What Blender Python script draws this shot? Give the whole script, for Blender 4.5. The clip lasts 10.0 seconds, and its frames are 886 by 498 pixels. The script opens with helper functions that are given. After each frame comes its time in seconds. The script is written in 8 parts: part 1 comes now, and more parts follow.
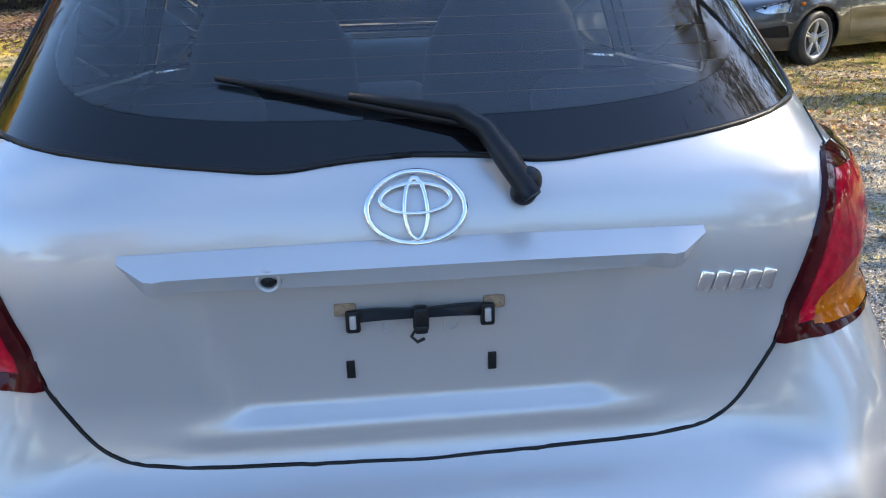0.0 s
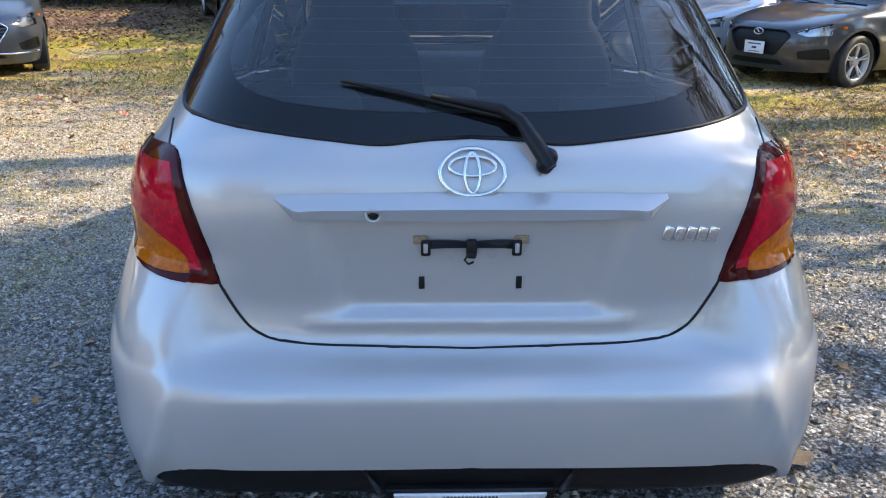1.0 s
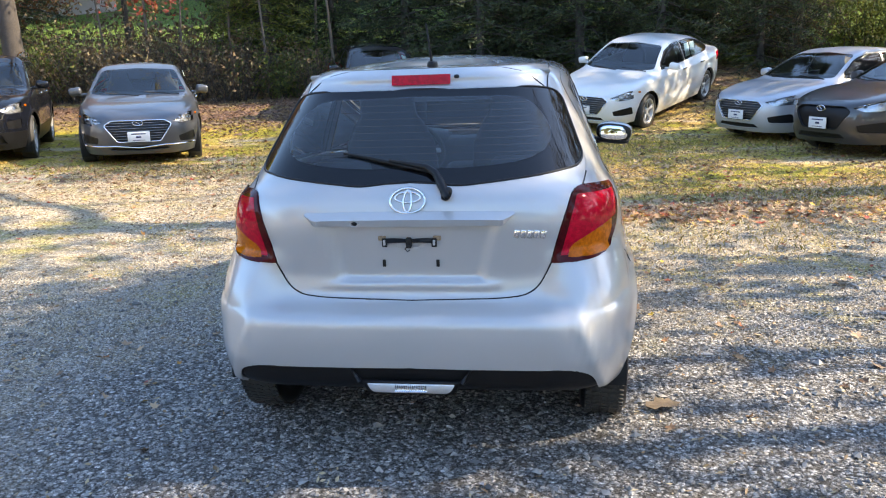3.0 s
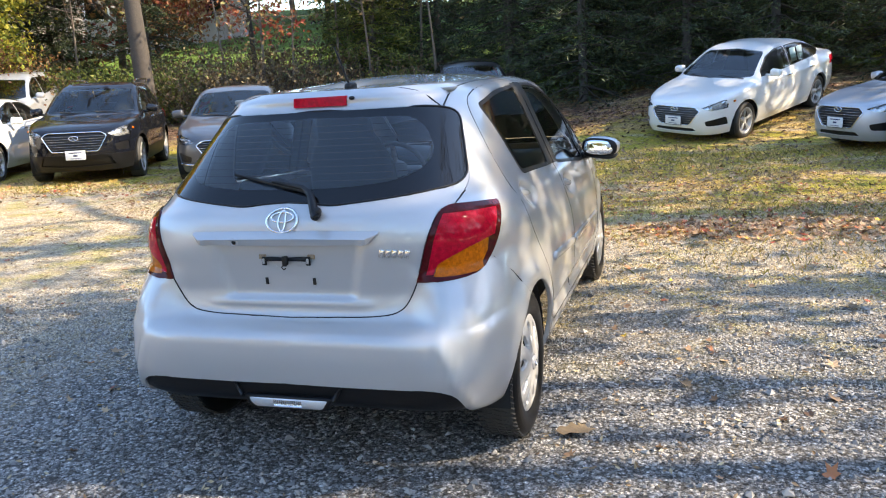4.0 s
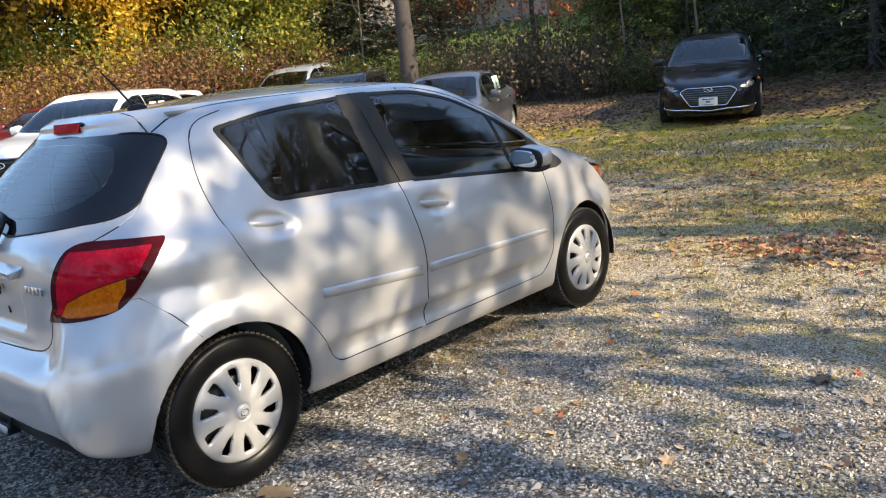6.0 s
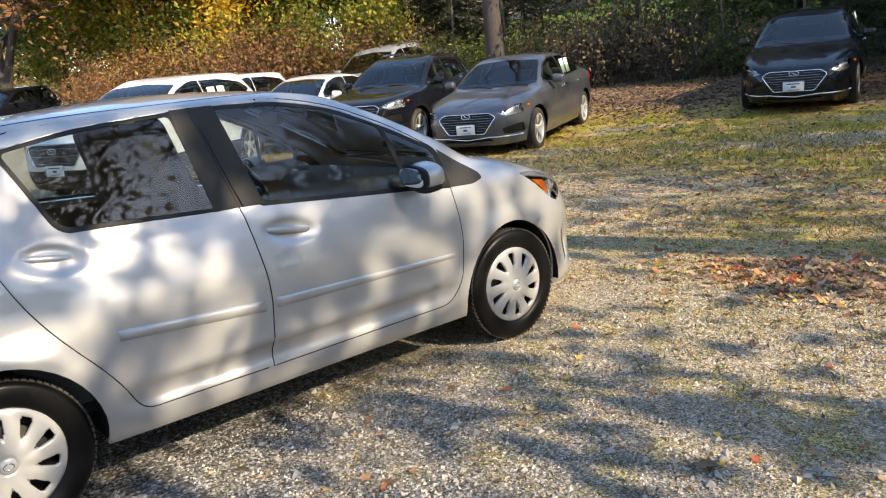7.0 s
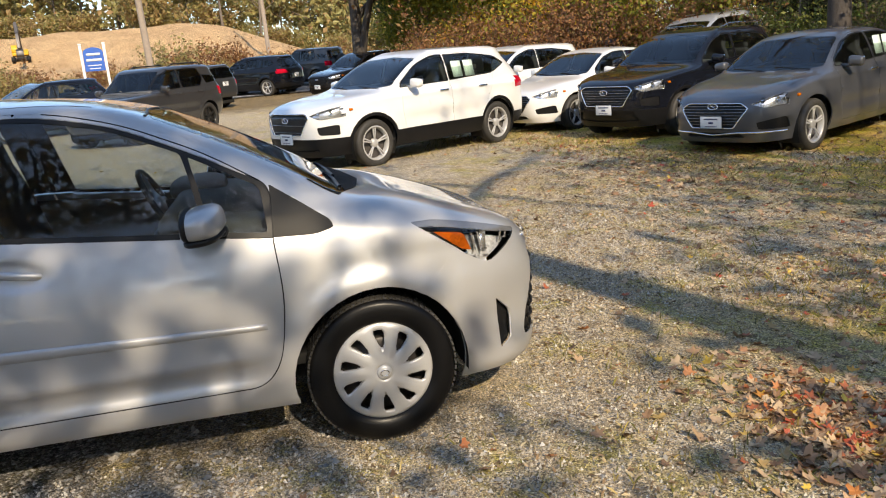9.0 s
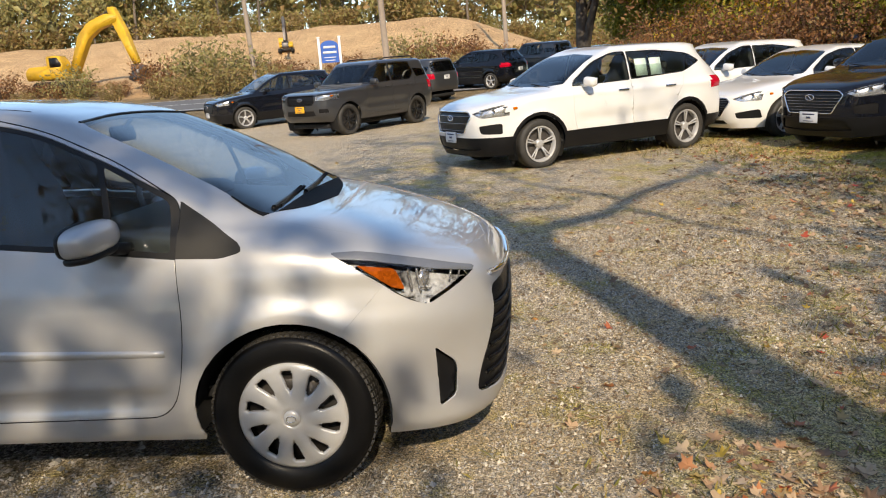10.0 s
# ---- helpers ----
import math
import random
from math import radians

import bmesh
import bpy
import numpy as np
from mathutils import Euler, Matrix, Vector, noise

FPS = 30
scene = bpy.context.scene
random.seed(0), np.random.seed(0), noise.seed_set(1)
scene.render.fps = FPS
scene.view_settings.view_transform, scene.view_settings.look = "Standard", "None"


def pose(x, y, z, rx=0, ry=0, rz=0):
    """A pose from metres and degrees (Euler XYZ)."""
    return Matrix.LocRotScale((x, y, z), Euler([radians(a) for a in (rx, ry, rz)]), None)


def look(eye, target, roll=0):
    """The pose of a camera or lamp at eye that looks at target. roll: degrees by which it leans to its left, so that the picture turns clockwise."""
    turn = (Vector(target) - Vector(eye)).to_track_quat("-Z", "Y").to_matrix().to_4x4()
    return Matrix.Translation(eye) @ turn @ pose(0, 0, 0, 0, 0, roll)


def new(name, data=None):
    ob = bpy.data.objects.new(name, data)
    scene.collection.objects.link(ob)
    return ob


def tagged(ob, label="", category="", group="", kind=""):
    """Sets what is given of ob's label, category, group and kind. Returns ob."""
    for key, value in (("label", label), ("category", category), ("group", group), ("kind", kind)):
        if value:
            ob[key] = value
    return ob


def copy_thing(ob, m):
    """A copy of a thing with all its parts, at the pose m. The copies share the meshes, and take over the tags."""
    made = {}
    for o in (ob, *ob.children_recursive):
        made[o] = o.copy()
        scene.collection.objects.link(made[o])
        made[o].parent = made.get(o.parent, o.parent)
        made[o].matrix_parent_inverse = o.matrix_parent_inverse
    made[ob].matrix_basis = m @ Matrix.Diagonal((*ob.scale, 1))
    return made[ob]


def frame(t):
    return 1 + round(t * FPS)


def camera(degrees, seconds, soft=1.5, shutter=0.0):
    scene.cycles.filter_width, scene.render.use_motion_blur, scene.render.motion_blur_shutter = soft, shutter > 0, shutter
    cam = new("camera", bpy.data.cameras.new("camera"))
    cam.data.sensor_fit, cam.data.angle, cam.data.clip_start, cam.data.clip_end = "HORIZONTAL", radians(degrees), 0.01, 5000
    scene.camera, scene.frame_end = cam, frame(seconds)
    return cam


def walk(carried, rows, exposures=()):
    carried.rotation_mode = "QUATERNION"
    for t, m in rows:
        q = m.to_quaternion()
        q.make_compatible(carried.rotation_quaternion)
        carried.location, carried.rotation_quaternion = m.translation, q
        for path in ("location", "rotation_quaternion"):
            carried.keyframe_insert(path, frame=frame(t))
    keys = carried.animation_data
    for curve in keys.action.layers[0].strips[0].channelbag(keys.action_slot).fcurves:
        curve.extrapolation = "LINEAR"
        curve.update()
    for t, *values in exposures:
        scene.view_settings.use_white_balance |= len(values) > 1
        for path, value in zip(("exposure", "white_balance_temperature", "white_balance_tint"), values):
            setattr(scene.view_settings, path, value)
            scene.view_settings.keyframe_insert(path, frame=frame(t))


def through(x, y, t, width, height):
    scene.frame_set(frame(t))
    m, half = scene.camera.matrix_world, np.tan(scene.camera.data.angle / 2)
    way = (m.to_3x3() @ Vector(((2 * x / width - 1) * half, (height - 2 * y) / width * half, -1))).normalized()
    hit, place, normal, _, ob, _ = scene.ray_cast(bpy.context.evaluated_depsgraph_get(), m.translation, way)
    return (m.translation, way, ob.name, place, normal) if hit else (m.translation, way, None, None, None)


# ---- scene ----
cam = camera(58.2, 10.0, 1.1)
PATH = [
    (0, (-0.041, -1.491, 1.313), (0.1, 0.382, 0.626), -1.7),
    (0.5, (-0.105, -1.769, 1.336), (-0.013, 0.127, 0.706), -0.6),
    (1, (-0.09, -2.011, 1.388), (-0.049, -0.127, 0.717), 0.2),
    (1.5, (0.049, -2.341, 1.446), (0.023, -0.443, 0.814), -0.1),
    (2, (0.088, -2.721, 1.497), (-0.003, -0.806, 0.928), -0.7),
    (2.2, (0.117, -2.871, 1.516), (-0.004, -0.952, 0.966), -1.0),
    (3.3, (0.765, -3.327, 1.514), (0.408, -1.412, 1.06), -2.6),
    (3.5, (0.943, -3.276, 1.482), (0.524, -1.371, 1.037), -3.0),
    (4, (1.473, -3.093, 1.495), (0.863, -1.236, 1.069), -3.9),
    (4.5, (2.032, -2.909, 1.523), (1.205, -1.136, 1.105), -4.7),
    (5, (2.496, -2.5, 1.493), (1.467, -0.834, 1.084), -5.5),
    (5.5, (3.018, -2.091, 1.502), (1.82, -0.544, 1.092), -6.0),
    (6, (3.364, -1.551, 1.455), (2.042, -0.109, 1.039), -6.3),
    (6.2, (3.501, -1.311, 1.481), (2.134, 0.087, 1.06), -6.5),
    (7.3, (3.912, -0.006, 1.478), (2.319, 1.118, 1.032), -6.4),
    (7.5, (3.961, 0.226, 1.448), (2.322, 1.28, 1.001), -6.3),
    (8, (3.991, 0.868, 1.44), (2.239, 1.721, 0.992), -6.2),
    (8.5, (3.873, 1.538, 1.434), (2.03, 2.173, 0.988), -5.8),
    (9, (3.824, 2.169, 1.45), (1.913, 2.567, 1.017), -5.3),
    (9.5, (3.611, 2.771, 1.427), (1.662, 2.92, 1.003), -4.7),
    (10, (3.424, 3.343, 1.422), (1.474, 3.158, 1.021), -4.3),
]
walk(cam, [(t, look(eye, target, roll)) for t, eye, target, roll in PATH], [(0.0, 1.98, 6450, 10), (1.0, 1.89, 6500, 10), (2.0, 2.08, 6700, 10), (3.5, 2.14, 7050, 10), (5.5, 1.69, 6900, 10), (7.5, 1.39, 7050, 10), (8.5, 1.10, 7050, 10), (10.0, 0.80, 7100, 10)])

# ---------------------------------------------------------------- daylight
SUN_AZ, SUN_EL = radians(11.0), radians(34.0)   # from +x towards +y; height
world = bpy.data.worlds.new("sky")
scene.world = world
world.use_nodes = True
wn = world.node_tree
sky = wn.nodes.new("ShaderNodeTexSky")
sky.sky_type = "NISHITA"
sky.sun_disc = False
sky.dust_density, sky.ozone_density, sky.air_density = 0.4, 3.0, 1.0
sky.sun_elevation = SUN_EL
sky.sun_rotation = radians(90.0) - SUN_AZ
wn.links.new(sky.outputs[0], wn.nodes["Background"].inputs[0])
wn.nodes["Background"].inputs[1].default_value = 0.15
sun_data = bpy.data.lights.new("sun", "SUN")
sun_data.energy, sun_data.angle, sun_data.color = 3.0, radians(0.5), (1.0, 0.86, 0.66)
sun = new("sun", sun_data)
sun.matrix_basis = look((0, 0, 0), (-math.cos(SUN_AZ) * math.cos(SUN_EL), -math.sin(SUN_AZ) * math.cos(SUN_EL), -math.sin(SUN_EL)))

# ---------------------------------------------------------------- materials
def node(nt, kind, **values):
    nd = nt.nodes.new(kind)
    for k, v in values.items():
        if k in nd.inputs:
            nd.inputs[k].default_value = v
    return nd


def surface(name, colour, rough=0.5, metal=0.0, vary=0.12, scale=6.0, fine=60.0, bump=0.0, coat=0.0, per_object=0.0, spec=0.5, second=None, second_scale=1.5, second_at=0.55, island=0.0):
    """A procedural surface: colour broken up at two scales, roughness that varies, fine relief."""
    m = bpy.data.materials.new(name)
    m.use_nodes = True
    nt = m.node_tree
    b = nt.nodes["Principled BSDF"]
    L = nt.links.new
    geo = nt.nodes.new("ShaderNodeTexCoord")
    big = node(nt, "ShaderNodeTexNoise", Scale=scale, Detail=6.0, Roughness=0.6)
    tiny = node(nt, "ShaderNodeTexNoise", Scale=fine, Detail=3.0)
    L(geo.outputs["Object"], big.inputs["Vector"])
    L(geo.outputs["Object"], tiny.inputs["Vector"])
    add = nt.nodes.new("ShaderNodeMath")
    add.operation = "ADD"
    L(big.outputs["Fac"], add.inputs[0])
    L(tiny.outputs["Fac"], add.inputs[1])
    ramp = nt.nodes.new("ShaderNodeMapRange")
    ramp.inputs["From Min"].default_value, ramp.inputs["From Max"].default_value = 0.6, 1.4
    ramp.inputs["To Min"].default_value, ramp.inputs["To Max"].default_value = 1 - vary, 1 + vary
    L(add.outputs[0], ramp.inputs["Value"])
    src = None
    if second is not None:
        mask = node(nt, "ShaderNodeTexNoise", Scale=second_scale, Detail=5.0, Roughness=0.65)
        L(geo.outputs["Object"], mask.inputs["Vector"])
        cut = nt.nodes.new("ShaderNodeMapRange")
        cut.inputs["From Min"].default_value, cut.inputs["From Max"].default_value = second_at - 0.07, second_at + 0.07
        L(mask.outputs["Fac"], cut.inputs["Value"])
        mixc = nt.nodes.new("ShaderNodeMix")
        mixc.data_type = "RGBA"
        mixc.inputs["A"].default_value, mixc.inputs["B"].default_value = (*colour, 1), (*second, 1)
        L(cut.outputs["Result"], mixc.inputs["Factor"])
        src = mixc.outputs["Result"]
    mul = nt.nodes.new("ShaderNodeVectorMath")
    mul.operation = "SCALE"
    mul.inputs[0].default_value = colour
    if src:
        L(src, mul.inputs[0])
    L(ramp.outputs["Result"], mul.inputs["Scale"])
    last = mul.outputs["Vector"]
    if per_object or island:
        if island:
            info = nt.nodes.new("ShaderNodeNewGeometry")
            rnd = info.outputs["Random Per Island"]
        else:
            info = nt.nodes.new("ShaderNodeObjectInfo")
            rnd = info.outputs["Random"]
        amt = island or per_object
        rr = nt.nodes.new("ShaderNodeMapRange")
        rr.inputs["To Min"].default_value, rr.inputs["To Max"].default_value = 1 - amt, 1 + amt
        L(rnd, rr.inputs["Value"])
        m2 = nt.nodes.new("ShaderNodeVectorMath")
        m2.operation = "SCALE"
        L(last, m2.inputs[0])
        L(rr.outputs["Result"], m2.inputs["Scale"])
        last = m2.outputs["Vector"]
    L(last, b.inputs["Base Color"])
    rmap = nt.nodes.new("ShaderNodeMapRange")
    rmap.inputs["To Min"].default_value, rmap.inputs["To Max"].default_value = max(0.0, rough * 0.8), min(1.0, rough * 1.2)
    L(big.outputs["Fac"], rmap.inputs["Value"])
    L(rmap.outputs["Result"], b.inputs["Roughness"])
    b.inputs["Metallic"].default_value = metal
    b.inputs["Specular IOR Level"].default_value = spec
    b.inputs["Coat Weight"].default_value = coat
    b.inputs["Coat Roughness"].default_value = 0.03
    if bump:
        bp = node(nt, "ShaderNodeBump", Strength=min(1.0, bump), Distance=0.01)
        L(tiny.outputs["Fac"], bp.inputs["Height"])
        L(bp.outputs["Normal"], b.inputs["Normal"])
    return m


def pane(name, tint, gloss=0.02, ior=1.5, dust=0.0):
    """Tinted glass: clear through, with a mirror reflection that grows at a glance."""
    m = bpy.data.materials.new(name)
    m.use_nodes = True
    nt = m.node_tree
    nt.nodes.remove(nt.nodes["Principled BSDF"])
    clear = nt.nodes.new("ShaderNodeBsdfTransparent")
    clear.inputs["Color"].default_value = (*tint, 1)
    shine = nt.nodes.new("ShaderNodeBsdfGlossy")
    shine.inputs["Roughness"].default_value = gloss
    fr = nt.nodes.new("ShaderNodeFresnel")
    fr.inputs["IOR"].default_value = ior
    mix = nt.nodes.new("ShaderNodeMixShader")
    nt.links.new(fr.outputs[0], mix.inputs[0])
    nt.links.new(clear.outputs[0], mix.inputs[1])
    nt.links.new(shine.outputs[0], mix.inputs[2])
    last = mix.outputs[0]
    if dust:
        film = node(nt, "ShaderNodeBsdfDiffuse", Color=(0.6, 0.6, 0.58, 1))
        spots = node(nt, "ShaderNodeTexNoise", Scale=7.0, Detail=6.0)
        much = node(nt, "ShaderNodeMapRange")
        much.inputs["To Min"].default_value, much.inputs["To Max"].default_value = dust * 0.4, dust * 1.6
        nt.links.new(spots.outputs["Fac"], much.inputs["Value"])
        over = nt.nodes.new("ShaderNodeMixShader")
        nt.links.new(much.outputs["Result"], over.inputs[0])
        nt.links.new(last, over.inputs[1])
        nt.links.new(film.outputs[0], over.inputs[2])
        last = over.outputs[0]
    nt.links.new(last, nt.nodes["Material Output"].inputs[0])
    return m


def lens(name, colour, rough=0.06):
    """Coloured lamp plastic over small square reflector facets."""
    m = surface(name, colour, rough, 0.0, 0.22, 14, 180, 0.0, spec=0.16)
    nt = m.node_tree
    b = nt.nodes["Principled BSDF"]
    where = nt.nodes.new("ShaderNodeTexCoord")
    facet = node(nt, "ShaderNodeTexVoronoi", Scale=85.0)
    facet.distance = "CHEBYCHEV"
    nt.links.new(where.outputs["Object"], facet.inputs["Vector"])
    sep = nt.nodes.new("ShaderNodeSeparateColor")
    nt.links.new(facet.outputs["Color"], sep.inputs[0])
    much = nt.nodes.new("ShaderNodeMapRange")
    much.inputs["To Min"].default_value, much.inputs["To Max"].default_value = 0.75, 1.15
    nt.links.new(sep.outputs[0], much.inputs["Value"])
    scaled = nt.nodes.new("ShaderNodeVectorMath")
    scaled.operation = "SCALE"
    nt.links.new(b.inputs["Base Color"].links[0].from_socket, scaled.inputs[0])
    nt.links.new(much.outputs["Result"], scaled.inputs["Scale"])
    nt.links.new(scaled.outputs["Vector"], b.inputs["Base Color"])
    return m


SILVER = surface("silver_paint", (0.475, 0.475, 0.478), 0.37, 0.40, 0.02, 2.0, 900, 0.0, coat=1.0)
SILVER.node_tree.nodes["Principled BSDF"].inputs["Coat IOR"].default_value = 1.5
SATIN_BLACK = surface("satin_black", (0.007, 0.007, 0.008), 0.42, 0, 0.25, 8, 300, 0.1, spec=0.3)
TRIM_GREY = surface("pillar_film", (0.040, 0.039, 0.037), 0.5, 0.0, 0.1, 9, 300, 0.05, spec=0.12)
RUBBER = surface("tyre_rubber", (0.045, 0.043, 0.040), 0.55, 0, 0.3, 9, 120, 0.25, spec=0.25)
RUBBER_WET = surface("tyre_wall", (0.005, 0.005, 0.0055), 0.34, 0, 0.3, 9, 120, 0.04, spec=0.22)
CHROME = surface("chrome", (0.82, 0.83, 0.85), 0.07, 1.0, 0.03, 20, 300)
HUBCAP = surface("hubcap_paint", (0.47, 0.47, 0.472), 0.36, 0.3, 0.06, 10, 300, coat=0.3)
STEEL = surface("brake_steel", (0.13, 0.12, 0.115), 0.5, 0.7, 0.35, 20, 200)
DARK = surface("underbody_dark", (0.008, 0.008, 0.008), 0.8, 0, 0.3, 6, 90)
CLOTH = surface("seat_cloth", (0.04, 0.041, 0.046), 0.85, 0, 0.2, 12, 500, 0.2)
DASH = surface("dash_plastic", (0.085, 0.088, 0.092), 0.6, 0, 0.15, 10, 400, 0.15)
LINING = surface("head_lining", (0.28, 0.27, 0.25), 0.9, 0, 0.1, 8, 300)
GLASS = pane("side_glass", (0.70, 0.76, 0.76), ior=1.68, dust=0.002)
REAR_GLASS = pane("rear_glass", (0.90, 0.95, 0.98), ior=1.82, dust=0.006)
SCREEN = pane("windscreen_glass", (0.76, 0.83, 0.84), ior=1.75, dust=0.0015)
CLEAR = pane("lamp_glass", (0.92, 0.93, 0.95))
RED = lens("red_lamp", (0.46, 0.004, 0.022))
DARK_RED = lens("dark_red_lamp", (0.06, 0.003, 0.005))
AMBER = lens("amber_lamp", (0.52, 0.125, 0.004))
MIRROR = surface("mirror_glass", (0.85, 0.87, 0.88), 0.01, 1.0, 0.01)
PLATE_WHITE = surface("plate_white", (0.72, 0.73, 0.75), 0.4, 0, 0.06, 20, 200)
INK = surface("plate_ink", (0.04, 0.05, 0.12), 0.5)

# ---------------------------------------------------------------- mesh helpers
from mathutils.bvhtree import BVHTree
from mathutils.interpolate import poly_3d_calc


def part(name, bm, material, parent=None, label="", smooth=True):
    """Link a bmesh as one mesh object, under a thing or a part."""
    me = bpy.data.meshes.new(name)
    if smooth:
        for fc in bm.faces:
            fc.smooth = True
    bm.to_mesh(me)
    bm.free()
    ob = new(name, me)
    for m in (material if isinstance(material, (list, tuple)) else (material,)):
        me.materials.append(m)
    if parent is not None:
        ob.parent = parent
    if label:
        ob["label"] = label
    return ob


def from_arrays(name, verts, faces, material, parent=None, smooth=True, label=""):
    me = bpy.data.meshes.new(name)
    me.from_pydata(verts, [], faces)
    if smooth:
        me.polygons.foreach_set("use_smooth", [True] * len(me.polygons))
    me.update()
    ob = new(name, me)
    for m in (material if isinstance(material, (list, tuple)) else (material,)):
        me.materials.append(m)
    if parent is not None:
        ob.parent = parent
    if label:
        ob["label"] = label
    return ob


def thing(name, label, category, at=None, group=""):
    """An Empty at the base of a thing; its parts become children."""
    ob = new(name)
    ob.empty_display_size = 0.2
    if at is not None:
        ob.matrix_basis = at
    return tagged(ob, label, category, group)


def box(bm, size, at=(0, 0, 0), bevel=0.0, rot=(0, 0, 0), seg=2):
    """Add a bevelled box to bm."""
    r = bmesh.ops.create_cube(bm, size=1.0)
    vs = r["verts"]
    m = pose(*at, *rot) @ Matrix.Diagonal((*size, 1))
    bmesh.ops.transform(bm, matrix=m, verts=vs)
    if bevel:
        es = list({e for v in vs for e in v.link_edges})
        bmesh.ops.bevel(bm, geom=es, offset=bevel, segments=seg, affect="EDGES", profile=0.5)
    return bm


def tube(bm, pts, radius, sides=8, closed=False, caps=True):
    """A round bar through pts; radius is a number or a list of numbers."""
    pts = [Vector(p) for p in pts]
    n = len(pts)
    rad = radius if isinstance(radius, (list, tuple)) else [radius] * n
    rings = []
    ref = Vector((0, 0, 1))
    for i, p in enumerate(pts):
        a = pts[i - 1] if (i or closed) else p
        b = pts[(i + 1) % n] if (i + 1 < n or closed) else p
        d = (b - a).normalized()
        if abs(d.dot(ref)) > 0.95:
            ref = Vector((1, 0, 0)) if abs(d.x) < 0.9 else Vector((0, 1, 0))
        u = d.cross(ref).normalized()
        v = d.cross(u)
        rings.append([bm.verts.new(p + (u * math.cos(k * math.tau / sides) + v * math.sin(k * math.tau / sides)) * rad[i]) for k in range(sides)])
    for i in range(n if closed else n - 1):
        r0, r1 = rings[i], rings[(i + 1) % n]
        for k in range(sides):
            bm.faces.new((r0[k], r0[(k + 1) % sides], r1[(k + 1) % sides], r1[k]))
    if caps and not closed:
        bm.faces.new(rings[0])
        bm.faces.new(rings[-1][::-1])
    return bm


def lathe(bm, profile, steps=40, axis="x", at=(0, 0, 0)):
    """Turn a profile of (radius, along) round an axis through at."""
    rings = []
    for k in range(steps):
        a = k * math.tau / steps
        c, s = math.cos(a), math.sin(a)
        row = []
        for r, h in profile:
            p = {"x": (h, r * c, r * s), "y": (r * c, h, r * s), "z": (r * c, r * s, h)}[axis]
            row.append(bm.verts.new((p[0] + at[0], p[1] + at[1], p[2] + at[2])))
        rings.append(row)
    for k in range(steps):
        a, b = rings[k], rings[(k + 1) % steps]
        for i in range(len(profile) - 1):
            bm.faces.new((a[i], a[i + 1], b[i + 1], b[i]))
    return bm


def fillet(pts, seg=5):
    """A closed outline of (u, v, radius) with its corners rounded."""
    out = []
    n = len(pts)
    for i, (u, v, r) in enumerate(pts):
        p = Vector((u, v))
        a, b = Vector(pts[i - 1][:2]) - p, Vector(pts[(i + 1) % n][:2]) - p
        if r <= 0:
            out.append((u, v))
            continue
        p0 = p + a.normalized() * min(r, a.length * 0.48)
        p1 = p + b.normalized() * min(r, b.length * 0.48)
        for k in range(seg + 1):
            q = k / seg
            c = p0 * (1 - q) ** 2 + p * 2 * q * (1 - q) + p1 * q * q
            out.append((c.x, c.y))
    return out


def inside(poly, u, v):
    hit = False
    n = len(poly)
    for i in range(n):
        u0, v0 = poly[i - 1]
        u1, v1 = poly[i]
        if (v0 > v) != (v1 > v) and u < (u1 - u0) * (v - v0) / (v1 - v0) + u0:
            hit = not hit
    return hit


def slab(bm, poly, axis, lo, hi, bevel=0.0):
    """A plate: an outline in two axes, pulled along the third from lo to hi."""
    def put(u, v, h):
        return {"x": (h, u, v), "y": (u, h, v), "z": (u, v, h)}[axis]
    a = [bm.verts.new(put(u, v, lo)) for u, v in poly]
    b = [bm.verts.new(put(u, v, hi)) for u, v in poly]
    fs = [bm.faces.new(a), bm.faces.new(b[::-1])]
    for i in range(len(poly)):
        fs.append(bm.faces.new((a[i - 1], b[i - 1], b[i], a[i])))
    if bevel:
        es = list(set(fs[1].edges) | set(fs[0].edges))
        bmesh.ops.bevel(bm, geom=es, offset=bevel, segments=2, affect="EDGES")
    bmesh.ops.recalc_face_normals(bm, faces=bm.faces[:])
    return bm


# ---------------------------------------------------------------- car bodies
def spread(rows, sub):
    """Smooth rows between control rows (Catmull-Rom)."""
    a = np.array(rows, float)
    n = len(a)
    out = []
    for i in range(n - 1):
        p0, p1, p2, p3 = a[max(i - 1, 0)], a[i], a[i + 1], a[min(i + 2, n - 1)]
        for k in range(sub):
            t = k / sub
            out.append(0.5 * (2 * p1 + (p2 - p0) * t + (2 * p0 - 5 * p1 + 4 * p2 - p3) * t * t + (3 * p1 - p0 - 3 * p2 + p3) * t ** 3))
    out.append(a[-1])
    return np.array(out)


def quarter(w, length, n, count):
    """A quarter of a rounded plan outline, from the middle of the end to the side, at even steps."""
    t = np.linspace(0, math.pi / 2, 400)
    x, y = w * np.sin(t) ** (2 / n), length * np.cos(t) ** (2 / n)
    s = np.concatenate([[0], np.cumsum(np.hypot(np.diff(x), np.diff(y)))])
    at = np.linspace(0, s[-1], count)
    return np.interp(at, s, x), np.interp(at, s, y)


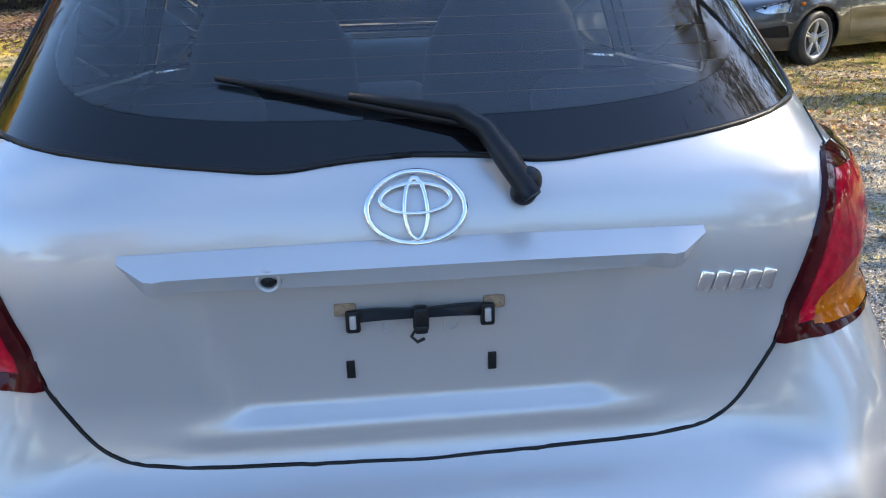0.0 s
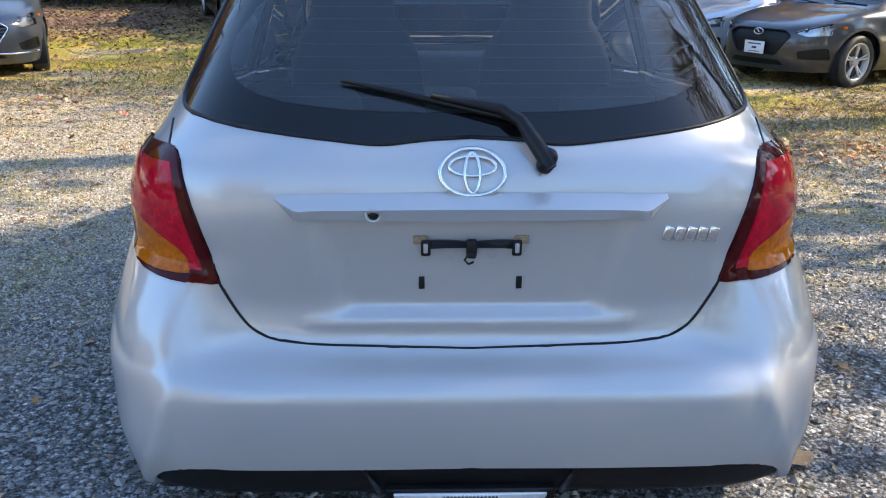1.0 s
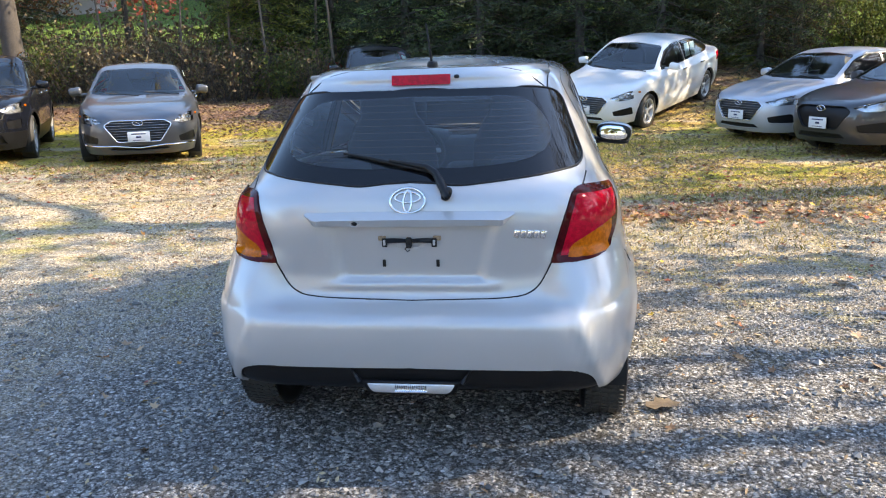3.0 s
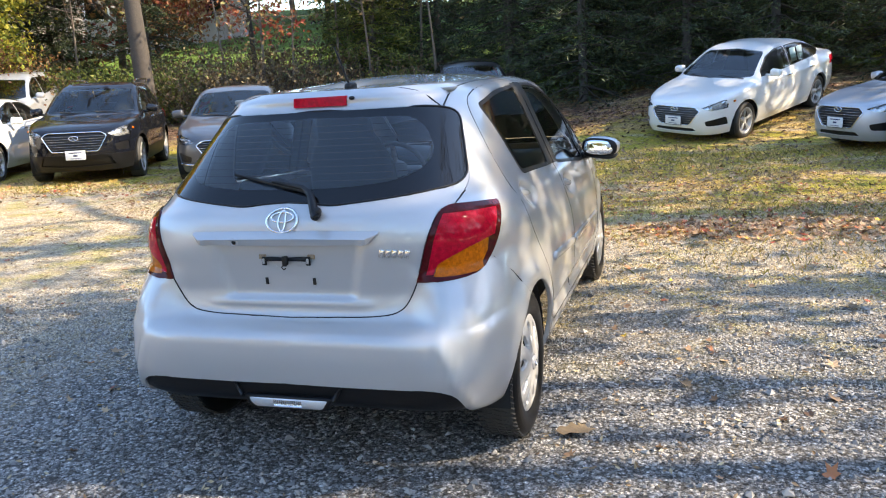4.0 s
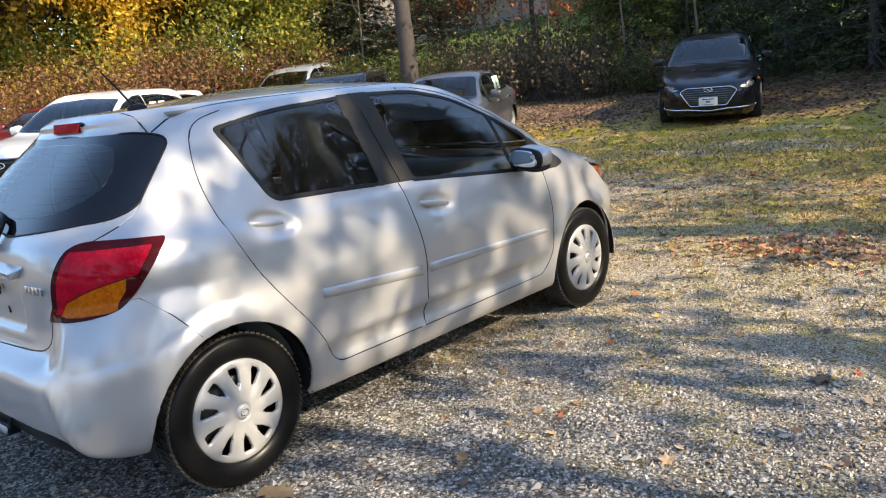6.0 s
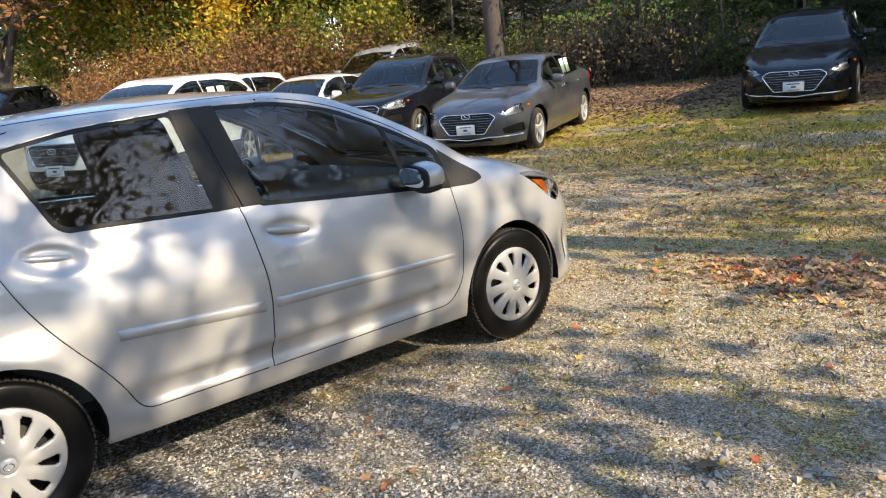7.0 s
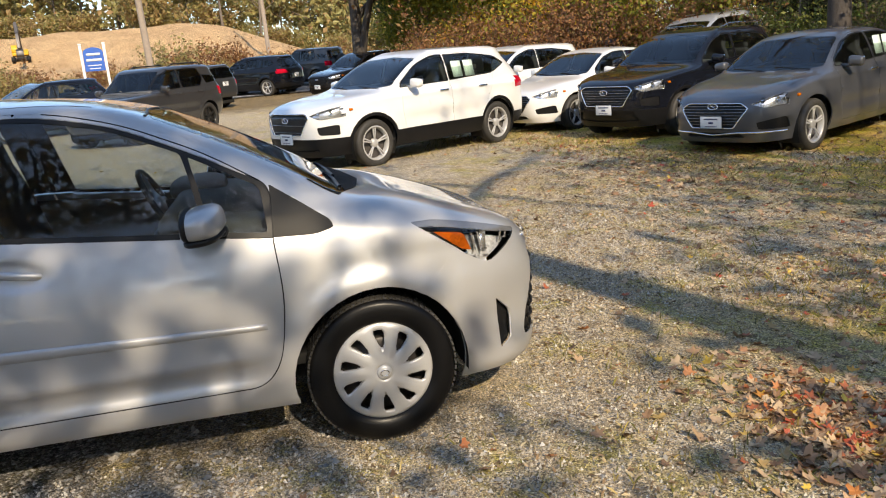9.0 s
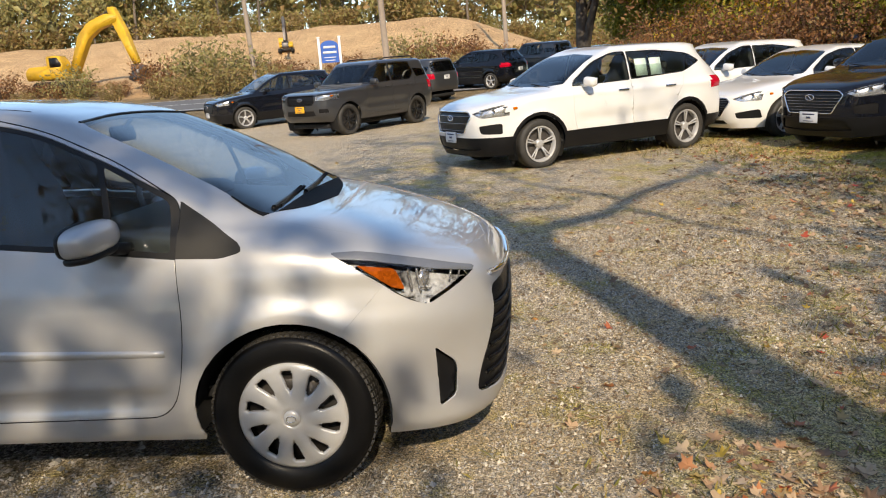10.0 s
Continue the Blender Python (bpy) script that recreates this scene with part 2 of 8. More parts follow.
def shell(rings, mid, roof, sub=5, rear_cols=64, front_cols=70, cap=9, shape=None, inset=0.35):
    """The right half of a car's outer skin as a bmesh. rings, from the sill up: rear y, z; half width, side z; front y, z; roundness behind, in front.
    mid: the y at which the two ends meet. roof: y of the peak, its z, and the fall per square metre."""
    rows = spread(rings, sub)
    grid = []
    for yr, zr, w, zs, yf, zf, nr, nf in rows:
        xr, lr = quarter(w, mid - yr, nr, rear_cols)
        xf, lf = quarter(w, yf - mid, nf, front_cols)
        x = np.concatenate([xr, xf[::-1][1:]])
        y = np.concatenate([mid - lr, mid + lf[::-1][1:]])
        f = np.where(y < mid, (mid - y) / (mid - yr), (y - mid) / (yf - mid))
        z = zs + np.where(y < mid, zr - zs, zf - zs) * np.clip(f, 0, 1) ** 2.6
        grid.append(np.stack([x, y, z], 1))
    edge = grid[-1]
    yr, yf = rows[-1][0], rows[-1][4]
    spine = np.clip((edge[:, 1] - yr) / (yf - yr), 0, 1) * (yf - yr - 2 * inset) + yr + inset
    top = np.stack([np.zeros(len(edge)), spine, roof[1] - roof[2] * (spine - roof[0]) ** 2], 1)
    for k in range(1, cap + 1):
        q = k / cap
        p = edge * (1 - q) + top * q
        p[:, 2] = edge[:, 2] + (top[:, 2] - edge[:, 2]) * (1 - (1 - q) ** 2)
        grid.append(p)
    g = np.array(grid)
    if shape is not None:
        g = shape(g)
    g[:, 0, 0] = 0
    g[:, -1, 0] = 0
    g[-1, :, 0] = 0
    bm = bmesh.new()
    vs = [[bm.verts.new(p) for p in row] for row in g]
    for i in range(len(g) - 1):
        for j in range(len(g[0]) - 1):
            bm.faces.new((vs[i][j], vs[i][j + 1], vs[i + 1][j + 1], vs[i + 1][j]))
    bmesh.ops.remove_doubles(bm, verts=bm.verts[:], dist=0.0004)
    bmesh.ops.dissolve_degenerate(bm, dist=0.0002, edges=bm.edges[:])
    bm.normal_update()
    bm.faces.layers.int.new("panel")
    return bm


AXES = {"side": (1, 2, 0), "end": (0, 2, 1), "top": (0, 1, 2)}


def carve(bm, poly, view, where, panel, only=None):
    """Cut an outline, seen in a view, into the skin, and name the faces inside it as a panel."""
    u, v, d = AXES[view]
    layer = bm.faces.layers.int["panel"]
    region = [fc for fc in bm.faces if where(fc.calc_center_median(), fc.normal)]
    lo_u, hi_u = min(p[0] for p in poly) - 0.06, max(p[0] for p in poly) + 0.06
    lo_v, hi_v = min(p[1] for p in poly) - 0.06, max(p[1] for p in poly) + 0.06
    region = {fc for fc in region if lo_u < fc.calc_center_median()[u] < hi_u and lo_v < fc.calc_center_median()[v] < hi_v}
    n = len(poly)
    for i in range(n):
        a, b = poly[i - 1], poly[i]
        du, dv = b[0] - a[0], b[1] - a[1]
        if math.hypot(du, dv) < 1e-5:
            continue
        no = [0, 0, 0]
        no[u], no[v] = dv, -du
        co = [0, 0, 0]
        co[u], co[v] = a
        u0, u1, v0, v1 = min(a[0], b[0]) - 1e-4, max(a[0], b[0]) + 1e-4, min(a[1], b[1]) - 1e-4, max(a[1], b[1]) + 1e-4
        pick = []
        for fc in region:
            us = [w.co[u] for w in fc.verts]
            if max(us) < u0 or min(us) > u1:
                continue
            ws = [w.co[v] for w in fc.verts]
            if max(ws) < v0 or min(ws) > v1:
                continue
            pick.append(fc)
        if not pick:
            continue
        geom = pick + list({e for fc in pick for e in fc.edges}) + list({w for fc in pick for w in fc.verts})
        r = bmesh.ops.bisect_plane(bm, geom=geom, dist=1e-5, plane_co=co, plane_no=no)
        region |= {g for g in r["geom"] if isinstance(g, bmesh.types.BMFace)}
        region = {fc for fc in region if fc.is_valid}
    for fc in region:
        c = fc.calc_center_median()
        if inside(poly, c[u], c[v]) and (only is None or fc[layer] in only):
            fc[layer] = panel


def tidy(bm):
    """Give slivers along the cuts to the panel that they touch most."""
    layer = bm.faces.layers.int["panel"]
    bmesh.ops.remove_doubles(bm, verts=bm.verts[:], dist=0.0020)
    for turn in range(2):
        for fc in bm.faces:
            if fc.calc_area() < 4e-6:
                share = {}
                for e in fc.edges:
                    for o in e.link_faces:
                        if o is not fc:
                            share[o[layer]] = share.get(o[layer], 0) + e.calc_length()
                if share:
                    best = max(share, key=share.get)
                    if share[best] > share.get(fc[layer], 0) * 1.5:
                        fc[layer] = best


def lift(bm, panel, side="both", gap=0.0, flange=0.012, push=0.0):
    """A panel of the skin as a bmesh of its own: both halves, or the right (1) or the left (-1) one, drawn in by gap with its rim turned in."""
    layer = bm.faces.layers.int["panel"]
    faces = [fc for fc in bm.faces if fc[layer] == panel]
    out = bmesh.new()
    skin = {}
    for sg in ((1, -1) if side == "both" else (side,)):
        made = {}
        for fc in faces:
            vs = []
            for w in fc.verts:
                if w.index not in made:
                    c = w.co - w.normal * push * -1
                    made[w.index] = out.verts.new((c.x * sg, c.y, c.z))
                    skin[made[w.index]] = Vector((w.normal.x * sg, w.normal.y, w.normal.z))
                vs.append(made[w.index])
            if len(set(vs)) > 2:
                try:
                    out.faces.new(vs if sg > 0 else vs[::-1])
                except ValueError:
                    pass
    if side == "both":
        bmesh.ops.remove_doubles(out, verts=[w for w in out.verts if abs(w.co.x) < 0.002], dist=0.0008)
    out.normal_update()
    rim = [e for e in out.edges if e.is_boundary]
    verts = {w for e in rim for w in e.verts}
    if gap:
        moves = {}
        for e in rim:
            loop = e.link_loops[0]
            a, b = loop.vert, loop.link_loop_next.vert
            d = (skin[a] + skin[b]).cross(b.co - a.co)
            if d.length < 1e-9:
                continue
            d.normalize()
            for w in (a, b):
                moves[w] = moves.get(w, Vector()) + d * e.calc_length()
        moves = {w: d.normalized() * gap for w, d in moves.items() if d.length > 1e-7}
        for w, d in moves.items():
            w.co += d
    if flange and rim:
        nor = {w: skin.get(w, w.normal).copy() for w in verts}
        r = bmesh.ops.extrude_edge_only(out, edges=rim)
        for w in [g for g in r["geom"] if isinstance(g, bmesh.types.BMVert)]:
            for e in w.link_edges:
                o = e.other_vert(w)
                if o in nor:
                    w.co -= nor[o] * flange
                    break
        for e in rim:
            if e.is_valid:
                e.smooth = False
    return out


def dense(poly, step_len=0.05):
    out = []
    for i in range(len(poly)):
        a, b = Vector(poly[i]), Vector(poly[(i + 1) % len(poly)])
        n = max(1, int((b - a).length / step_len))
        for k in range(n):
            c = a + (b - a) * k / n
            out.append((c.x, c.y))
    return out


def settle(ob, ref, tree):
    """Give a panel the smooth normals of the uncut skin, so that its cut edges don't disturb the shine."""
    out = []
    for v in ob.data.vertices:
        side = -1 if v.co.x < 0 else 1
        p = Vector((abs(v.co.x), v.co.y, v.co.z))
        hit, nrm, index, far = tree.find_nearest(p, 0.03)
        if hit is None or far > 0.0095:
            out.append(v.normal.copy())
            continue
        vs = ref.faces[index].verts
        n = Vector()
        for w, q in zip(vs, poly_3d_calc([w.co for w in vs], hit)):
            n += w.normal * q
        if p.x < 0.004:
            n.x = 0
        out.append(Vector((n.x * side, n.y, n.z)).normalized())
    ob.data.normals_split_custom_set_from_vertices(out)
    return ob


def oval(cx, cz, a, b, n=28):
    return [(cx + a * math.cos(k * math.tau / n), cz + b * math.sin(k * math.tau / n)) for k in range(n)]


def on_skin(tree, x, z, side):
    """The skin's y, seen from the front (1) or from behind (-1)."""
    hit = tree.ray_cast(Vector((x, 9.0 * side, z)), Vector((0, -side, 0)))
    return hit[0].y if hit[0] else None

# ---------------------------------------------------------------- ground
def smooth01(t):
    t = min(1.0, max(0.0, t))
    return t * t * (3 - 2 * t)


def ground_z(x, y):
    """Height of the lot: level under the car, rising gently to the road and the sand works, and up the wooded bank."""
    z = float(np.interp(-x, [1.2, 16, 22, 30, 40, 46, 52, 58, 64, 70, 76, 82, 95], [0, 0.40, 0.56, 0.93, 1.5, 1.8, 2.2, 3.7, 4.5, 6.4, 7.9, 8.2, 8.0]))
    if x < -50:
        z -= (1 - smooth01((20 - y) / 25)) * (z - 1.9)
    if x < -60:
        z += 0.9 * noise.noise((x * 0.05, y * 0.09, 0.0)) + 0.3 * noise.noise((x * 0.2, y * 0.25, 5.0))
    z -= 0.016 * max(0.0, min(x, 20) - 1.6) * smooth01((y + 2) / 8)
    z -= 0.014 * smooth01((-x - 1) / 4) * max(0.0, min(y - 4, 9)) * smooth01((x + 24) / 8)
    right = smooth01((x + 1.5) / 3)
    bank = max(0.0, y - 9.5 - 1.7 * right)
    z -= 0.075 * (x + 3.2) * math.exp(-((x + 3.2) / 2.4) ** 2 - ((y - 14.0) / 3.0) ** 2)
    lawn = max(0.0, min(y - 20.0, 22.0))
    return z + ((0.065 + 0.05 * right) * min(bank, 12) * smooth01(bank / 3) + 0.21 * lawn * smooth01(lawn / 4)) * smooth01((x + 40) / 14)


def ground_material():
    """Crushed stone, packed dirt, moss and straw, leaf litter, and sand by the works, laid out over the lot."""
    m = bpy.data.materials.new("lot_ground")
    m.use_nodes = True
    nt = m.node_tree
    L = nt.links.new
    b = nt.nodes["Principled BSDF"]
    pos = nt.nodes.new("ShaderNodeTexCoord").outputs["Object"]
    xyz = nt.nodes.new("ShaderNodeSeparateXYZ")
    L(pos, xyz.inputs[0])

    def noise_at(scale, detail=5.0, rough=0.6, stretch=None):
        nd = node(nt, "ShaderNodeTexNoise", Scale=scale, Detail=detail, Roughness=rough)
        if stretch:
            mp = nt.nodes.new("ShaderNodeMapping")
            mp.inputs["Scale"].default_value = stretch
            L(pos, mp.inputs["Vector"])
            L(mp.outputs[0], nd.inputs["Vector"])
        else:
            L(pos, nd.inputs["Vector"])
        return nd.outputs["Fac"]

    def ramp(v, lo, hi, a=0.0, z=1.0):
        nd = nt.nodes.new("ShaderNodeMapRange")
        for k, q in (("From Min", lo), ("From Max", hi), ("To Min", a), ("To Max", z)):
            nd.inputs[k].default_value = q
        L(v, nd.inputs["Value"])
        return nd.outputs["Result"]

    def calc(op, a, c):
        nd = nt.nodes.new("ShaderNodeMath")
        nd.operation = op
        nd.use_clamp = False
        for i, q in enumerate((a, c)):
            if isinstance(q, (int, float)):
                nd.inputs[i].default_value = q
            else:
                L(q, nd.inputs[i])
        return nd.outputs[0]

    def mix(f, a, c):
        nd = nt.nodes.new("ShaderNodeMix")
        nd.data_type = "RGBA"
        L(f, nd.inputs["Factor"])
        for k, q in (("A", a), ("B", c)):
            if isinstance(q, tuple):
                nd.inputs[k].default_value = (*q, 1)
            else:
                L(q, nd.inputs[k])
        return nd.outputs["Result"]

    def colours(v, *stops):
        nd = nt.nodes.new("ShaderNodeValToRGB")
        cr = nd.color_ramp
        while len(cr.elements) < len(stops):
            cr.elements.new(0.5)
        for e, (p, c) in zip(cr.elements, stops):
            e.position, e.color = p, (*c, 1)
        L(v, nd.inputs["Fac"])
        return nd.outputs["Color"]

    def cells(scale, seed=0.0):
        nd = node(nt, "ShaderNodeTexVoronoi", Scale=scale)
        L(pos, nd.inputs["Vector"])
        sep = nt.nodes.new("ShaderNodeSeparateColor")
        L(nd.outputs["Color"], sep.inputs[0])
        return nd.outputs["Distance"], sep.outputs[0]

    big, mid, fine = noise_at(0.35, 4), noise_at(1.6, 6, 0.65), noise_at(22.0, 4, 0.7)
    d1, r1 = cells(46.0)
    d2, r2 = cells(95.0)
    stone = mix(ramp(noise_at(5.0, 3), 0.42, 0.58), colours(r1, (0.0, (0.10, 0.10, 0.10)), (0.35, (0.25, 0.244, 0.234)), (0.7, (0.41, 0.40, 0.384)), (0.93, (0.52, 0.485, 0.45)), (1.0, (0.62, 0.62, 0.62))),
                colours(r2, (0.0, (0.09, 0.088, 0.085)), (0.4, (0.23, 0.225, 0.22)), (0.8, (0.43, 0.42, 0.41)), (1.0, (0.64, 0.63, 0.61))))
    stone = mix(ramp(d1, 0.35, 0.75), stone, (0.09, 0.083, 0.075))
    dirt = colours(noise_at(9.0, 8, 0.75, (1.0, 1.6, 1.0)), (0.25, (0.16, 0.118, 0.072)), (0.46, (0.41, 0.33, 0.222)), (0.70, (0.68, 0.57, 0.40)))
    dirt = mix(ramp(r2, 0.72, 0.95, 0, 0.8), dirt, (0.38, 0.37, 0.35))
    straw = colours(noise_at(60.0, 5, 0.8, (1.0, 0.45, 1.0)), (0.3, (0.18, 0.115, 0.038)), (0.55, (0.55, 0.36, 0.10)), (0.75, (0.74, 0.54, 0.19)))
    moss = colours(noise_at(40.0, 6, 0.8), (0.3, (0.10, 0.088, 0.014)), (0.55, (0.37, 0.315, 0.034)), (0.8, (0.64, 0.52, 0.085)))
    turf = mix(ramp(noise_at(1.1, 5, 0.7), 0.42, 0.56), straw, moss)
    dl, rl = cells(13.0)
    litter = colours(rl, (0.0, (0.055, 0.035, 0.022)), (0.4, (0.12, 0.06, 0.035)), (0.7, (0.20, 0.105, 0.055)), (0.92, (0.30, 0.17, 0.10)), (1.0, (0.38, 0.29, 0.20)))
    litter = mix(ramp(noise_at(30.0, 4), 0.45, 0.65, 0, 0.6), litter, (0.06, 0.04, 0.028))
    sand = colours(noise_at(0.5, 8, 0.7), (0.3, (0.36, 0.22, 0.11)), (0.6, (0.50, 0.33, 0.17)), (0.8, (0.58, 0.41, 0.23)))
    weeds = colours(noise_at(2.5, 6, 0.8), (0.3, (0.10, 0.075, 0.04)), (0.6, (0.25, 0.18, 0.09)), (0.8, (0.34, 0.26, 0.13)))
    x, y = xyz.outputs[0], xyz.outputs[1]
    wob = ramp(mid, 0.0, 1.0, -1.6, 1.6)
    far_y = calc("ADD", y, wob)
    f_dirt = calc("MAXIMUM", ramp(far_y, 0.9, 2.6), ramp(calc("ADD", x, wob), -1.4, -3.2))
    f_dirt = calc("MULTIPLY", f_dirt, ramp(noise_at(0.9, 6, 0.7), 0.30, 0.50, 0.45, 1.0))
    col = mix(f_dirt, stone, dirt)
    thin = calc("MULTIPLY", ramp(noise_at(2.2, 7, 0.75), 0.48, 0.62), 0.65)
    col = mix(calc("MULTIPLY", thin, ramp(far_y, 0.2, 2.2)), col, turf)
    grass = calc("MULTIPLY", ramp(noise_at(0.55, 6, 0.7, (0.55, 1.5, 1.0)), 0.38, 0.49), calc("MAXIMUM", calc("MULTIPLY", ramp(far_y, 3.6, 5.4), ramp(x, -1.2, 0.6)), ramp(far_y, 6.2, 8.0)))
    col = mix(grass, col, turf)
    bank = ramp(calc("SUBTRACT", far_y, calc("MULTIPLY", x, 0.1)), 12.6, 14.6)
    col = mix(calc("MULTIPLY", bank, ramp(noise_at(1.3, 5), 0.35, 0.55, 0.45, 1.0)), col, litter)
    green = colours(noise_at(18.0, 6, 0.8), (0.3, (0.05, 0.09, 0.015)), (0.6, (0.13, 0.20, 0.03)), (0.8, (0.22, 0.27, 0.05)))
    col = mix(ramp(far_y, 19.5, 21.5), col, green)
    col = mix(ramp(calc("ADD", x, wob), -24, -27), col, weeds)
    col = mix(calc("MULTIPLY", ramp(calc("ADD", x, calc("MULTIPLY", wob, 2.0)), -48, -52), ramp(y, 26, 18)), col, sand)
    col = mix(ramp(big, 0.35, 0.65, 0.0, 0.14), col, mix(ramp(fine, 0, 1), (0.05, 0.04, 0.03), (0.14, 0.12, 0.09)))
    d3, r3 = cells(170.0)
    grit = nt.nodes.new("ShaderNodeVectorMath")
    grit.operation = "SCALE"
    L(col, grit.inputs[0])
    L(calc("MULTIPLY", ramp(r3, 0, 1, 0.3, 1.8), ramp(noise_at(70.0, 3, 0.7), 0.3, 0.7, 0.5, 1.55)), grit.inputs["Scale"])
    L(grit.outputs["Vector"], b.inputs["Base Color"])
    b.inputs["Roughness"].default_value = 0.92
    b.inputs["Specular IOR Level"].default_value = 0.25
    rough_stone = calc("MULTIPLY", ramp(d1, 0.0, 0.6, 1.0, 0.0), calc("SUBTRACT", 0.7, calc("MULTIPLY", f_dirt, 0.6)))
    height = calc("ADD", calc("ADD", rough_stone, calc("MULTIPLY", fine, 0.6)), calc("MULTIPLY", noise_at(120.0, 4, 0.8), 0.7))
    bp = node(nt, "ShaderNodeBump", Strength=1.0, Distance=0.018)
    L(height, bp.inputs["Height"])
    L(bp.outputs["Normal"], b.inputs["Normal"])
    return m


GROUND = ground_material()


def build_ground():
    xs = sorted({round(v, 3) for v in [-900, -500, -300, -200, -150, -120, -100, -90, 40, 50, 65, 90, 140, 250, 500, 900]} | {round(-42 + 0.5 * k, 3) for k in range(0, 152)} | {round(-84 + 2.0 * k, 3) for k in range(0, 21)})
    ys = sorted({round(v, 3) for v in [-900, -500, -250, -140, -100, -80, -70, 42, 48, 56, 68, 85, 120, 200, 400, 900]} | {round(-19 + 0.5 * k, 3) for k in range(0, 118)} | {round(-62 + 2.0 * k, 3) for k in range(0, 22)})
    verts, faces = [], []
    for y in ys:
        for x in xs:
            verts.append((x, y, ground_z(x, y) + 0.02 * noise.noise((x * 0.4, y * 0.4, 3.1)) * (1 if abs(x) > 2 or not -1.5 < y < 4 else 0)))
    n = len(xs)
    for j in range(len(ys) - 1):
        for i in range(n - 1):
            a = j * n + i
            faces.append((a, a + 1, a + n + 1, a + n))
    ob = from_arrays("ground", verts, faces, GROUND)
    return tagged(ob, "grey gravel lot with patches of grass and fallen leaves", "ground", kind="structure")


ground = build_ground()

# ---------------------------------------------------------------- the silver hatchback
RUST_METAL = surface("rusty_pad", (0.30, 0.22, 0.14), 0.8, 0.1, 0.5, 60, 300, 0.4)
LAMP_PEARL = surface("lamp_pearl", (0.75, 0.76, 0.78), 0.12, 0.2, 0.1, 40, 200, 0.1, coat=1.0)
LAMP_SHADE = surface("lamp_shade", (0.24, 0.245, 0.255), 0.25, 0.5, 0.1, 25, 120)
LAMP_CHROME = surface("lamp_chrome", (0.70, 0.705, 0.72), 0.16, 0.8, 0.3, 25, 120)
COWL_BLACK = surface("cowl_plastic", (0.008, 0.008, 0.009), 0.75, 0, 0.25, 30, 300, 0.2, spec=0.1)
# bright and dark patches in the colour imitate reflections in a faceted reflector
LAMP_PAINTED_GLINTS = surface("lamp_painted_glints", (0.66, 0.67, 0.685), 0.22, 0.35, 0.55, 22, 60, 0.0, second=(0.10, 0.10, 0.11), second_scale=16.0, second_at=0.56)
LAMP_AMBER = lens("side_amber", (0.30, 0.062, 0.005))
FRIT = surface("glazed_border", (0.004, 0.004, 0.005), 0.05, 0, 0.1, 10, 100, spec=0.45)
HEAT_WIRE = surface("heating_wire", (0.10, 0.05, 0.03), 0.5)

HATCH_RINGS = [
    # rear y, z; half width, side z; front y, z; roundness
    (-0.54, 0.285, 0.785, 0.225, 3.20, 0.175, 8.0, 6.0),
    (-0.59, 0.330, 0.808, 0.265, 3.26, 0.225, 8.5, 5.6),
    (-0.612, 0.42, 0.828, 0.370, 3.29, 0.330, 9.0, 4.9),
    (-0.618, 0.53, 0.842, 0.500, 3.31, 0.470, 9.0, 4.5),
    (-0.602, 0.592, 0.846, 0.612, 3.315, 0.590, 8.5, 4.3),
    (-0.520, 0.640, 0.842, 0.700, 3.30, 0.670, 7.0, 4.1),
    (-0.500, 0.715, 0.832, 0.770, 3.26, 0.735, 5.6, 4.2),
    (-0.505, 0.80, 0.816, 0.835, 3.18, 0.790, 5.8, 4.8),
    (-0.515, 0.92, 0.797, 0.900, 3.00, 0.862, 6.0, 5.6),
    (-0.495, 1.01, 0.776, 0.960, 2.70, 0.962, 5.9, 6.0),
    (-0.440, 1.070, 0.748, 1.015, 2.47, 1.010, 5.4, 7.5),
    (-0.345, 1.17, 0.706, 1.130, 2.27, 1.125, 5.0, 9.0),
    (-0.20, 1.30, 0.650, 1.280, 2.01, 1.264, 4.8, 9.0),
    (-0.092, 1.393, 0.603, 1.395, 1.795, 1.364, 4.6, 8.0),
    (-0.080, 1.432, 0.566, 1.440, 1.685, 1.410, 4.4, 7.0),
    (-0.03, 1.462, 0.515, 1.462, 1.59, 1.438, 4.2, 6.0),
]


def bell(v, c, w):
    return np.exp(-((v - c) / w) ** 2)


def step(v, a, b):
    t = np.clip((v - a) / (b - a), 0, 1)
    return t * t * (3 - 2 * t)


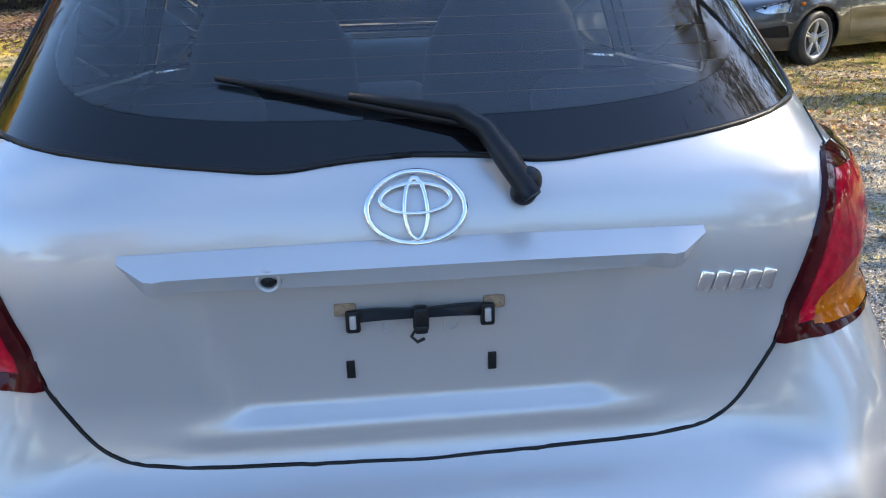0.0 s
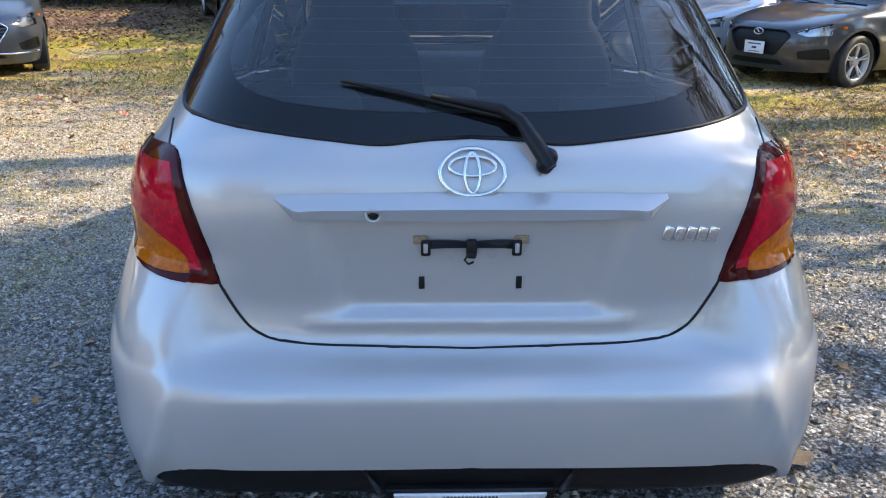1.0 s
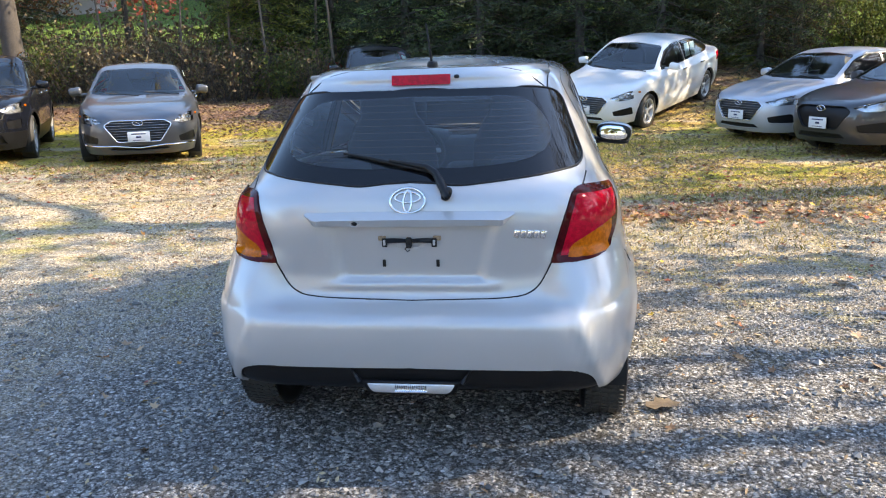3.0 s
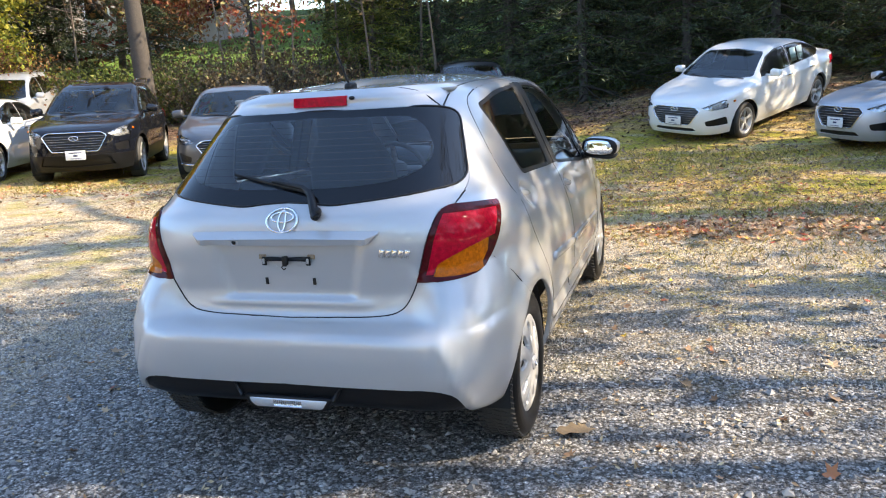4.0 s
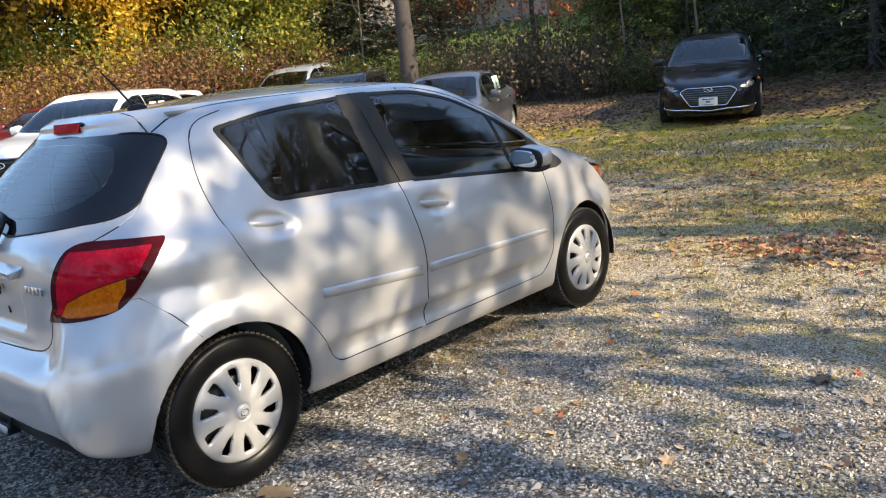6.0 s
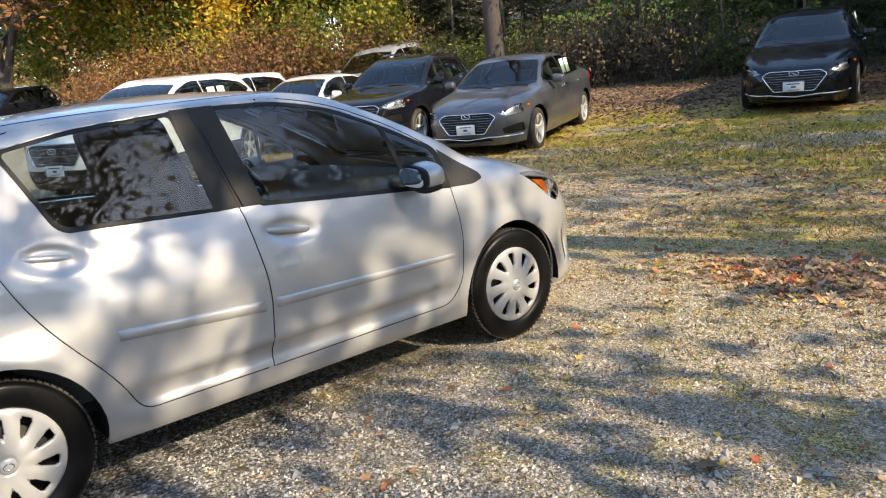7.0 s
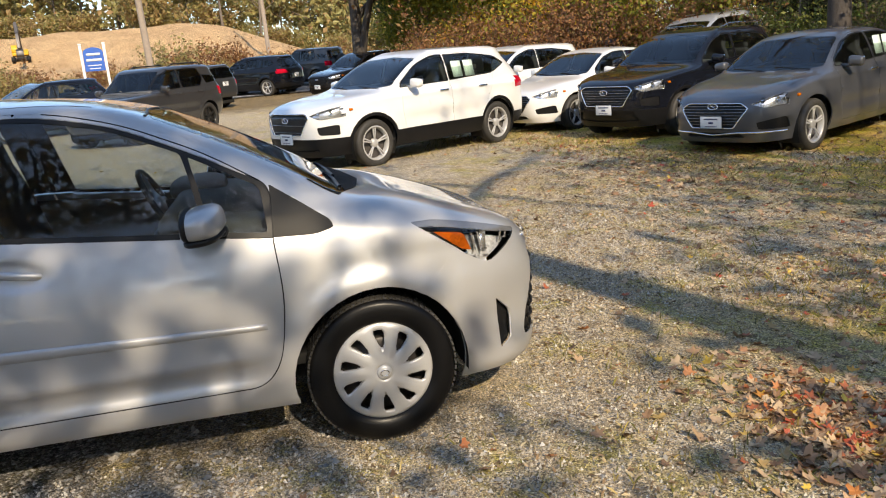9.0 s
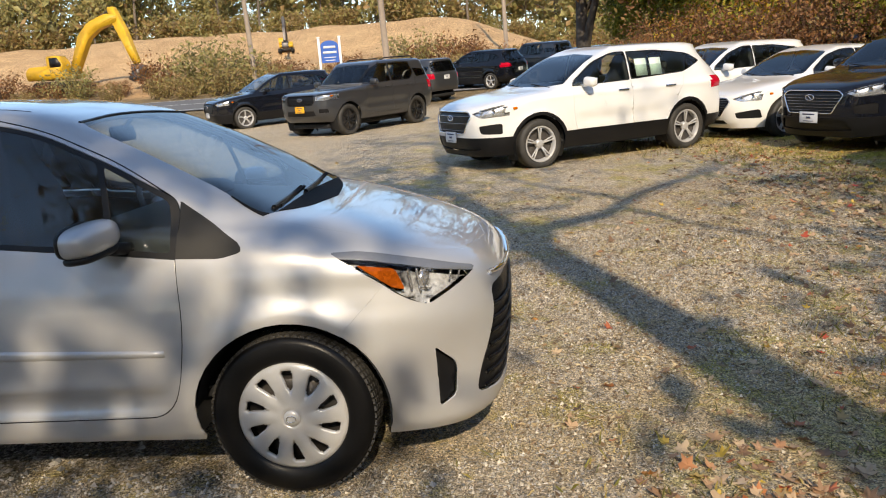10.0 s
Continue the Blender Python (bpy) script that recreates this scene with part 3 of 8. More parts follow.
def hatch_shape(g):
    """Flares, creases and hollows pressed into the hatchback's skin."""
    g = g.copy()
    x, y, z = g[..., 0], g[..., 1], g[..., 2]
    side = step(x, 0.55, 0.72)
    for hub in (0.0, 2.51):
        r = np.hypot(y - hub, z - 0.30)
        x += side * 0.014 * bell(r, 0.375, 0.05) * step(z, 0.2, 0.45)
    doors = step(y, 0.35, 0.6) * (1 - step(y, 1.9, 2.15))
    x -= side * doors * 0.022 * step(-z, -0.445, -0.405) * (1 - step(-z, -0.375, -0.325))
    x += side * doors * 0.003 * bell(z, 0.295, 0.035)
    x += side * doors * 0.006 * bell(z, 0.45, 0.03)
    for cy, cz in ((1.235, 0.876), (0.298, 0.966)):
        r = np.hypot((y - cy) / 0.130, (z - cz + 0.16 * (y - cy)) / 0.062)
        x -= side * 0.017 * (1 - step(r, 0.55, 1.0))
    x += side * 0.012 * bell(y, -0.05, 0.35) * bell(z, 0.93, 0.12)
    back = 1 - step(y, -0.42, -0.30)
    half = 0.316 - 0.27 * (0.90 - z)
    hollow = (1 - step(x, half - 0.024, half + 0.010)) * step(z, 0.703, 0.717) * (1 - step(z, 0.93, 0.95))
    y += back * 0.019 * hollow
    y -= back * 0.008 * bell(z, 0.690, 0.012) * (1 - step(x, 0.30, 0.36))
    # the shelf under the tailgate runs out before the corners, which fall straight from the lamps to the bumper
    lo = np.abs(z - 0.44).argmin(0)
    hi = np.abs(z - 0.825).argmin(0)
    for j in range(x.shape[1]):
        if y[lo[j], j] > 0.15:
            break
        a, b = lo[j], hi[j]
        w = step(x[(a + b) // 2, j], 0.46, 0.66)
        if w <= 0 or b <= a + 1:
            continue
        za, zb = z[a, j], z[b, j]
        q = np.clip((z[a:b + 1, j] - za) / (zb - za), 0, 1)
        bulge = 0.030 * np.sin(np.pi * q)
        ny = y[a, j] + (y[b, j] - y[a, j]) * q - bulge
        nx = x[a, j] + (x[b, j] - x[a, j]) * q + bulge * 0.5
        y[a:b + 1, j] += w * (ny - y[a:b + 1, j])
        x[a:b + 1, j] += w * (np.maximum(nx, x[a:b + 1, j]) - x[a:b + 1, j])
    fold = 0.615 + 0.36 * (0.585 - z)
    rear = 1 - step(y, -0.45, -0.2)
    y += rear * (0.24 * np.clip(x - fold, 0, 0.2) - 0.014 * bell(x, fold - 0.004, 0.018)) * step(z, 0.26, 0.34) * (1 - step(z, 0.50, 0.68))
    nose = step(y, 2.7, 2.95)
    y -= nose * 0.045 * bell(z, 0.43, 0.12) * bell(x, 0.66, 0.07)
    return np.stack([x, y, z], -1)


def side_view(c, n):
    return c.x > 0.35 and n.x > 0.12


def rear_view(c, n):
    return c.y < 0.05 and (n.y < 0.05 or c.z < 1.36)


def front_view(c, n):
    return c.y > 2.3


(P_BODY, P_SCREEN, P_BACKLIGHT, P_FGLASS, P_RGLASS, P_QGLASS, P_FDOOR, P_RDOOR, P_HOOD, P_HATCH, P_RBUMP, P_FBUMP, P_TAIL, P_HEAD,
 P_PILLAR, P_SAIL, P_SKIRT, P_ARCH, P_GRILLE, P_ROOF, P_FOG, P_BRAKE, P_FRAME, P_FRIT, P_TOPRED, P_AMBER, P_HAMB, P_SLIT, P_HTOP, P_LRED, P_COWL) = range(31)


def arc(cy, cz, r, a0, a1, n=28):
    return [(cy + r * math.cos(radians(a0 + (a1 - a0) * k / n)), cz + r * math.sin(radians(a0 + (a1 - a0) * k / n))) for k in range(n + 1)]


def hatch_body():
    bm = shell(HATCH_RINGS, 1.1, (0.85, 1.512, 0.16), 7, 116, 100, 9, hatch_shape)
    ref = bm.copy()
    ref.faces.ensure_lookup_table()
    # windscreen and rear glass
    carve(bm, fillet([(0.0, 1.016, 0), (0.35, 1.013, 0.1), (0.605, 1.006, 0.03), (0.58, 1.18, 0.1), (0.54, 1.33, 0.1), (0.50, 1.386, 0.03), (0.25, 1.402, 0.1), (0.0, 1.407, 0)]), "end", lambda c, n: c.y > 1.4 and n.y > 0.05, P_SCREEN)
    glass = fillet([(0.0, 1.385, 0), (0.46, 1.382, 0.05), (0.548, 1.358, 0.05), (0.645, 1.10, 0.05), (0.42, 1.075, 0.2), (0.18, 1.052, 0.05), (0.10, 1.062, 0.06), (0.0, 1.066, 0)])
    hatch = fillet([(0.0, 1.447, 0), (0.49, 1.447, 0), (0.49, 1.40, 0.02), (0.56, 1.30, 0.1), (0.655, 1.09, 0.05), (0.622, 1.02, 0.05), (0.575, 0.93, 0.1), (0.505, 0.75, 0.06), (0.455, 0.665, 0.08), (0.36, 0.646, 0.1), (0.0, 0.638, 0)])
    carve(bm, hatch, "end", lambda c, n: c.y < 0.0 and n.y < -0.05, P_HATCH)
    carve(bm, [(0.0, -0.3), (0.49, -0.3), (0.49, 0.0), (0.0, 0.0)], "top", lambda c, n: c.y < 0.2 and c.z > 1.40, P_HATCH)
    carve(bm, glass, "end", rear_view, P_FRIT)
    clear = fillet([(0.0, 1.358, 0), (0.40, 1.352, 0.08), (0.475, 1.30, 0.08), (0.53, 1.20, 0.09), (0.46, 1.135, 0.1), (0.25, 1.112, 0.1), (0.0, 1.108, 0)])
    carve(bm, clear, "end", rear_view, P_BACKLIGHT)
    # doors and their glass
    fdoor = fillet([(2.05, 0.322, 0.06), (2.125, 0.42, 0.1), (2.165, 0.66, 0.1), (2.150, 0.895, 0.03), (2.163, 1.085, 0.05), (1.93, 1.235, 0.1), (1.65, 1.365, 0.1), (1.40, 1.432, 0.12), (1.05, 1.452, 0.05), (0.955, 1.452, 0.0), (1.045, 1.01, 0.04), (1.083, 0.66, 0.1), (1.048, 0.324, 0.0)])
    rdoor = fillet([(1.08, 0.324, 0.0), (1.113, 0.66, 0.1), (1.075, 1.01, 0.04), (0.985, 1.452, 0.0), (0.70, 1.450, 0.1), (0.30, 1.435, 0.1), (0.13, 1.39, 0.08), (0.066, 1.20, 0.12), (0.090, 0.99, 0.12), (0.20, 0.75, 0.15), (0.40, 0.50, 0.1), (0.49, 0.330, 0.05)])
    carve(bm, rdoor, "side", side_view, P_RDOOR)
    carve(bm, fdoor, "side", side_view, P_FDOOR)
    carve(bm, fillet([(0.885, 1.436, 0.01), (1.075, 1.436, 0.01), (1.165, 1.008, 0), (0.925, 1.018, 0)]), "side", side_view, P_PILLAR, (P_FDOOR, P_RDOOR))
    # black surrounds of the door glass
    carve(bm, fillet([(0.90, 1.430, 0.02), (0.50, 1.413, 0.1), (0.213, 1.366, 0.03), (0.345, 1.050, 0.05), (0.65, 1.034, 0.1), (0.96, 1.014, 0.0)]), "side", side_view, P_FRAME, (P_RDOOR, P_FDOOR))
    carve(bm, fillet([(1.058, 1.432, 0.02), (1.35, 1.422, 0.1), (1.61, 1.364, 0.1), (1.87, 1.246, 0.1), (2.161, 1.088, 0.02), (2.1515, 0.897, 0.0), (1.895, 0.927, 0.0), (1.50, 0.966, 0.2), (1.135, 1.002, 0.02)]), "side", side_view, P_FRAME, (P_FDOOR,))
    fglass = fillet([(1.075, 1.418, 0.02), (1.34, 1.408, 0.1), (1.60, 1.352, 0.1), (1.848, 1.242, 0.02), (1.882, 1.10, 0.1), (1.895, 0.945, 0.02), (1.50, 0.982, 0.2), (1.155, 1.016, 0.02)])
    rglass = fillet([(0.875, 1.415, 0.02), (0.50, 1.398, 0.1), (0.235, 1.358, 0.03), (0.355, 1.066, 0.05), (0.65, 1.050, 0.1), (0.938, 1.028, 0.02)])
    qglass = fillet([(1.875, 1.226, 0.01), (2.125, 1.088, 0.03), (2.135, 0.918, 0.02), (1.925, 0.943, 0.02), (1.905, 1.08, 0.1)])
    carve(bm, fglass, "side", side_view, P_FGLASS)
    carve(bm, rglass, "side", side_view, P_RGLASS)
    carve(bm, qglass, "side", side_view, P_QGLASS)
    carve(bm, fillet([(2.160, 1.090, 0.01), (2.25, 1.025, 0.05), (2.375, 0.935, 0.02), (2.385, 0.905, 0.02), (2.31, 0.888, 0.03), (2.152, 0.897, 0)]), "side", side_view, P_SAIL)
    # bonnet, bumpers, lamps
    hood = fillet([(0.0, 2.575, 0), (0.35, 2.53, 0.1), (0.625, 2.43, 0.03), (0.655, 2.55, 0.1), (0.62, 2.75, 0.1), (0.575, 3.02, 0.1), (0.44, 3.14, 0.1), (0.0, 3.205, 0)])
    carve(bm, [(0.0, 2.40), (0.36, 2.38), (0.60, 2.31), (0.625, 2.43), (0.35, 2.53), (0.0, 2.575)], "top", lambda c, n: c.y > 2.2 and n.z > 0.1 and c.z > 0.9, P_COWL, (P_BODY,))
    carve(bm, hood, "top", lambda c, n: c.y > 2.2 and n.z > 0.2 and c.z > 0.7, P_HOOD)
    carve(bm, fillet([(2.92, 0.80, 0), (2.705, 0.592, 0), (2.5, 0.3, 0), (2.5, 0.1, 0), (3.5, 0.1, 0), (3.5, 0.80, 0)]), "side", lambda c, n: c.y > 2.4, P_FBUMP, (P_BODY,))
    # tail lamp: inner edge from behind, outer edge from the side
    carve(bm, fillet([(0.595, 1.035, 0.03), (0.90, 1.02, 0), (0.90, 0.70, 0), (0.62, 0.781, 0.04), (0.512, 0.768, 0.012), (0.548, 0.90, 0.1)]), "end", lambda c, n: c.y < -0.02 and c.x > 0.4, 90, (P_BODY, P_HATCH))
    carve(bm, fillet([(-0.135, 1.014, 0.015), (-0.215, 0.93, 0.12), (-0.33, 0.800, 0.06), (-0.44, 0.782, 0.0), (-0.60, 0.765, 0.0), (-0.60, 1.045, 0), (-0.40, 1.038, 0.1)]), "side", lambda c, n: c.y < 0.0 and c.x > 0.4, P_TAIL, (90,))
    lay = bm.faces.layers.int["panel"]
    for fc in bm.faces:
        if fc[lay] == 90:
            c = fc.calc_center_median()
            fc[lay] = P_HATCH if inside(hatch, c.x, c.z) else P_BODY
    carve(bm, fillet([(-0.44, 0.815, 0), (-0.28, 0.825, 0), (-0.20, 0.745, 0.05), (-0.125, 0.645, 0), (0.1, 0.3, 0), (0.1, 0.1, 0), (-0.9, 0.1, 0), (-0.9, 0.80, 0)]), "side", lambda c, n: c.y < 0.2, P_RBUMP, (P_BODY,))
    lens_at = lambda c, n: c.y < 0 and c.x > 0.4
    carve(bm, fillet([(-0.192, 0.996, 0.01), (-0.262, 0.918, 0.06), (-0.312, 0.850, 0.02), (-0.42, 0.808, 0.05), (-0.60, 0.780, 0), (-0.60, 1.018, 0), (-0.42, 1.010, 0.05)]), "side", lens_at, P_LRED, (P_TAIL,))
    carve(bm, fillet([(0.572, 0.792, 0.005), (0.582, 0.836, 0.02), (0.66, 0.876, 0.03), (0.73, 0.902, 0.02), (0.90, 0.94, 0), (0.90, 0.80, 0), (0.73, 0.793, 0.02), (0.64, 0.788, 0.02)]), "end", lens_at, P_AMBER, (P_TAIL, P_LRED))
    carve(bm, [(-0.296, 0.95), (-0.315, 0.86), (-0.352, 0.805), (-0.352, 0.7), (0.0, 0.7), (0.0, 0.95)], "side", lens_at, P_TAIL, (P_AMBER,))
    carve(bm, [(0.50, 0.76), (0.54, 0.90), (0.585, 1.04), (0.610, 1.04), (0.572, 0.90), (0.540, 0.78), (0.536, 0.76)], "end", lens_at, P_TAIL, (P_LRED,))
    head = fillet([(2.685, 0.878, 0.02), (2.80, 0.872, 0.08), (3.02, 0.815, 0.1), (3.19, 0.755, 0.03), (3.13, 0.715, 0.08), (3.015, 0.660, 0.03), (2.93, 0.70, 0.05), (2.86, 0.755, 0.1)])
    carve(bm, head, "side", lambda c, n: c.y > 2.6 and c.x > 0.36, P_HEAD)
    carve(bm, fillet([(2.775, 0.830, 0.01), (2.91, 0.806, 0.02), (2.945, 0.722, 0.02), (2.895, 0.736, 0.02)]), "side", lambda c, n: c.y > 2.6 and c.x > 0.36, P_HAMB, (P_HEAD,))
    carve(bm, fillet([(2.66, 0.90, 0), (2.80, 0.89, 0.05), (3.02, 0.84, 0.05), (3.21, 0.77, 0), (3.18, 0.742, 0), (3.01, 0.792, 0.05), (2.82, 0.842, 0.05), (2.70, 0.858, 0)]), "side", lambda c, n: c.y > 2.6 and c.x > 0.36, P_HTOP, (P_HEAD,))
    carve(bm, fillet([(3.03, 0.50, 0.01), (3.105, 0.42, 0.03), (3.095, 0.31, 0.02), (3.035, 0.275, 0.02)]), "side", lambda c, n: c.y > 2.9 and c.x > 0.4, P_SLIT, (P_FBUMP,))
    # lower dark skirt, reversing lamp, grille
    carve(bm, fillet([(0.0, 0.404, 0), (0.22, 0.402, 0.05), (0.60, 0.404, 0.05), (0.665, 0.375, 0.03), (0.685, 0.30, 0.0), (0.69, 0.2, 0), (0.0, 0.2, 0)]), "end", lambda c, n: c.y < -0.30, P_SKIRT)
    carve(bm, fillet([(0.0, 0.345, 0), (0.168, 0.345, 0.01), (0.148, 0.306, 0.015), (0.0, 0.303, 0)]), "end", lambda c, n: c.y < -0.4, P_FOG, (P_SKIRT,))
    carve(bm, fillet([(0.0, 0.700, 0), (0.30, 0.690, 0.1), (0.50, 0.672, 0.04), (0.555, 0.50, 0.1), (0.615, 0.29, 0.03), (0.0, 0.245, 0)]), "end", lambda c, n: c.y > 2.9, P_GRILLE)
    for hub in (0.0, 2.51):
        ring = arc(hub, 0.30, 0.352, -35, 215)
        carve(bm, ring + [(hub - 0.29, 0.05), (hub + 0.29, 0.05)], "side", side_view, P_ARCH)
    return bm, ref, (hatch, fdoor, rdoor)


def wheel(parent, at, flip=1, radius=0.301, width=0.185, cap=0.203):
    """Tyre, ten-spoke plastic cover and brake behind it. The outer face looks along +x."""
    hub = new("wheel")
    hub.parent = parent
    hub.matrix_basis = pose(*at, 0, 0, 0 if flip > 0 else 180)
    w = width / 2
    bm = bmesh.new()
    lathe(bm, [(cap - 0.005, -w * 0.8), (radius - 0.06, -w), (radius - 0.025, -w * 0.97), (radius - 0.006, -w * 0.8), (radius, -w * 0.55), (radius, w * 0.55), (radius - 0.006, w * 0.8),
               (radius - 0.022, w * 0.96), (radius - 0.026, w * 0.965), (radius - 0.030, w * 0.985), (radius - 0.06, w * 1.01), (cap + 0.008, w * 0.93), (cap - 0.004, w * 0.80), (cap - 0.02, w * 0.4), (cap - 0.02, -w * 0.7), (cap - 0.005, -w * 0.8)], 64)
    tyre = part("tyre", bm, [RUBBER, RUBBER_WET], hub, "black radial tyre with a glossy dressed sidewall")
    for p in tyre.data.polygons:
        c = p.center
        if math.hypot(c.y, c.z) < radius - 0.012:
            p.material_index = 1
    # tread blocks
    bm = bmesh.new()
    for k in range(72):
        a = k * math.tau / 72
        for off, tw in ((-0.062, 0.020), (-0.030, 0.024), (0.002, 0.024), (0.034, 0.024), (0.064, 0.018)):
            b = bmesh.new()
            box(b, (tw * 1.15, 0.0165, 0.008), (0, 0, 0))
            m = Matrix.Rotation(a + off * 0.6, 4, "X") @ pose(off, 0, radius - 0.001, 0, 0, 18 if off < 0 else -18)
            bmesh.ops.transform(b, matrix=m, verts=b.verts[:])
            idx = [bm.verts.new(v.co) for v in b.verts]
            b.verts.index_update()
            for fc in b.faces:
                bm.faces.new([idx[v.index] for v in fc.verts])
            b.free()
    part("tread", bm, RUBBER, hub, smooth=False)
    # cover: ten spokes between slots
    bm = bmesh.new()
    n, rows = 200, [0.030, 0.045, 0.060, 0.080, 0.098, 0.108, 0.118, 0.130, 0.142, 0.154, 0.166, 0.174, 0.182, 0.192, cap]
    grid = []
    for r in rows:
        row = []
        slot = 0.15 + 0.075 * min(1, max(0, (r - 0.098) / 0.07))
        for k in range(n):
            q = (k % 20) / 20
            edge = [(0, 0), (0.25, 0.5 - slot), (0.75, 0.5 + slot), (1, 1)]
            q = float(np.interp(q, [u for u, v in edge], [v for u, v in edge]))
            a = (k // 20 + q + 1.6 * (r - 0.13)) * math.tau / 10
            h = w * 0.86 + 0.020 * (1 - (r / cap) ** 2) + (-0.004 if r > 0.195 else 0)
            row.append(bm.verts.new((h, r * math.cos(a), r * math.sin(a))))
        grid.append(row)
    for i in range(len(rows) - 1):
        for k in range(n):
            r = (rows[i] + rows[i + 1]) / 2
            lo, hi = (7, 12) if r < 0.104 else (6, 13) if r > 0.168 else (5, 14)
            if 0.096 < r < 0.176 and lo <= k % 20 <= hi:
                continue
            bm.faces.new((grid[i][k], grid[i][(k + 1) % n], grid[i + 1][(k + 1) % n], grid[i + 1][k]))
    bm.normal_update()
    rim = [e for e in bm.edges if e.is_boundary]
    r = bmesh.ops.extrude_edge_only(bm, edges=rim)
    for v in [g for g in r["geom"] if isinstance(g, bmesh.types.BMVert)]:
        v.co.x -= 0.016
    for v in bm.verts:
        rr = math.hypot(v.co.y, v.co.z)
        a = (math.atan2(v.co.z, v.co.y) / math.tau * 10 - 1.6 * (rr - 0.13)) % 1.0
        if 0.07 < rr < 0.185:
            v.co.x += 0.002 * math.cos(a * math.tau)
    bmesh.ops.recalc_face_normals(bm, faces=bm.faces[:])
    cover = part("wheel_cover", bm, HUBCAP, hub, "silver plastic wheel cover with ten slots")
    bm = bmesh.new()
    lathe(bm, [(0.0001, w * 0.86 + 0.028), (0.022, w * 0.86 + 0.028), (0.029, w * 0.86 + 0.024), (0.032, w * 0.86 + 0.016), (0.034, w * 0.80)], 32)
    part("centre_cap", bm, HUBCAP, cover)
    bm = bmesh.new()
    tube(bm, [(w * 0.86 + 0.030, 0.017 * math.cos(k * math.tau / 24), 0.012 * math.sin(k * math.tau / 24)) for k in range(24)], 0.0022, 6, True)
    part("badge_ring", bm, CHROME, cover)
    bm = bmesh.new()
    lathe(bm, [(0.03, w * 0.35), (0.12, w * 0.35), (0.125, w * 0.2), (0.19, w * 0.15), (0.192, -w * 0.5)], 40)
    box(bm, (0.05, 0.10, 0.05), (w * 0.35, 0.0, 0.11), 0.008)
    part("brake_disc", bm, STEEL, hub)
    return hub


def seat(parent, at, width=0.48, rest=True):
    ob = new("front_seat" if rest else "rear_bench")
    ob.parent = parent
    ob.matrix_basis = pose(*at)
    bm = bmesh.new()
    box(bm, (width, 0.50, 0.16), (0, 0.22, 0.0), 0.05, (8, 0, 0), 3)
    part("seat_cushion", bm, CLOTH, ob)
    bm = bmesh.new()
    if rest:
        side = [(0.20, 0.02), (0.245, 0.12), (0.25, 0.34), (0.235, 0.50), (0.19, 0.60), (0.145, 0.665), (0.135, 0.76), (0.12, 0.83), (0.07, 0.87)]
        pts = side + [(-x, z) for x, z in reversed(side)]
        rings = []
        for dy, grow in ((-0.075, 0.86), (-0.055, 0.97), (0.0, 1.0), (0.055, 0.97), (0.07, 0.88)):
            rings.append([bm.verts.new((x * grow, dy - 0.02 - 0.22 * z, 0.03 + 0.42 * (1 - grow) + z * grow)) for x, z in pts])
        for r0, r1 in zip(rings, rings[1:]):
            for i in range(len(pts)):
                j = (i + 1) % len(pts)
                bm.faces.new((r0[i], r0[j], r1[j], r1[i]))
        bm.faces.new(rings[0])
        bm.faces.new(list(reversed(rings[-1])))
        bmesh.ops.recalc_face_normals(bm, faces=bm.faces)
    else:
        box(bm, (width * 0.98, 0.14, 0.60), (0, -0.08, 0.33), 0.06, (-14, 0, 0), 4)
    part("seat_back", bm, CLOTH, ob)
    for x in (() if rest else (-0.38, 0.38)):
        bm = bmesh.new()
        box(bm, (0.25, 0.10, 0.12), (x, -0.17, 0.665), 0.045, (-10, 0, 0), 4)
        for s in (-0.05, 0.05):
            tube(bm, [(x + s, -0.16, 0.56), (x + s, -0.165, 0.64)], 0.006, 8)
        part("headrest", bm, CLOTH, ob)
    return ob


def skin_strip(tree, ys, top, low, out, s):
    """A moulding on the side of the body: a bevelled bar between two lines of heights."""
    bm = bmesh.new()
    rows = []
    for y in ys:
        q = (y - ys[0]) / (ys[-1] - ys[0])
        t, b = top[0] + (top[1] - top[0]) * q, low[0] + (low[1] - low[0]) * q
        row = []
        for z, o in ((t + 0.002, -0.002), (t - 0.001, out * 0.7), (t - 0.008, out), ((t + b) / 2, out * 0.95), (b + 0.008, out * 0.8), (b, -0.002)):
            h = tree.ray_cast(Vector((3, y, z)), Vector((-1, 0, 0)))
            row.append(bm.verts.new(((h[0].x + o) * s, y, z)))
        rows.append(row)
    for r0, r1 in zip(rows, rows[1:]):
        for i in range(5):
            bm.faces.new((r0[i], r0[i + 1], r1[i + 1], r1[i]))
    bm.faces.new(rows[0])
    bm.faces.new(rows[-1][::-1])
    bmesh.ops.recalc_face_normals(bm, faces=bm.faces[:])
    return bm


def pod(bm, size, at, rot=(0, 0, 0), power=0.7, n=20):
    """A rounded pod: a ball squared off a little."""
    def sq(v):
        return math.copysign(abs(v) ** power, v)
    rows = []
    m = pose(*at, *rot)
    for i in range(n + 1):
        a = -math.pi / 2 + math.pi * i / n
        rows.append([bm.verts.new(m @ Vector((size[0] * sq(math.cos(a)) * sq(math.cos(k * math.tau / n)), size[1] * sq(math.cos(a)) * sq(math.sin(k * math.tau / n)), size[2] * sq(math.sin(a))))) for k in range(n)])
    for i in range(n):
        for k in range(n):
            bm.faces.new((rows[i][k], rows[i][(k + 1) % n], rows[i + 1][(k + 1) % n], rows[i + 1][k]))
    bmesh.ops.remove_doubles(bm, verts=bm.verts[:], dist=1e-5)
    return bm


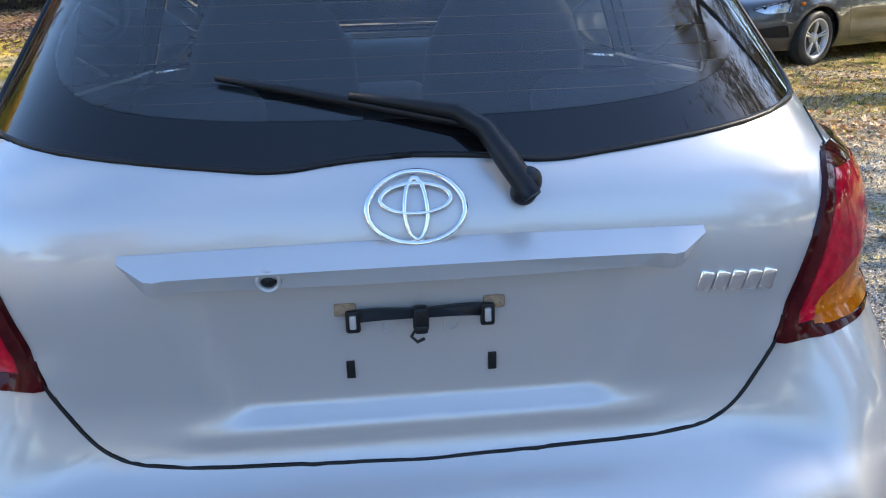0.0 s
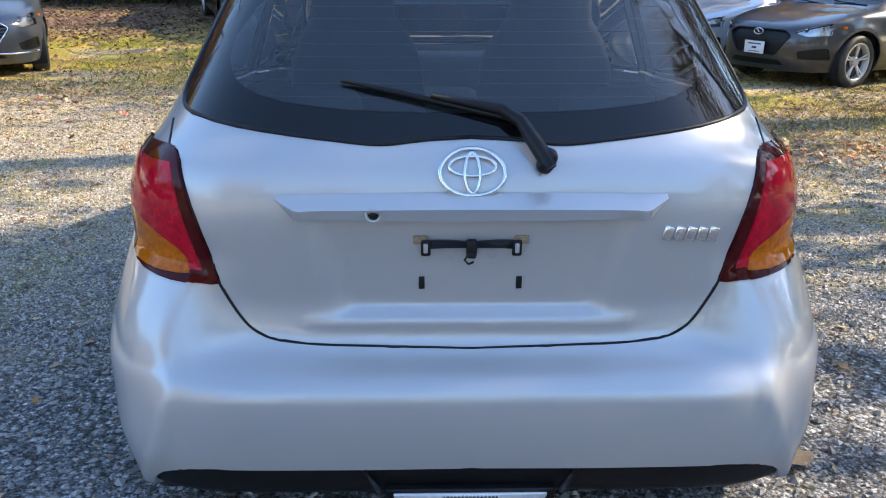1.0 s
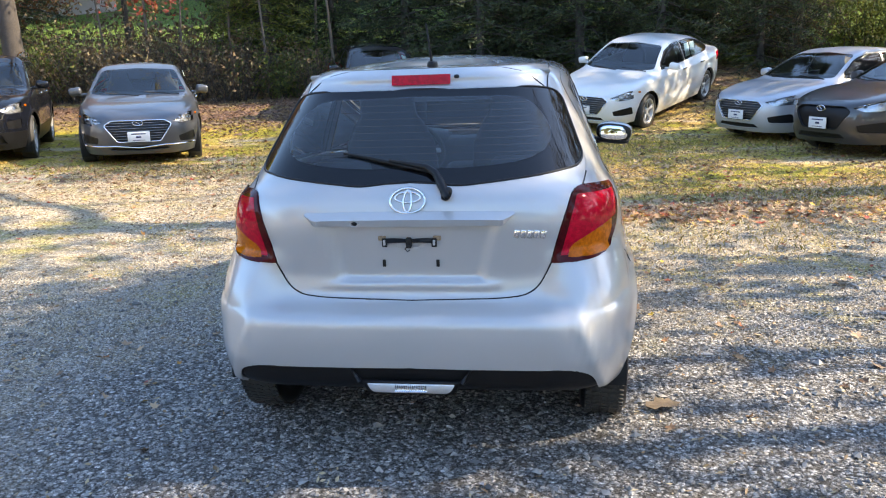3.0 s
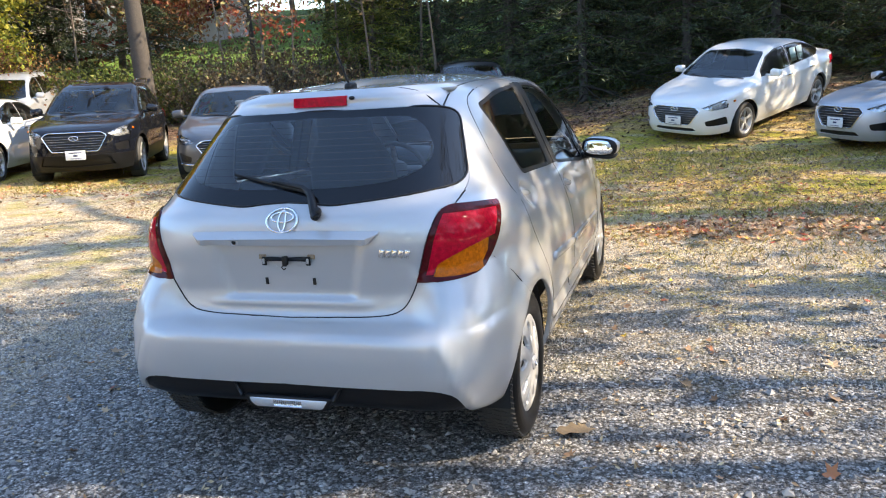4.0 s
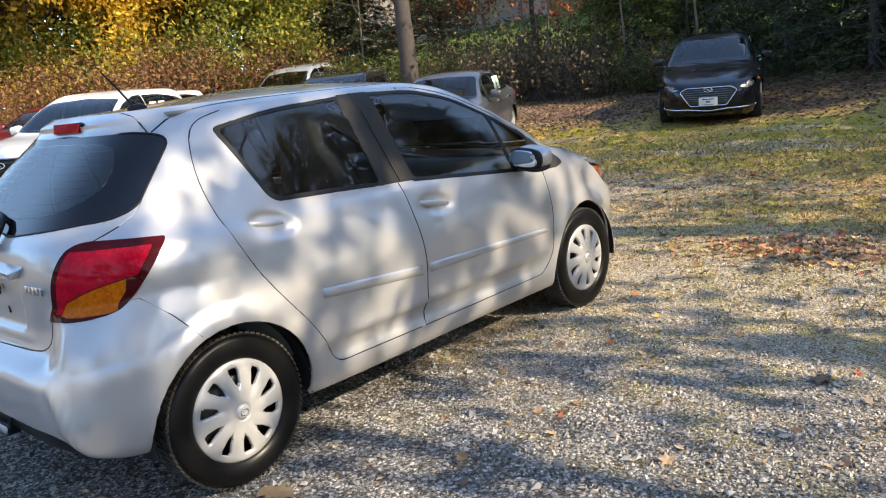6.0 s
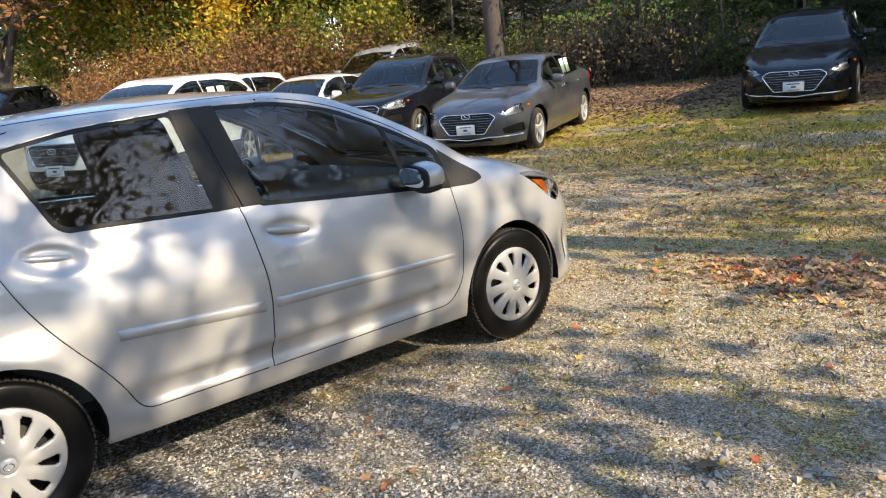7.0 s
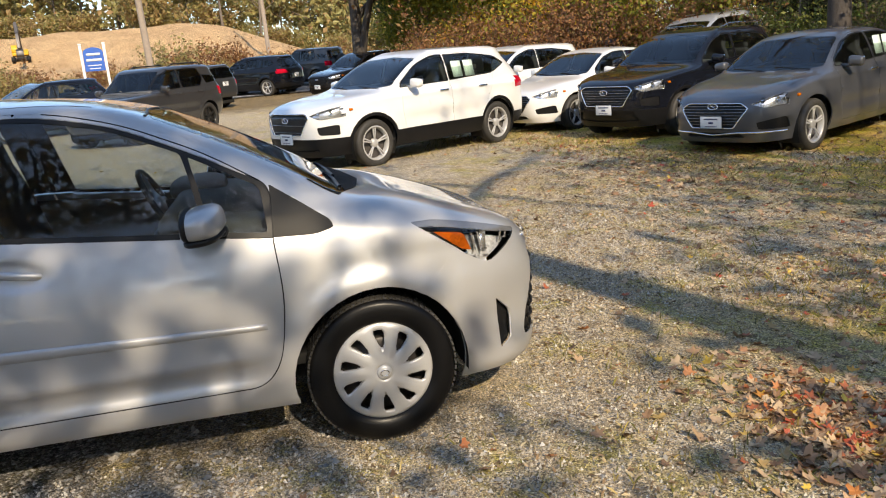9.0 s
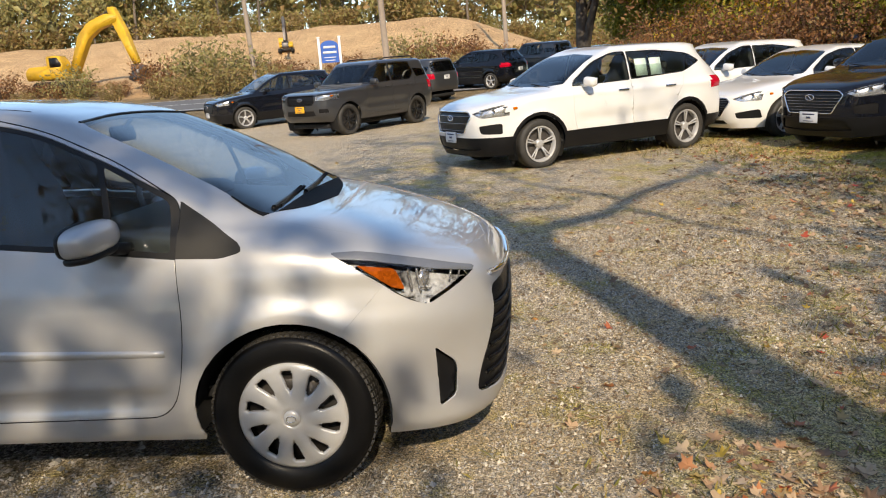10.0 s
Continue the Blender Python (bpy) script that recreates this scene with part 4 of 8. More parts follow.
def rear_fittings(car, hatch, rb, tree):
    at = lambda x, z: on_skin(tree, abs(x), z, -1)
    # moulding bar over the plate, with the camera in it
    bm = bmesh.new()
    rows = []
    n = 60
    for k in range(n + 1):
        x = -0.385 + 0.77 * k / n
        e = abs(x) / 0.385
        end = max(0, (e - 0.89) / 0.11)
        zt, zb = 0.970 - 0.004 * e * e, 0.914 + 0.036 * end + 0.006 * e * e
        o = 0.038 * (1 - 0.75 * end)
        prof = ((zt + 0.001, -0.003), (zt, 0.002), (zt - 0.024 * (1 - 0.7 * end), o), (zb + 0.010 * (1 - end) + 0.001, o * 0.93), (zb + 0.002, o * 0.80), (zb, -0.003))
        rows.append([bm.verts.new((x, at(x, z) - oo, z)) for z, oo in prof])
    for r0, r1 in zip(rows, rows[1:]):
        for i in range(5):
            f = bm.faces.new((r0[i], r0[i + 1], r1[i + 1], r1[i]))
    bm.faces.new(rows[0])
    bm.faces.new(rows[-1][::-1])
    bmesh.ops.recalc_face_normals(bm, faces=bm.faces[:])
    for e in bm.edges:
        if len(e.link_faces) == 2 and e.calc_face_angle(0) > 0.35:
            e.smooth = False
    bar = part("tailgate_moulding", bm, SILVER, hatch, "silver moulding bar above the plate recess")
    y = at(-0.193, 0.936) - 0.037
    bm = bmesh.new()
    lathe(bm, [(0.0175, 0.004), (0.0165, -0.006), (0.0125, -0.008), (0.011, -0.002)], 24, "y", (-0.193, y, 0.934))
    part("camera_ring", bm, SILVER, bar)
    bm = bmesh.new()
    lathe(bm, [(0.0003, -0.007), (0.006, -0.006), (0.010, -0.002), (0.0115, 0.004)], 20, "y", (-0.193, y, 0.934))
    part("reversing_camera", bm, SATIN_BLACK, bar)
    # emblem: an oval ring round plain crossing ovals
    em = new("emblem")
    em.parent = hatch
    for a, b, dz, r in ((0.064, 0.042, 0, 0.0045), (0.046, 0.017, 0.012, 0.0036), (0.015, 0.036, -0.001, 0.0036)):
        bm = bmesh.new()
        tube(bm, [(x, at(x, z) - 0.006, z) for x, z in oval(0, 1.007 + dz, a, b, 44)], r, 8, True)
        part("ring", bm, CHROME, em)
    # name badge as slanted bars
    bg = new("name_badge")
    bg.parent = hatch
    for k in range(5):
        x0, z0 = 0.392 + 0.0235 * k, 0.886 - 0.0012 * k
        bm = bmesh.new()
        box(bm, (0.0195, 0.006, 0.030), (x0, at(x0, z0) - 0.003, z0), 0.002, (0, 14, 0))
        part("badge_bar", bm, CHROME, bg)
    # plate bracket and screw slots
    br = new("plate_bracket")
    br.parent = hatch
    y = at(0, 0.862)
    bm = bmesh.new()
    slab(bm, fillet([(-0.098, 0.868, 0.004), (-0.06, 0.870, 0.02), (0.0, 0.866, 0.02), (0.06, 0.870, 0.02), (0.098, 0.868, 0.004), (0.098, 0.850, 0.004), (0.06, 0.853, 0.02), (-0.06, 0.853, 0.02), (-0.098, 0.850, 0.004)]), "y", y - 0.012, y - 0.006, 0.001)
    part("bracket_bar", bm, SATIN_BLACK, br)
    for s in (-1, 1):
        bm = bmesh.new()
        box(bm, (0.020, 0.008, 0.034), (0.092 * s, y - 0.011, 0.853), 0.004)
        part("bracket_end", bm, SATIN_BLACK, br)
        bm = bmesh.new()
        box(bm, (0.009, 0.006, 0.020), (0.092 * s, y - 0.016, 0.854), 0.002)
        part("clip", bm, HUBCAP, br)
        bm = bmesh.new()
        box(bm, (0.030, 0.004, 0.018), (0.102 * s, y - 0.003, 0.868), 0.003)
        part("rusty_pad", bm, RUST_METAL, br, "rust-stained adhesive pad")
        bm = bmesh.new()
        box(bm, (0.012, 0.006, 0.027), (0.1005 * s, at(0.1, 0.771) - 0.001, 0.771), 0.001)
        part("screw_slot", bm, SATIN_BLACK, hatch)
        bm = bmesh.new()
        tube(bm, [(0.042 * s + 0.010 * math.cos(k * math.tau / 20), at(0.042, 0.836) - 0.0005, 0.836 + 0.010 * math.sin(k * math.tau / 20)) for k in range(20)], 0.0012, 5, True)
        part("pressed_ring", bm, SILVER, hatch)
    bm = bmesh.new()
    box(bm, (0.022, 0.018, 0.036), (0.0, y - 0.018, 0.856), 0.005)
    box(bm, (0.018, 0.010, 0.012), (0.0, y - 0.024, 0.842), 0.003)
    tube(bm, [(-0.006, y - 0.02, 0.842), (-0.014, y - 0.024, 0.832), (-0.006, y - 0.026, 0.824), (0.004, y - 0.024, 0.828)], 0.0025, 6)
    part("latch", bm, SATIN_BLACK, br)
    # rear wiper
    wp = new("rear_wiper")
    wp.parent = hatch
    on = lambda x, z, o: (x, at(x, z) - o, z)
    bm = bmesh.new()
    tube(bm, [on(0.150, 1.022, 0.034), on(0.141, 1.036, 0.036), on(0.122, 1.064, 0.034), on(0.098, 1.098, 0.032), on(0.062, 1.118, 0.030), on(0.0, 1.128, 0.028), on(-0.08, 1.140, 0.024)], [0.012, 0.0165, 0.0165, 0.0145, 0.012, 0.009, 0.006], 12)
    part("wiper_arm", bm, SATIN_BLACK, wp)
    bm = bmesh.new()
    pod(bm, (0.018, 0.020, 0.026), on(0.144, 1.032, 0.024), (0, 25, 0), 0.8, 12)
    part("wiper_cap", bm, SATIN_BLACK, wp)
    bm = bmesh.new()
    tube(bm, [on(0.085, 1.100, 0.014), on(-0.05, 1.126, 0.014), on(-0.16, 1.148, 0.014), on(-0.262, 1.166, 0.014)], [0.007, 0.008, 0.007, 0.004], 8)
    part("wiper_blade", bm, SATIN_BLACK, wp)
    # high brake lamp, washer jet
    bm = bmesh.new()
    rows = []
    for k in range(17):
        x = -0.118 + 0.236 * k / 16
        rows.append([bm.verts.new((x, at(x, 1.425) - o, z)) for z, o in ((1.441, -0.01), (1.440, 0.005), (1.402, 0.011), (1.400, -0.03))])
    for r0, r1 in zip(rows, rows[1:]):
        for i in range(3):
            bm.faces.new((r0[i], r0[i + 1], r1[i + 1], r1[i]))
    bm.faces.new(rows[0])
    bm.faces.new(rows[-1][::-1])
    bmesh.ops.recalc_face_normals(bm, faces=bm.faces[:])
    for e in bm.edges:
        e.smooth = False
    part("brake_lamp", bm, RED, hatch, "red high-level brake lamp")
    bm = bmesh.new()
    pod(bm, (0.011, 0.012, 0.008), (0.143, at(0.143, 1.43) - 0.006, 1.430), (0, 0, 0), 0.8, 10)
    part("washer_jet", bm, SATIN_BLACK, hatch)
    # dark centre of the rear skirt and its lamp
    lamp = new("reversing_lamp")
    lamp.parent = rb
    y = at(0, 0.33)
    bm = bmesh.new()
    slab(bm, fillet([(-0.185, 0.352, 0.01), (0.185, 0.352, 0.01), (0.158, 0.302, 0.015), (-0.158, 0.302, 0.015)]), "y", y - 0.016, y + 0.03, 0.003)
    part("lamp_surround", bm, SATIN_BLACK, lamp)
    bm = bmesh.new()
    slab(bm, fillet([(-0.165, 0.343, 0.008), (0.165, 0.343, 0.008), (0.143, 0.309, 0.012), (-0.143, 0.309, 0.012)]), "y", y - 0.020, y - 0.014, 0.002)
    part("lamp_lens", bm, LAMP_PEARL, lamp, "clear ribbed reversing lamp")
    for k in range(15):
        bm = bmesh.new()
        tube(bm, [(-0.056 + 0.008 * k, y - 0.0215, 0.314), (-0.056 + 0.008 * k, y - 0.0215, 0.339)], 0.003, 6)
        part("lens_rib", bm, CHROME, lamp)
    for s in (-1, 1):
        bm = bmesh.new()
        tube(bm, [(0.19 * s, y - 0.018, 0.35), (0.225 * s, y - 0.010, 0.398)], [0.010, 0.004], 8)
        part("skirt_fin", bm, SATIN_BLACK, lamp)


def side_fittings(car, fd, rd, tree, s):
    bm = skin_strip(tree, [1.095 + 0.05 * k for k in range(20)] + [2.085], (0.619, 0.579), (0.574, 0.553), 0.010, s)
    part("door_moulding", bm, SILVER, fd)
    bm = skin_strip(tree, [0.445 + 0.05 * k for k in range(12)] + [1.04], (0.668, 0.620), (0.626, 0.573), 0.012, s)
    part("door_moulding", bm, SILVER, rd)
    for d, cy, cz in ((fd, 1.235, 0.878), (rd, 0.298, 0.968)):
        h = tree.ray_cast(Vector((3, cy, cz + 0.07)), Vector((-1, 0, 0)))[0].x + 0.004
        bm = bmesh.new()
        tube(bm, [((h + o) * s, cy + dy, cz - 0.16 * dy + 0.001) for dy, o in ((-0.112, -0.012), (-0.100, 0.004), (-0.06, 0.013), (0.0, 0.016), (0.06, 0.013), (0.094, 0.004), (0.108, -0.012))], [0.009, 0.013, 0.0145, 0.015, 0.0145, 0.013, 0.009], 10)
        bmesh.ops.scale(bm, vec=(0.75, 1, 1.05), space=Matrix.Translation((-h * s, -cy, -cz)), verts=bm.verts[:])
        hd = part("door_handle", bm, SILVER, d)
        bm = bmesh.new()
        lathe(bm, [(0.0004, 0.004), (0.007, 0.003), (0.008, -0.004)], 14, "x", ((h + 0.006) * s, cy - 0.088, cz + 0.014))
        part("lock", bm, HUBCAP, hd)
    # mirror
    mr = new("side_mirror")
    mr.parent = fd
    bm = bmesh.new()
    pod(bm, (0.112, 0.072, 0.056), (0.905 * s, 1.915, 1.005), (6, 6 * s, -14 * s), 0.72)
    part("mirror_shell", bm, SILVER, mr)
    bm = bmesh.new()
    box(bm, (0.13, 0.07, 0.045), (0.80 * s, 1.955, 0.948), 0.018, (0, -10 * s, 0), 3)
    pod(bm, (0.105, 0.066, 0.020), (0.895 * s, 1.915, 0.953), (6, 6 * s, -14 * s), 0.7)
    part("mirror_base", bm, SATIN_BLACK, mr)
    bm = bmesh.new()
    pod(bm, (0.108, 0.022, 0.053), (0.897 * s, 1.862, 1.003), (0, 6 * s, -4 * s), 0.7)
    part("mirror_bezel", bm, SATIN_BLACK, mr)
    bm = bmesh.new()
    pod(bm, (0.090, 0.006, 0.043), (0.894 * s, 1.838, 1.002), (-4, 6 * s, 3 * s), 0.7)
    part("mirror_glass", bm, MIRROR, mr)


def cabin(car, tree):
    for x in (-0.34, 0.34):
        seat(car, (x, 1.05, 0.53))
    seat(car, (0, 0.22, 0.37), 1.18, False)
    bm = bmesh.new()
    box(bm, (1.32, 0.62, 0.22), (0, 2.02, 0.88), 0.07, (-6, 0, 0), 4)
    pod(bm, (0.22, 0.14, 0.06), (-0.34, 1.82, 1.00), (0, 0, 0), 0.75)
    box(bm, (0.30, 0.20, 0.40), (0, 1.70, 0.66), 0.05)
    part("dashboard", bm, DASH, car)
    st = new("steering")
    st.parent = car
    st.matrix_basis = pose(-0.34, 1.62, 0.94, -65, 0, 0)
    bm = bmesh.new()
    tube(bm, [(0.18 * math.cos(k * math.tau / 36), 0.18 * math.sin(k * math.tau / 36), 0) for k in range(36)], 0.015, 10, True)
    part("steering_rim", bm, DASH, st)
    bm = bmesh.new()
    pod(bm, (0.075, 0.06, 0.03), (0, 0, -0.01), (0, 0, 0), 0.8, 14)
    for a in (0, 180, 270):
        tube(bm, [(0, 0, -0.01), (0.17 * math.cos(radians(a)), 0.17 * math.sin(radians(a)), 0)], [0.022, 0.014], 8)
    part("steering_hub", bm, HUBCAP, st)
    bm = bmesh.new()
    box(bm, (1.40, 3.0, 0.05), (0, 1.0, 0.37), 0.01)
    part("floor_pan", bm, DARK, car)
    for s in (-1, 1):
        bm = bmesh.new()
        slab(bm, [(0.1, 0.40), (2.05, 0.40), (2.05, 0.86), (1.1, 0.97), (0.3, 1.01), (0.1, 0.99)], "x", 0.705 * s, 0.725 * s)
        part("door_card", bm, DASH, car)
    bm = bmesh.new()
    box(bm, (0.21, 0.03, 0.07), (0, 1.64, 1.32), 0.02, (12, 0, 0), 3)
    tube(bm, [(0, 1.65, 1.34), (0, 1.69, 1.385)], 0.01, 8)
    part("cabin_mirror", bm, SATIN_BLACK, car)
    bm = bmesh.new()
    box(bm, (1.1, 0.03, 0.30), (0, -0.28, 0.72), 0.01)
    part("load_panel", bm, DASH, car)


def hatchback():
    car = thing("hatchback_car", "silver five-door hatchback parked on the gravel lot", "car")
    bm, ref, (gate, fdoor, rdoor) = hatch_body()
    whole = BVHTree.FromBMesh(ref)

    def skin_part(name, piece, material, parent, label=""):
        return settle(part(name, piece, material, parent, label), ref, whole)

    tidy(bm)
    bm.verts.index_update()
    bm.normal_update()
    tree = BVHTree.FromBMesh(bm)
    skin_part("body", lift(bm, P_BODY, "both", 0, 0.02), SILVER, car)
    liner = bmesh.new()
    box(liner, (1.02, 1.22, 0.02), (0, 0.70, 1.436), 0.008)
    part("roof_liner", liner, LINING, car)
    skin_part("hood", lift(bm, P_HOOD, "both", 0.0018), SILVER, car)
    hatch = skin_part("tailgate", lift(bm, P_HATCH, "both", 0.0042, 0.02), SILVER, car)
    rb = skin_part("rear_bumper", lift(bm, P_RBUMP, "both", 0.0016), SILVER, car)
    fb = skin_part("front_bumper", lift(bm, P_FBUMP, "both", 0.0010), SILVER, car)
    skin_part("bumper_skirt", lift(bm, P_SKIRT, "both", 0.001, 0.03, -0.012), SATIN_BLACK, rb, "black plastic lower bumper insert")
    skin_part("bumper_skirt", lift(bm, P_FOG, "both", 0, 0, -0.010), SATIN_BLACK, rb)
    skin_part("grille_backing", lift(bm, P_GRILLE, "both", 0.0, 0.04, -0.02), SATIN_BLACK, fb)
    skin_part("windscreen", lift(bm, P_SCREEN, "both", 0.001, 0.005), SCREEN, car)
    skin_part("rear_window", lift(bm, P_BACKLIGHT, "both", 0.0, 0.0), REAR_GLASS, hatch)
    skin_part("window_border", lift(bm, P_FRIT, "both", 0.001, 0.004), FRIT, hatch, "black glazed border of the rear window")
    for k in range(9):
        z = 1.135 + 0.024 * k
        half = 0.50 - 0.02 * k * 0.5
        w = bmesh.new()
        tube(w, [(x, on_skin(tree, abs(x), z, -1) + 0.003, z) for x in np.linspace(-half, half, 21)], 0.0007, 3)
        part("heating_wire", w, HEAT_WIRE, hatch)
    edge = fillet([(0.0, 1.385, 0), (0.46, 1.382, 0.05), (0.548, 1.358, 0.05), (0.645, 1.10, 0.05), (0.42, 1.075, 0.2), (0.18, 1.052, 0.05), (0.10, 1.062, 0.06), (0.0, 1.066, 0)])
    w = bmesh.new()
    ring = [(x * q, on_skin(tree, x, z, -1), z) for q, pts in ((1, edge), (-1, edge[::-1])) for x, z in pts if on_skin(tree, x, z, -1) is not None]
    tube(w, ring, 0.0048, 6, True)
    part("window_seal", w, SATIN_BLACK, hatch)
    # dark gaps round the tailgate and the doors
    line = [(x, z) for x, z in dense(gate, 0.02) if x > 0.002 and z < 1.085 and on_skin(tree, x, z, -1) is not None]
    w = bmesh.new()
    line = [(x, on_skin(tree, x, z, -1) + 0.0008, z) for x, z in line]
    tube(w, line + [(-x, y, z) for x, y, z in line[::-1]], 0.0026, 6)
    part("tailgate_seam", w, SATIN_BLACK, car)
    for s in (1, -1):
        for outline in (fdoor, rdoor):
            ring = []
            for y, z in dense(outline, 0.03):
                if outline is rdoor and inside(fdoor, y, z):
                    continue
                hit, nrm = tree.ray_cast(Vector((3, y, z)), Vector((-1, 0, 0)))[:2]
                if hit and nrm.x > 0.3 and z < 1.43:
                    ring.append(((hit.x - 0.0010) * s, y, z))
            far = max(range(len(ring)), key=lambda i: (Vector(ring[i]) - Vector(ring[i - 1])).length)
            w = bmesh.new()
            tube(w, ring[far:] + ring[:far], 0.0021, 6)
            part("door_seam", w, SATIN_BLACK, car)
    rear_fittings(car, hatch, rb, tree)
    cabin(car, tree)
    for s in (1, -1):
        fd = skin_part("front_door", lift(bm, P_FDOOR, s, 0.0034, 0.016), SILVER, car)
        rd = skin_part("rear_door", lift(bm, P_RDOOR, s, 0.0034, 0.016), SILVER, car)
        skin_part("door_glass", lift(bm, P_FGLASS, s, 0.0, 0.004, -0.004), GLASS, fd)
        skin_part("door_glass", lift(bm, P_RGLASS, s, 0.0, 0.004, -0.004), GLASS, rd)
        skin_part("quarter_glass", lift(bm, P_QGLASS, s, 0.0, 0.004, -0.004), GLASS, fd)
        skin_part("pillar_trim", lift(bm, P_PILLAR, s, 0.0005, 0.006), TRIM_GREY, fd)
        w = bmesh.new()
        tube(w, [((tree.ray_cast(Vector((3, y, z)), Vector((-1, 0, 0)))[0].x + 0.0005) * s, y, z) for y, z in ((0.970, 1.436), (0.990, 1.34), (1.013, 1.23), (1.036, 1.12), (1.060, 1.01))], 0.0035, 6)
        part("pillar_seam", w, SATIN_BLACK, fd)
        skin_part("window_surround", lift(bm, P_FRAME, s, 0.0, 0.006), SATIN_BLACK, car)
        skin_part("sail_trim", lift(bm, P_SAIL, s, 0.0005, 0.006), TRIM_GREY, car)
        tail = skin_part("tail_lamp", lift(bm, P_TAIL, s, 0.0, 0.02, 0.007), DARK_RED, car, "red wrap-round tail lamp")
        skin_part("red_lens", lift(bm, P_LRED, s, 0.0015, 0.012, 0.0085), RED, tail, "bright red brake lens")
        skin_part("turn_lens", lift(bm, P_AMBER, s, 0.002, 0.01, 0.0065), AMBER, tail, "amber turn signal lens")
        head = skin_part("headlamp", lift(bm, P_HEAD, s, 0.0, 0.01), CLEAR, car, "clear swept-back headlamp")
        skin_part("lamp_housing", lift(bm, P_HEAD, s, 0.006, 0.0, -0.046), LAMP_PAINTED_GLINTS, head)
        skin_part("lamp_brow", lift(bm, P_HTOP, s, 0.0, 0.01), LAMP_SHADE, head, "dark grey strip along the lamp top")
        skin_part("turn_lens", lift(bm, P_HAMB, s, 0.002, 0.01, -0.006), LAMP_AMBER, head, "amber side lens")
        hit, nrm = tree.ray_cast(Vector((3, 3.045, 0.745)), Vector((-1, 0, 0)))[:2]
        r = 0.040
        w = bmesh.new()
        lathe(w, [(0.0005, -0.014), (r * 0.5, -0.017), (r * 0.72, -0.026), (r * 0.78, -0.034), (r * 0.95, -0.020), (r * 1.05, -0.012), (r * 1.08, -0.036)], 26, "y")
        turn = Vector((0, 1, 0)).rotation_difference(Vector((abs(nrm.x) * 0.4 * s, 1.0, 0.0)).normalized()).to_matrix().to_4x4()
        bmesh.ops.transform(w, matrix=Matrix.Translation(((hit.x - 0.012) * s, hit.y - 0.012, hit.z)) @ turn, verts=w.verts)
        part("projector", w, LAMP_CHROME, head, "round projector lamp behind the clear lens")
        for y, z, hh, tilt in ((2.955, 0.752, 0.075, 8), (2.985, 0.745, 0.085, 8), (3.095, 0.748, 0.045, -10), (3.125, 0.745, 0.035, -10)):
            hit = tree.ray_cast(Vector((3, y, z)), Vector((-1, 0, 0)))[0]
            w = bmesh.new()
            box(w, (0.024, 0.007, hh), ((hit.x - 0.026) * s, y, z), 0.002, (tilt, 0, 0))
            part("reflector_fin", w, LAMP_CHROME, head)
        skin_part("bumper_slit", lift(bm, P_SLIT, s, 0.0, 0.02, -0.02), SATIN_BLACK, fb)
        side_fittings(car, fd, rd, tree, s)
        for y in (0.0, 2.51):
            wheel(car, (0.722 * s, y, 0.301), s)
            b = bmesh.new()
            lathe(b, [(0.355, 0.80 * s), (0.358, 0.55 * s), (0.30, 0.50 * s), (0.10, 0.48 * s)], 40, "x", (0, y, 0.30))
            for fc in [q for q in b.faces if q.calc_center_median().z < 0.27]:
                b.faces.remove(fc)
            part("wheel_well", b, DARK, car)
        ditch = bmesh.new()
        pts = []
        for k in range(24):
            y = 0.01 + 1.53 * k / 23
            x = 0.497 + 0.012 * math.sin(math.pi * k / 23)
            h = tree.ray_cast(Vector((x, y, 3)), Vector((0, 0, -1)))
            if h[0]:
                pts.append((x * s, y, h[0].z - 0.0022))
        tube(ditch, pts, 0.0042, 6)
        part("roof_seam", ditch, SATIN_BLACK, car)
        for pts2, nm in (([(-0.125, 0.645), (-0.16, 0.695), (-0.20, 0.745), (-0.28, 0.822)], "bumper_seam"),):
            w = bmesh.new()
            tube(w, [((tree.ray_cast(Vector((3, y, z)), Vector((-1, 0, 0)))[0].x - 0.0012) * s, y, z) for y, z in pts2], 0.0022, 6)
            part(nm, w, SATIN_BLACK, car)
    # seam across the roof before the spoiler
    w = bmesh.new()
    tube(w, [(x, 0.0, tree.ray_cast(Vector((abs(x), 0.0, 3)), Vector((0, 0, -1)))[0].z - 0.002) for x in np.linspace(-0.49, 0.49, 21)], 0.0035, 6)
    part("spoiler_seam", w, SATIN_BLACK, car)
    # aerial
    z = tree.ray_cast(Vector((0.001, 0.237, 3)), Vector((0, 0, -1)))[0].z
    ae = new("aerial")
    ae.parent = car
    w = bmesh.new()
    pod(w, (0.022, 0.045, 0.020), (0, 0.237, z + 0.006), (0, 0, 0), 0.8, 14)
    part("aerial_base", w, SATIN_BLACK, ae)
    w = bmesh.new()
    tube(w, [(0, 0.225, z + 0.01), (0, 0.16, z + 0.10), (0, 0.10, z + 0.175)], [0.006, 0.0045, 0.0035], 8)
    part("aerial_rod", w, SATIN_BLACK, ae)
    # windscreen wipers and cowl
    skin_part("cowl", lift(bm, P_COWL, "both", 0.0, 0.01, 0.003), COWL_BLACK, car)
    top = [(0.50, 1.386), (0.40, 1.393), (0.25, 1.402), (0.12, 1.406), (0.0, 1.407)]
    w = bmesh.new()
    tube(w, [(x * q, on_skin(tree, x, z, 1), z) for q, pts in ((1, top), (-1, top[::-1][1:])) for x, z in pts], 0.0065, 6)
    part("windscreen_seal", w, SATIN_BLACK, car)
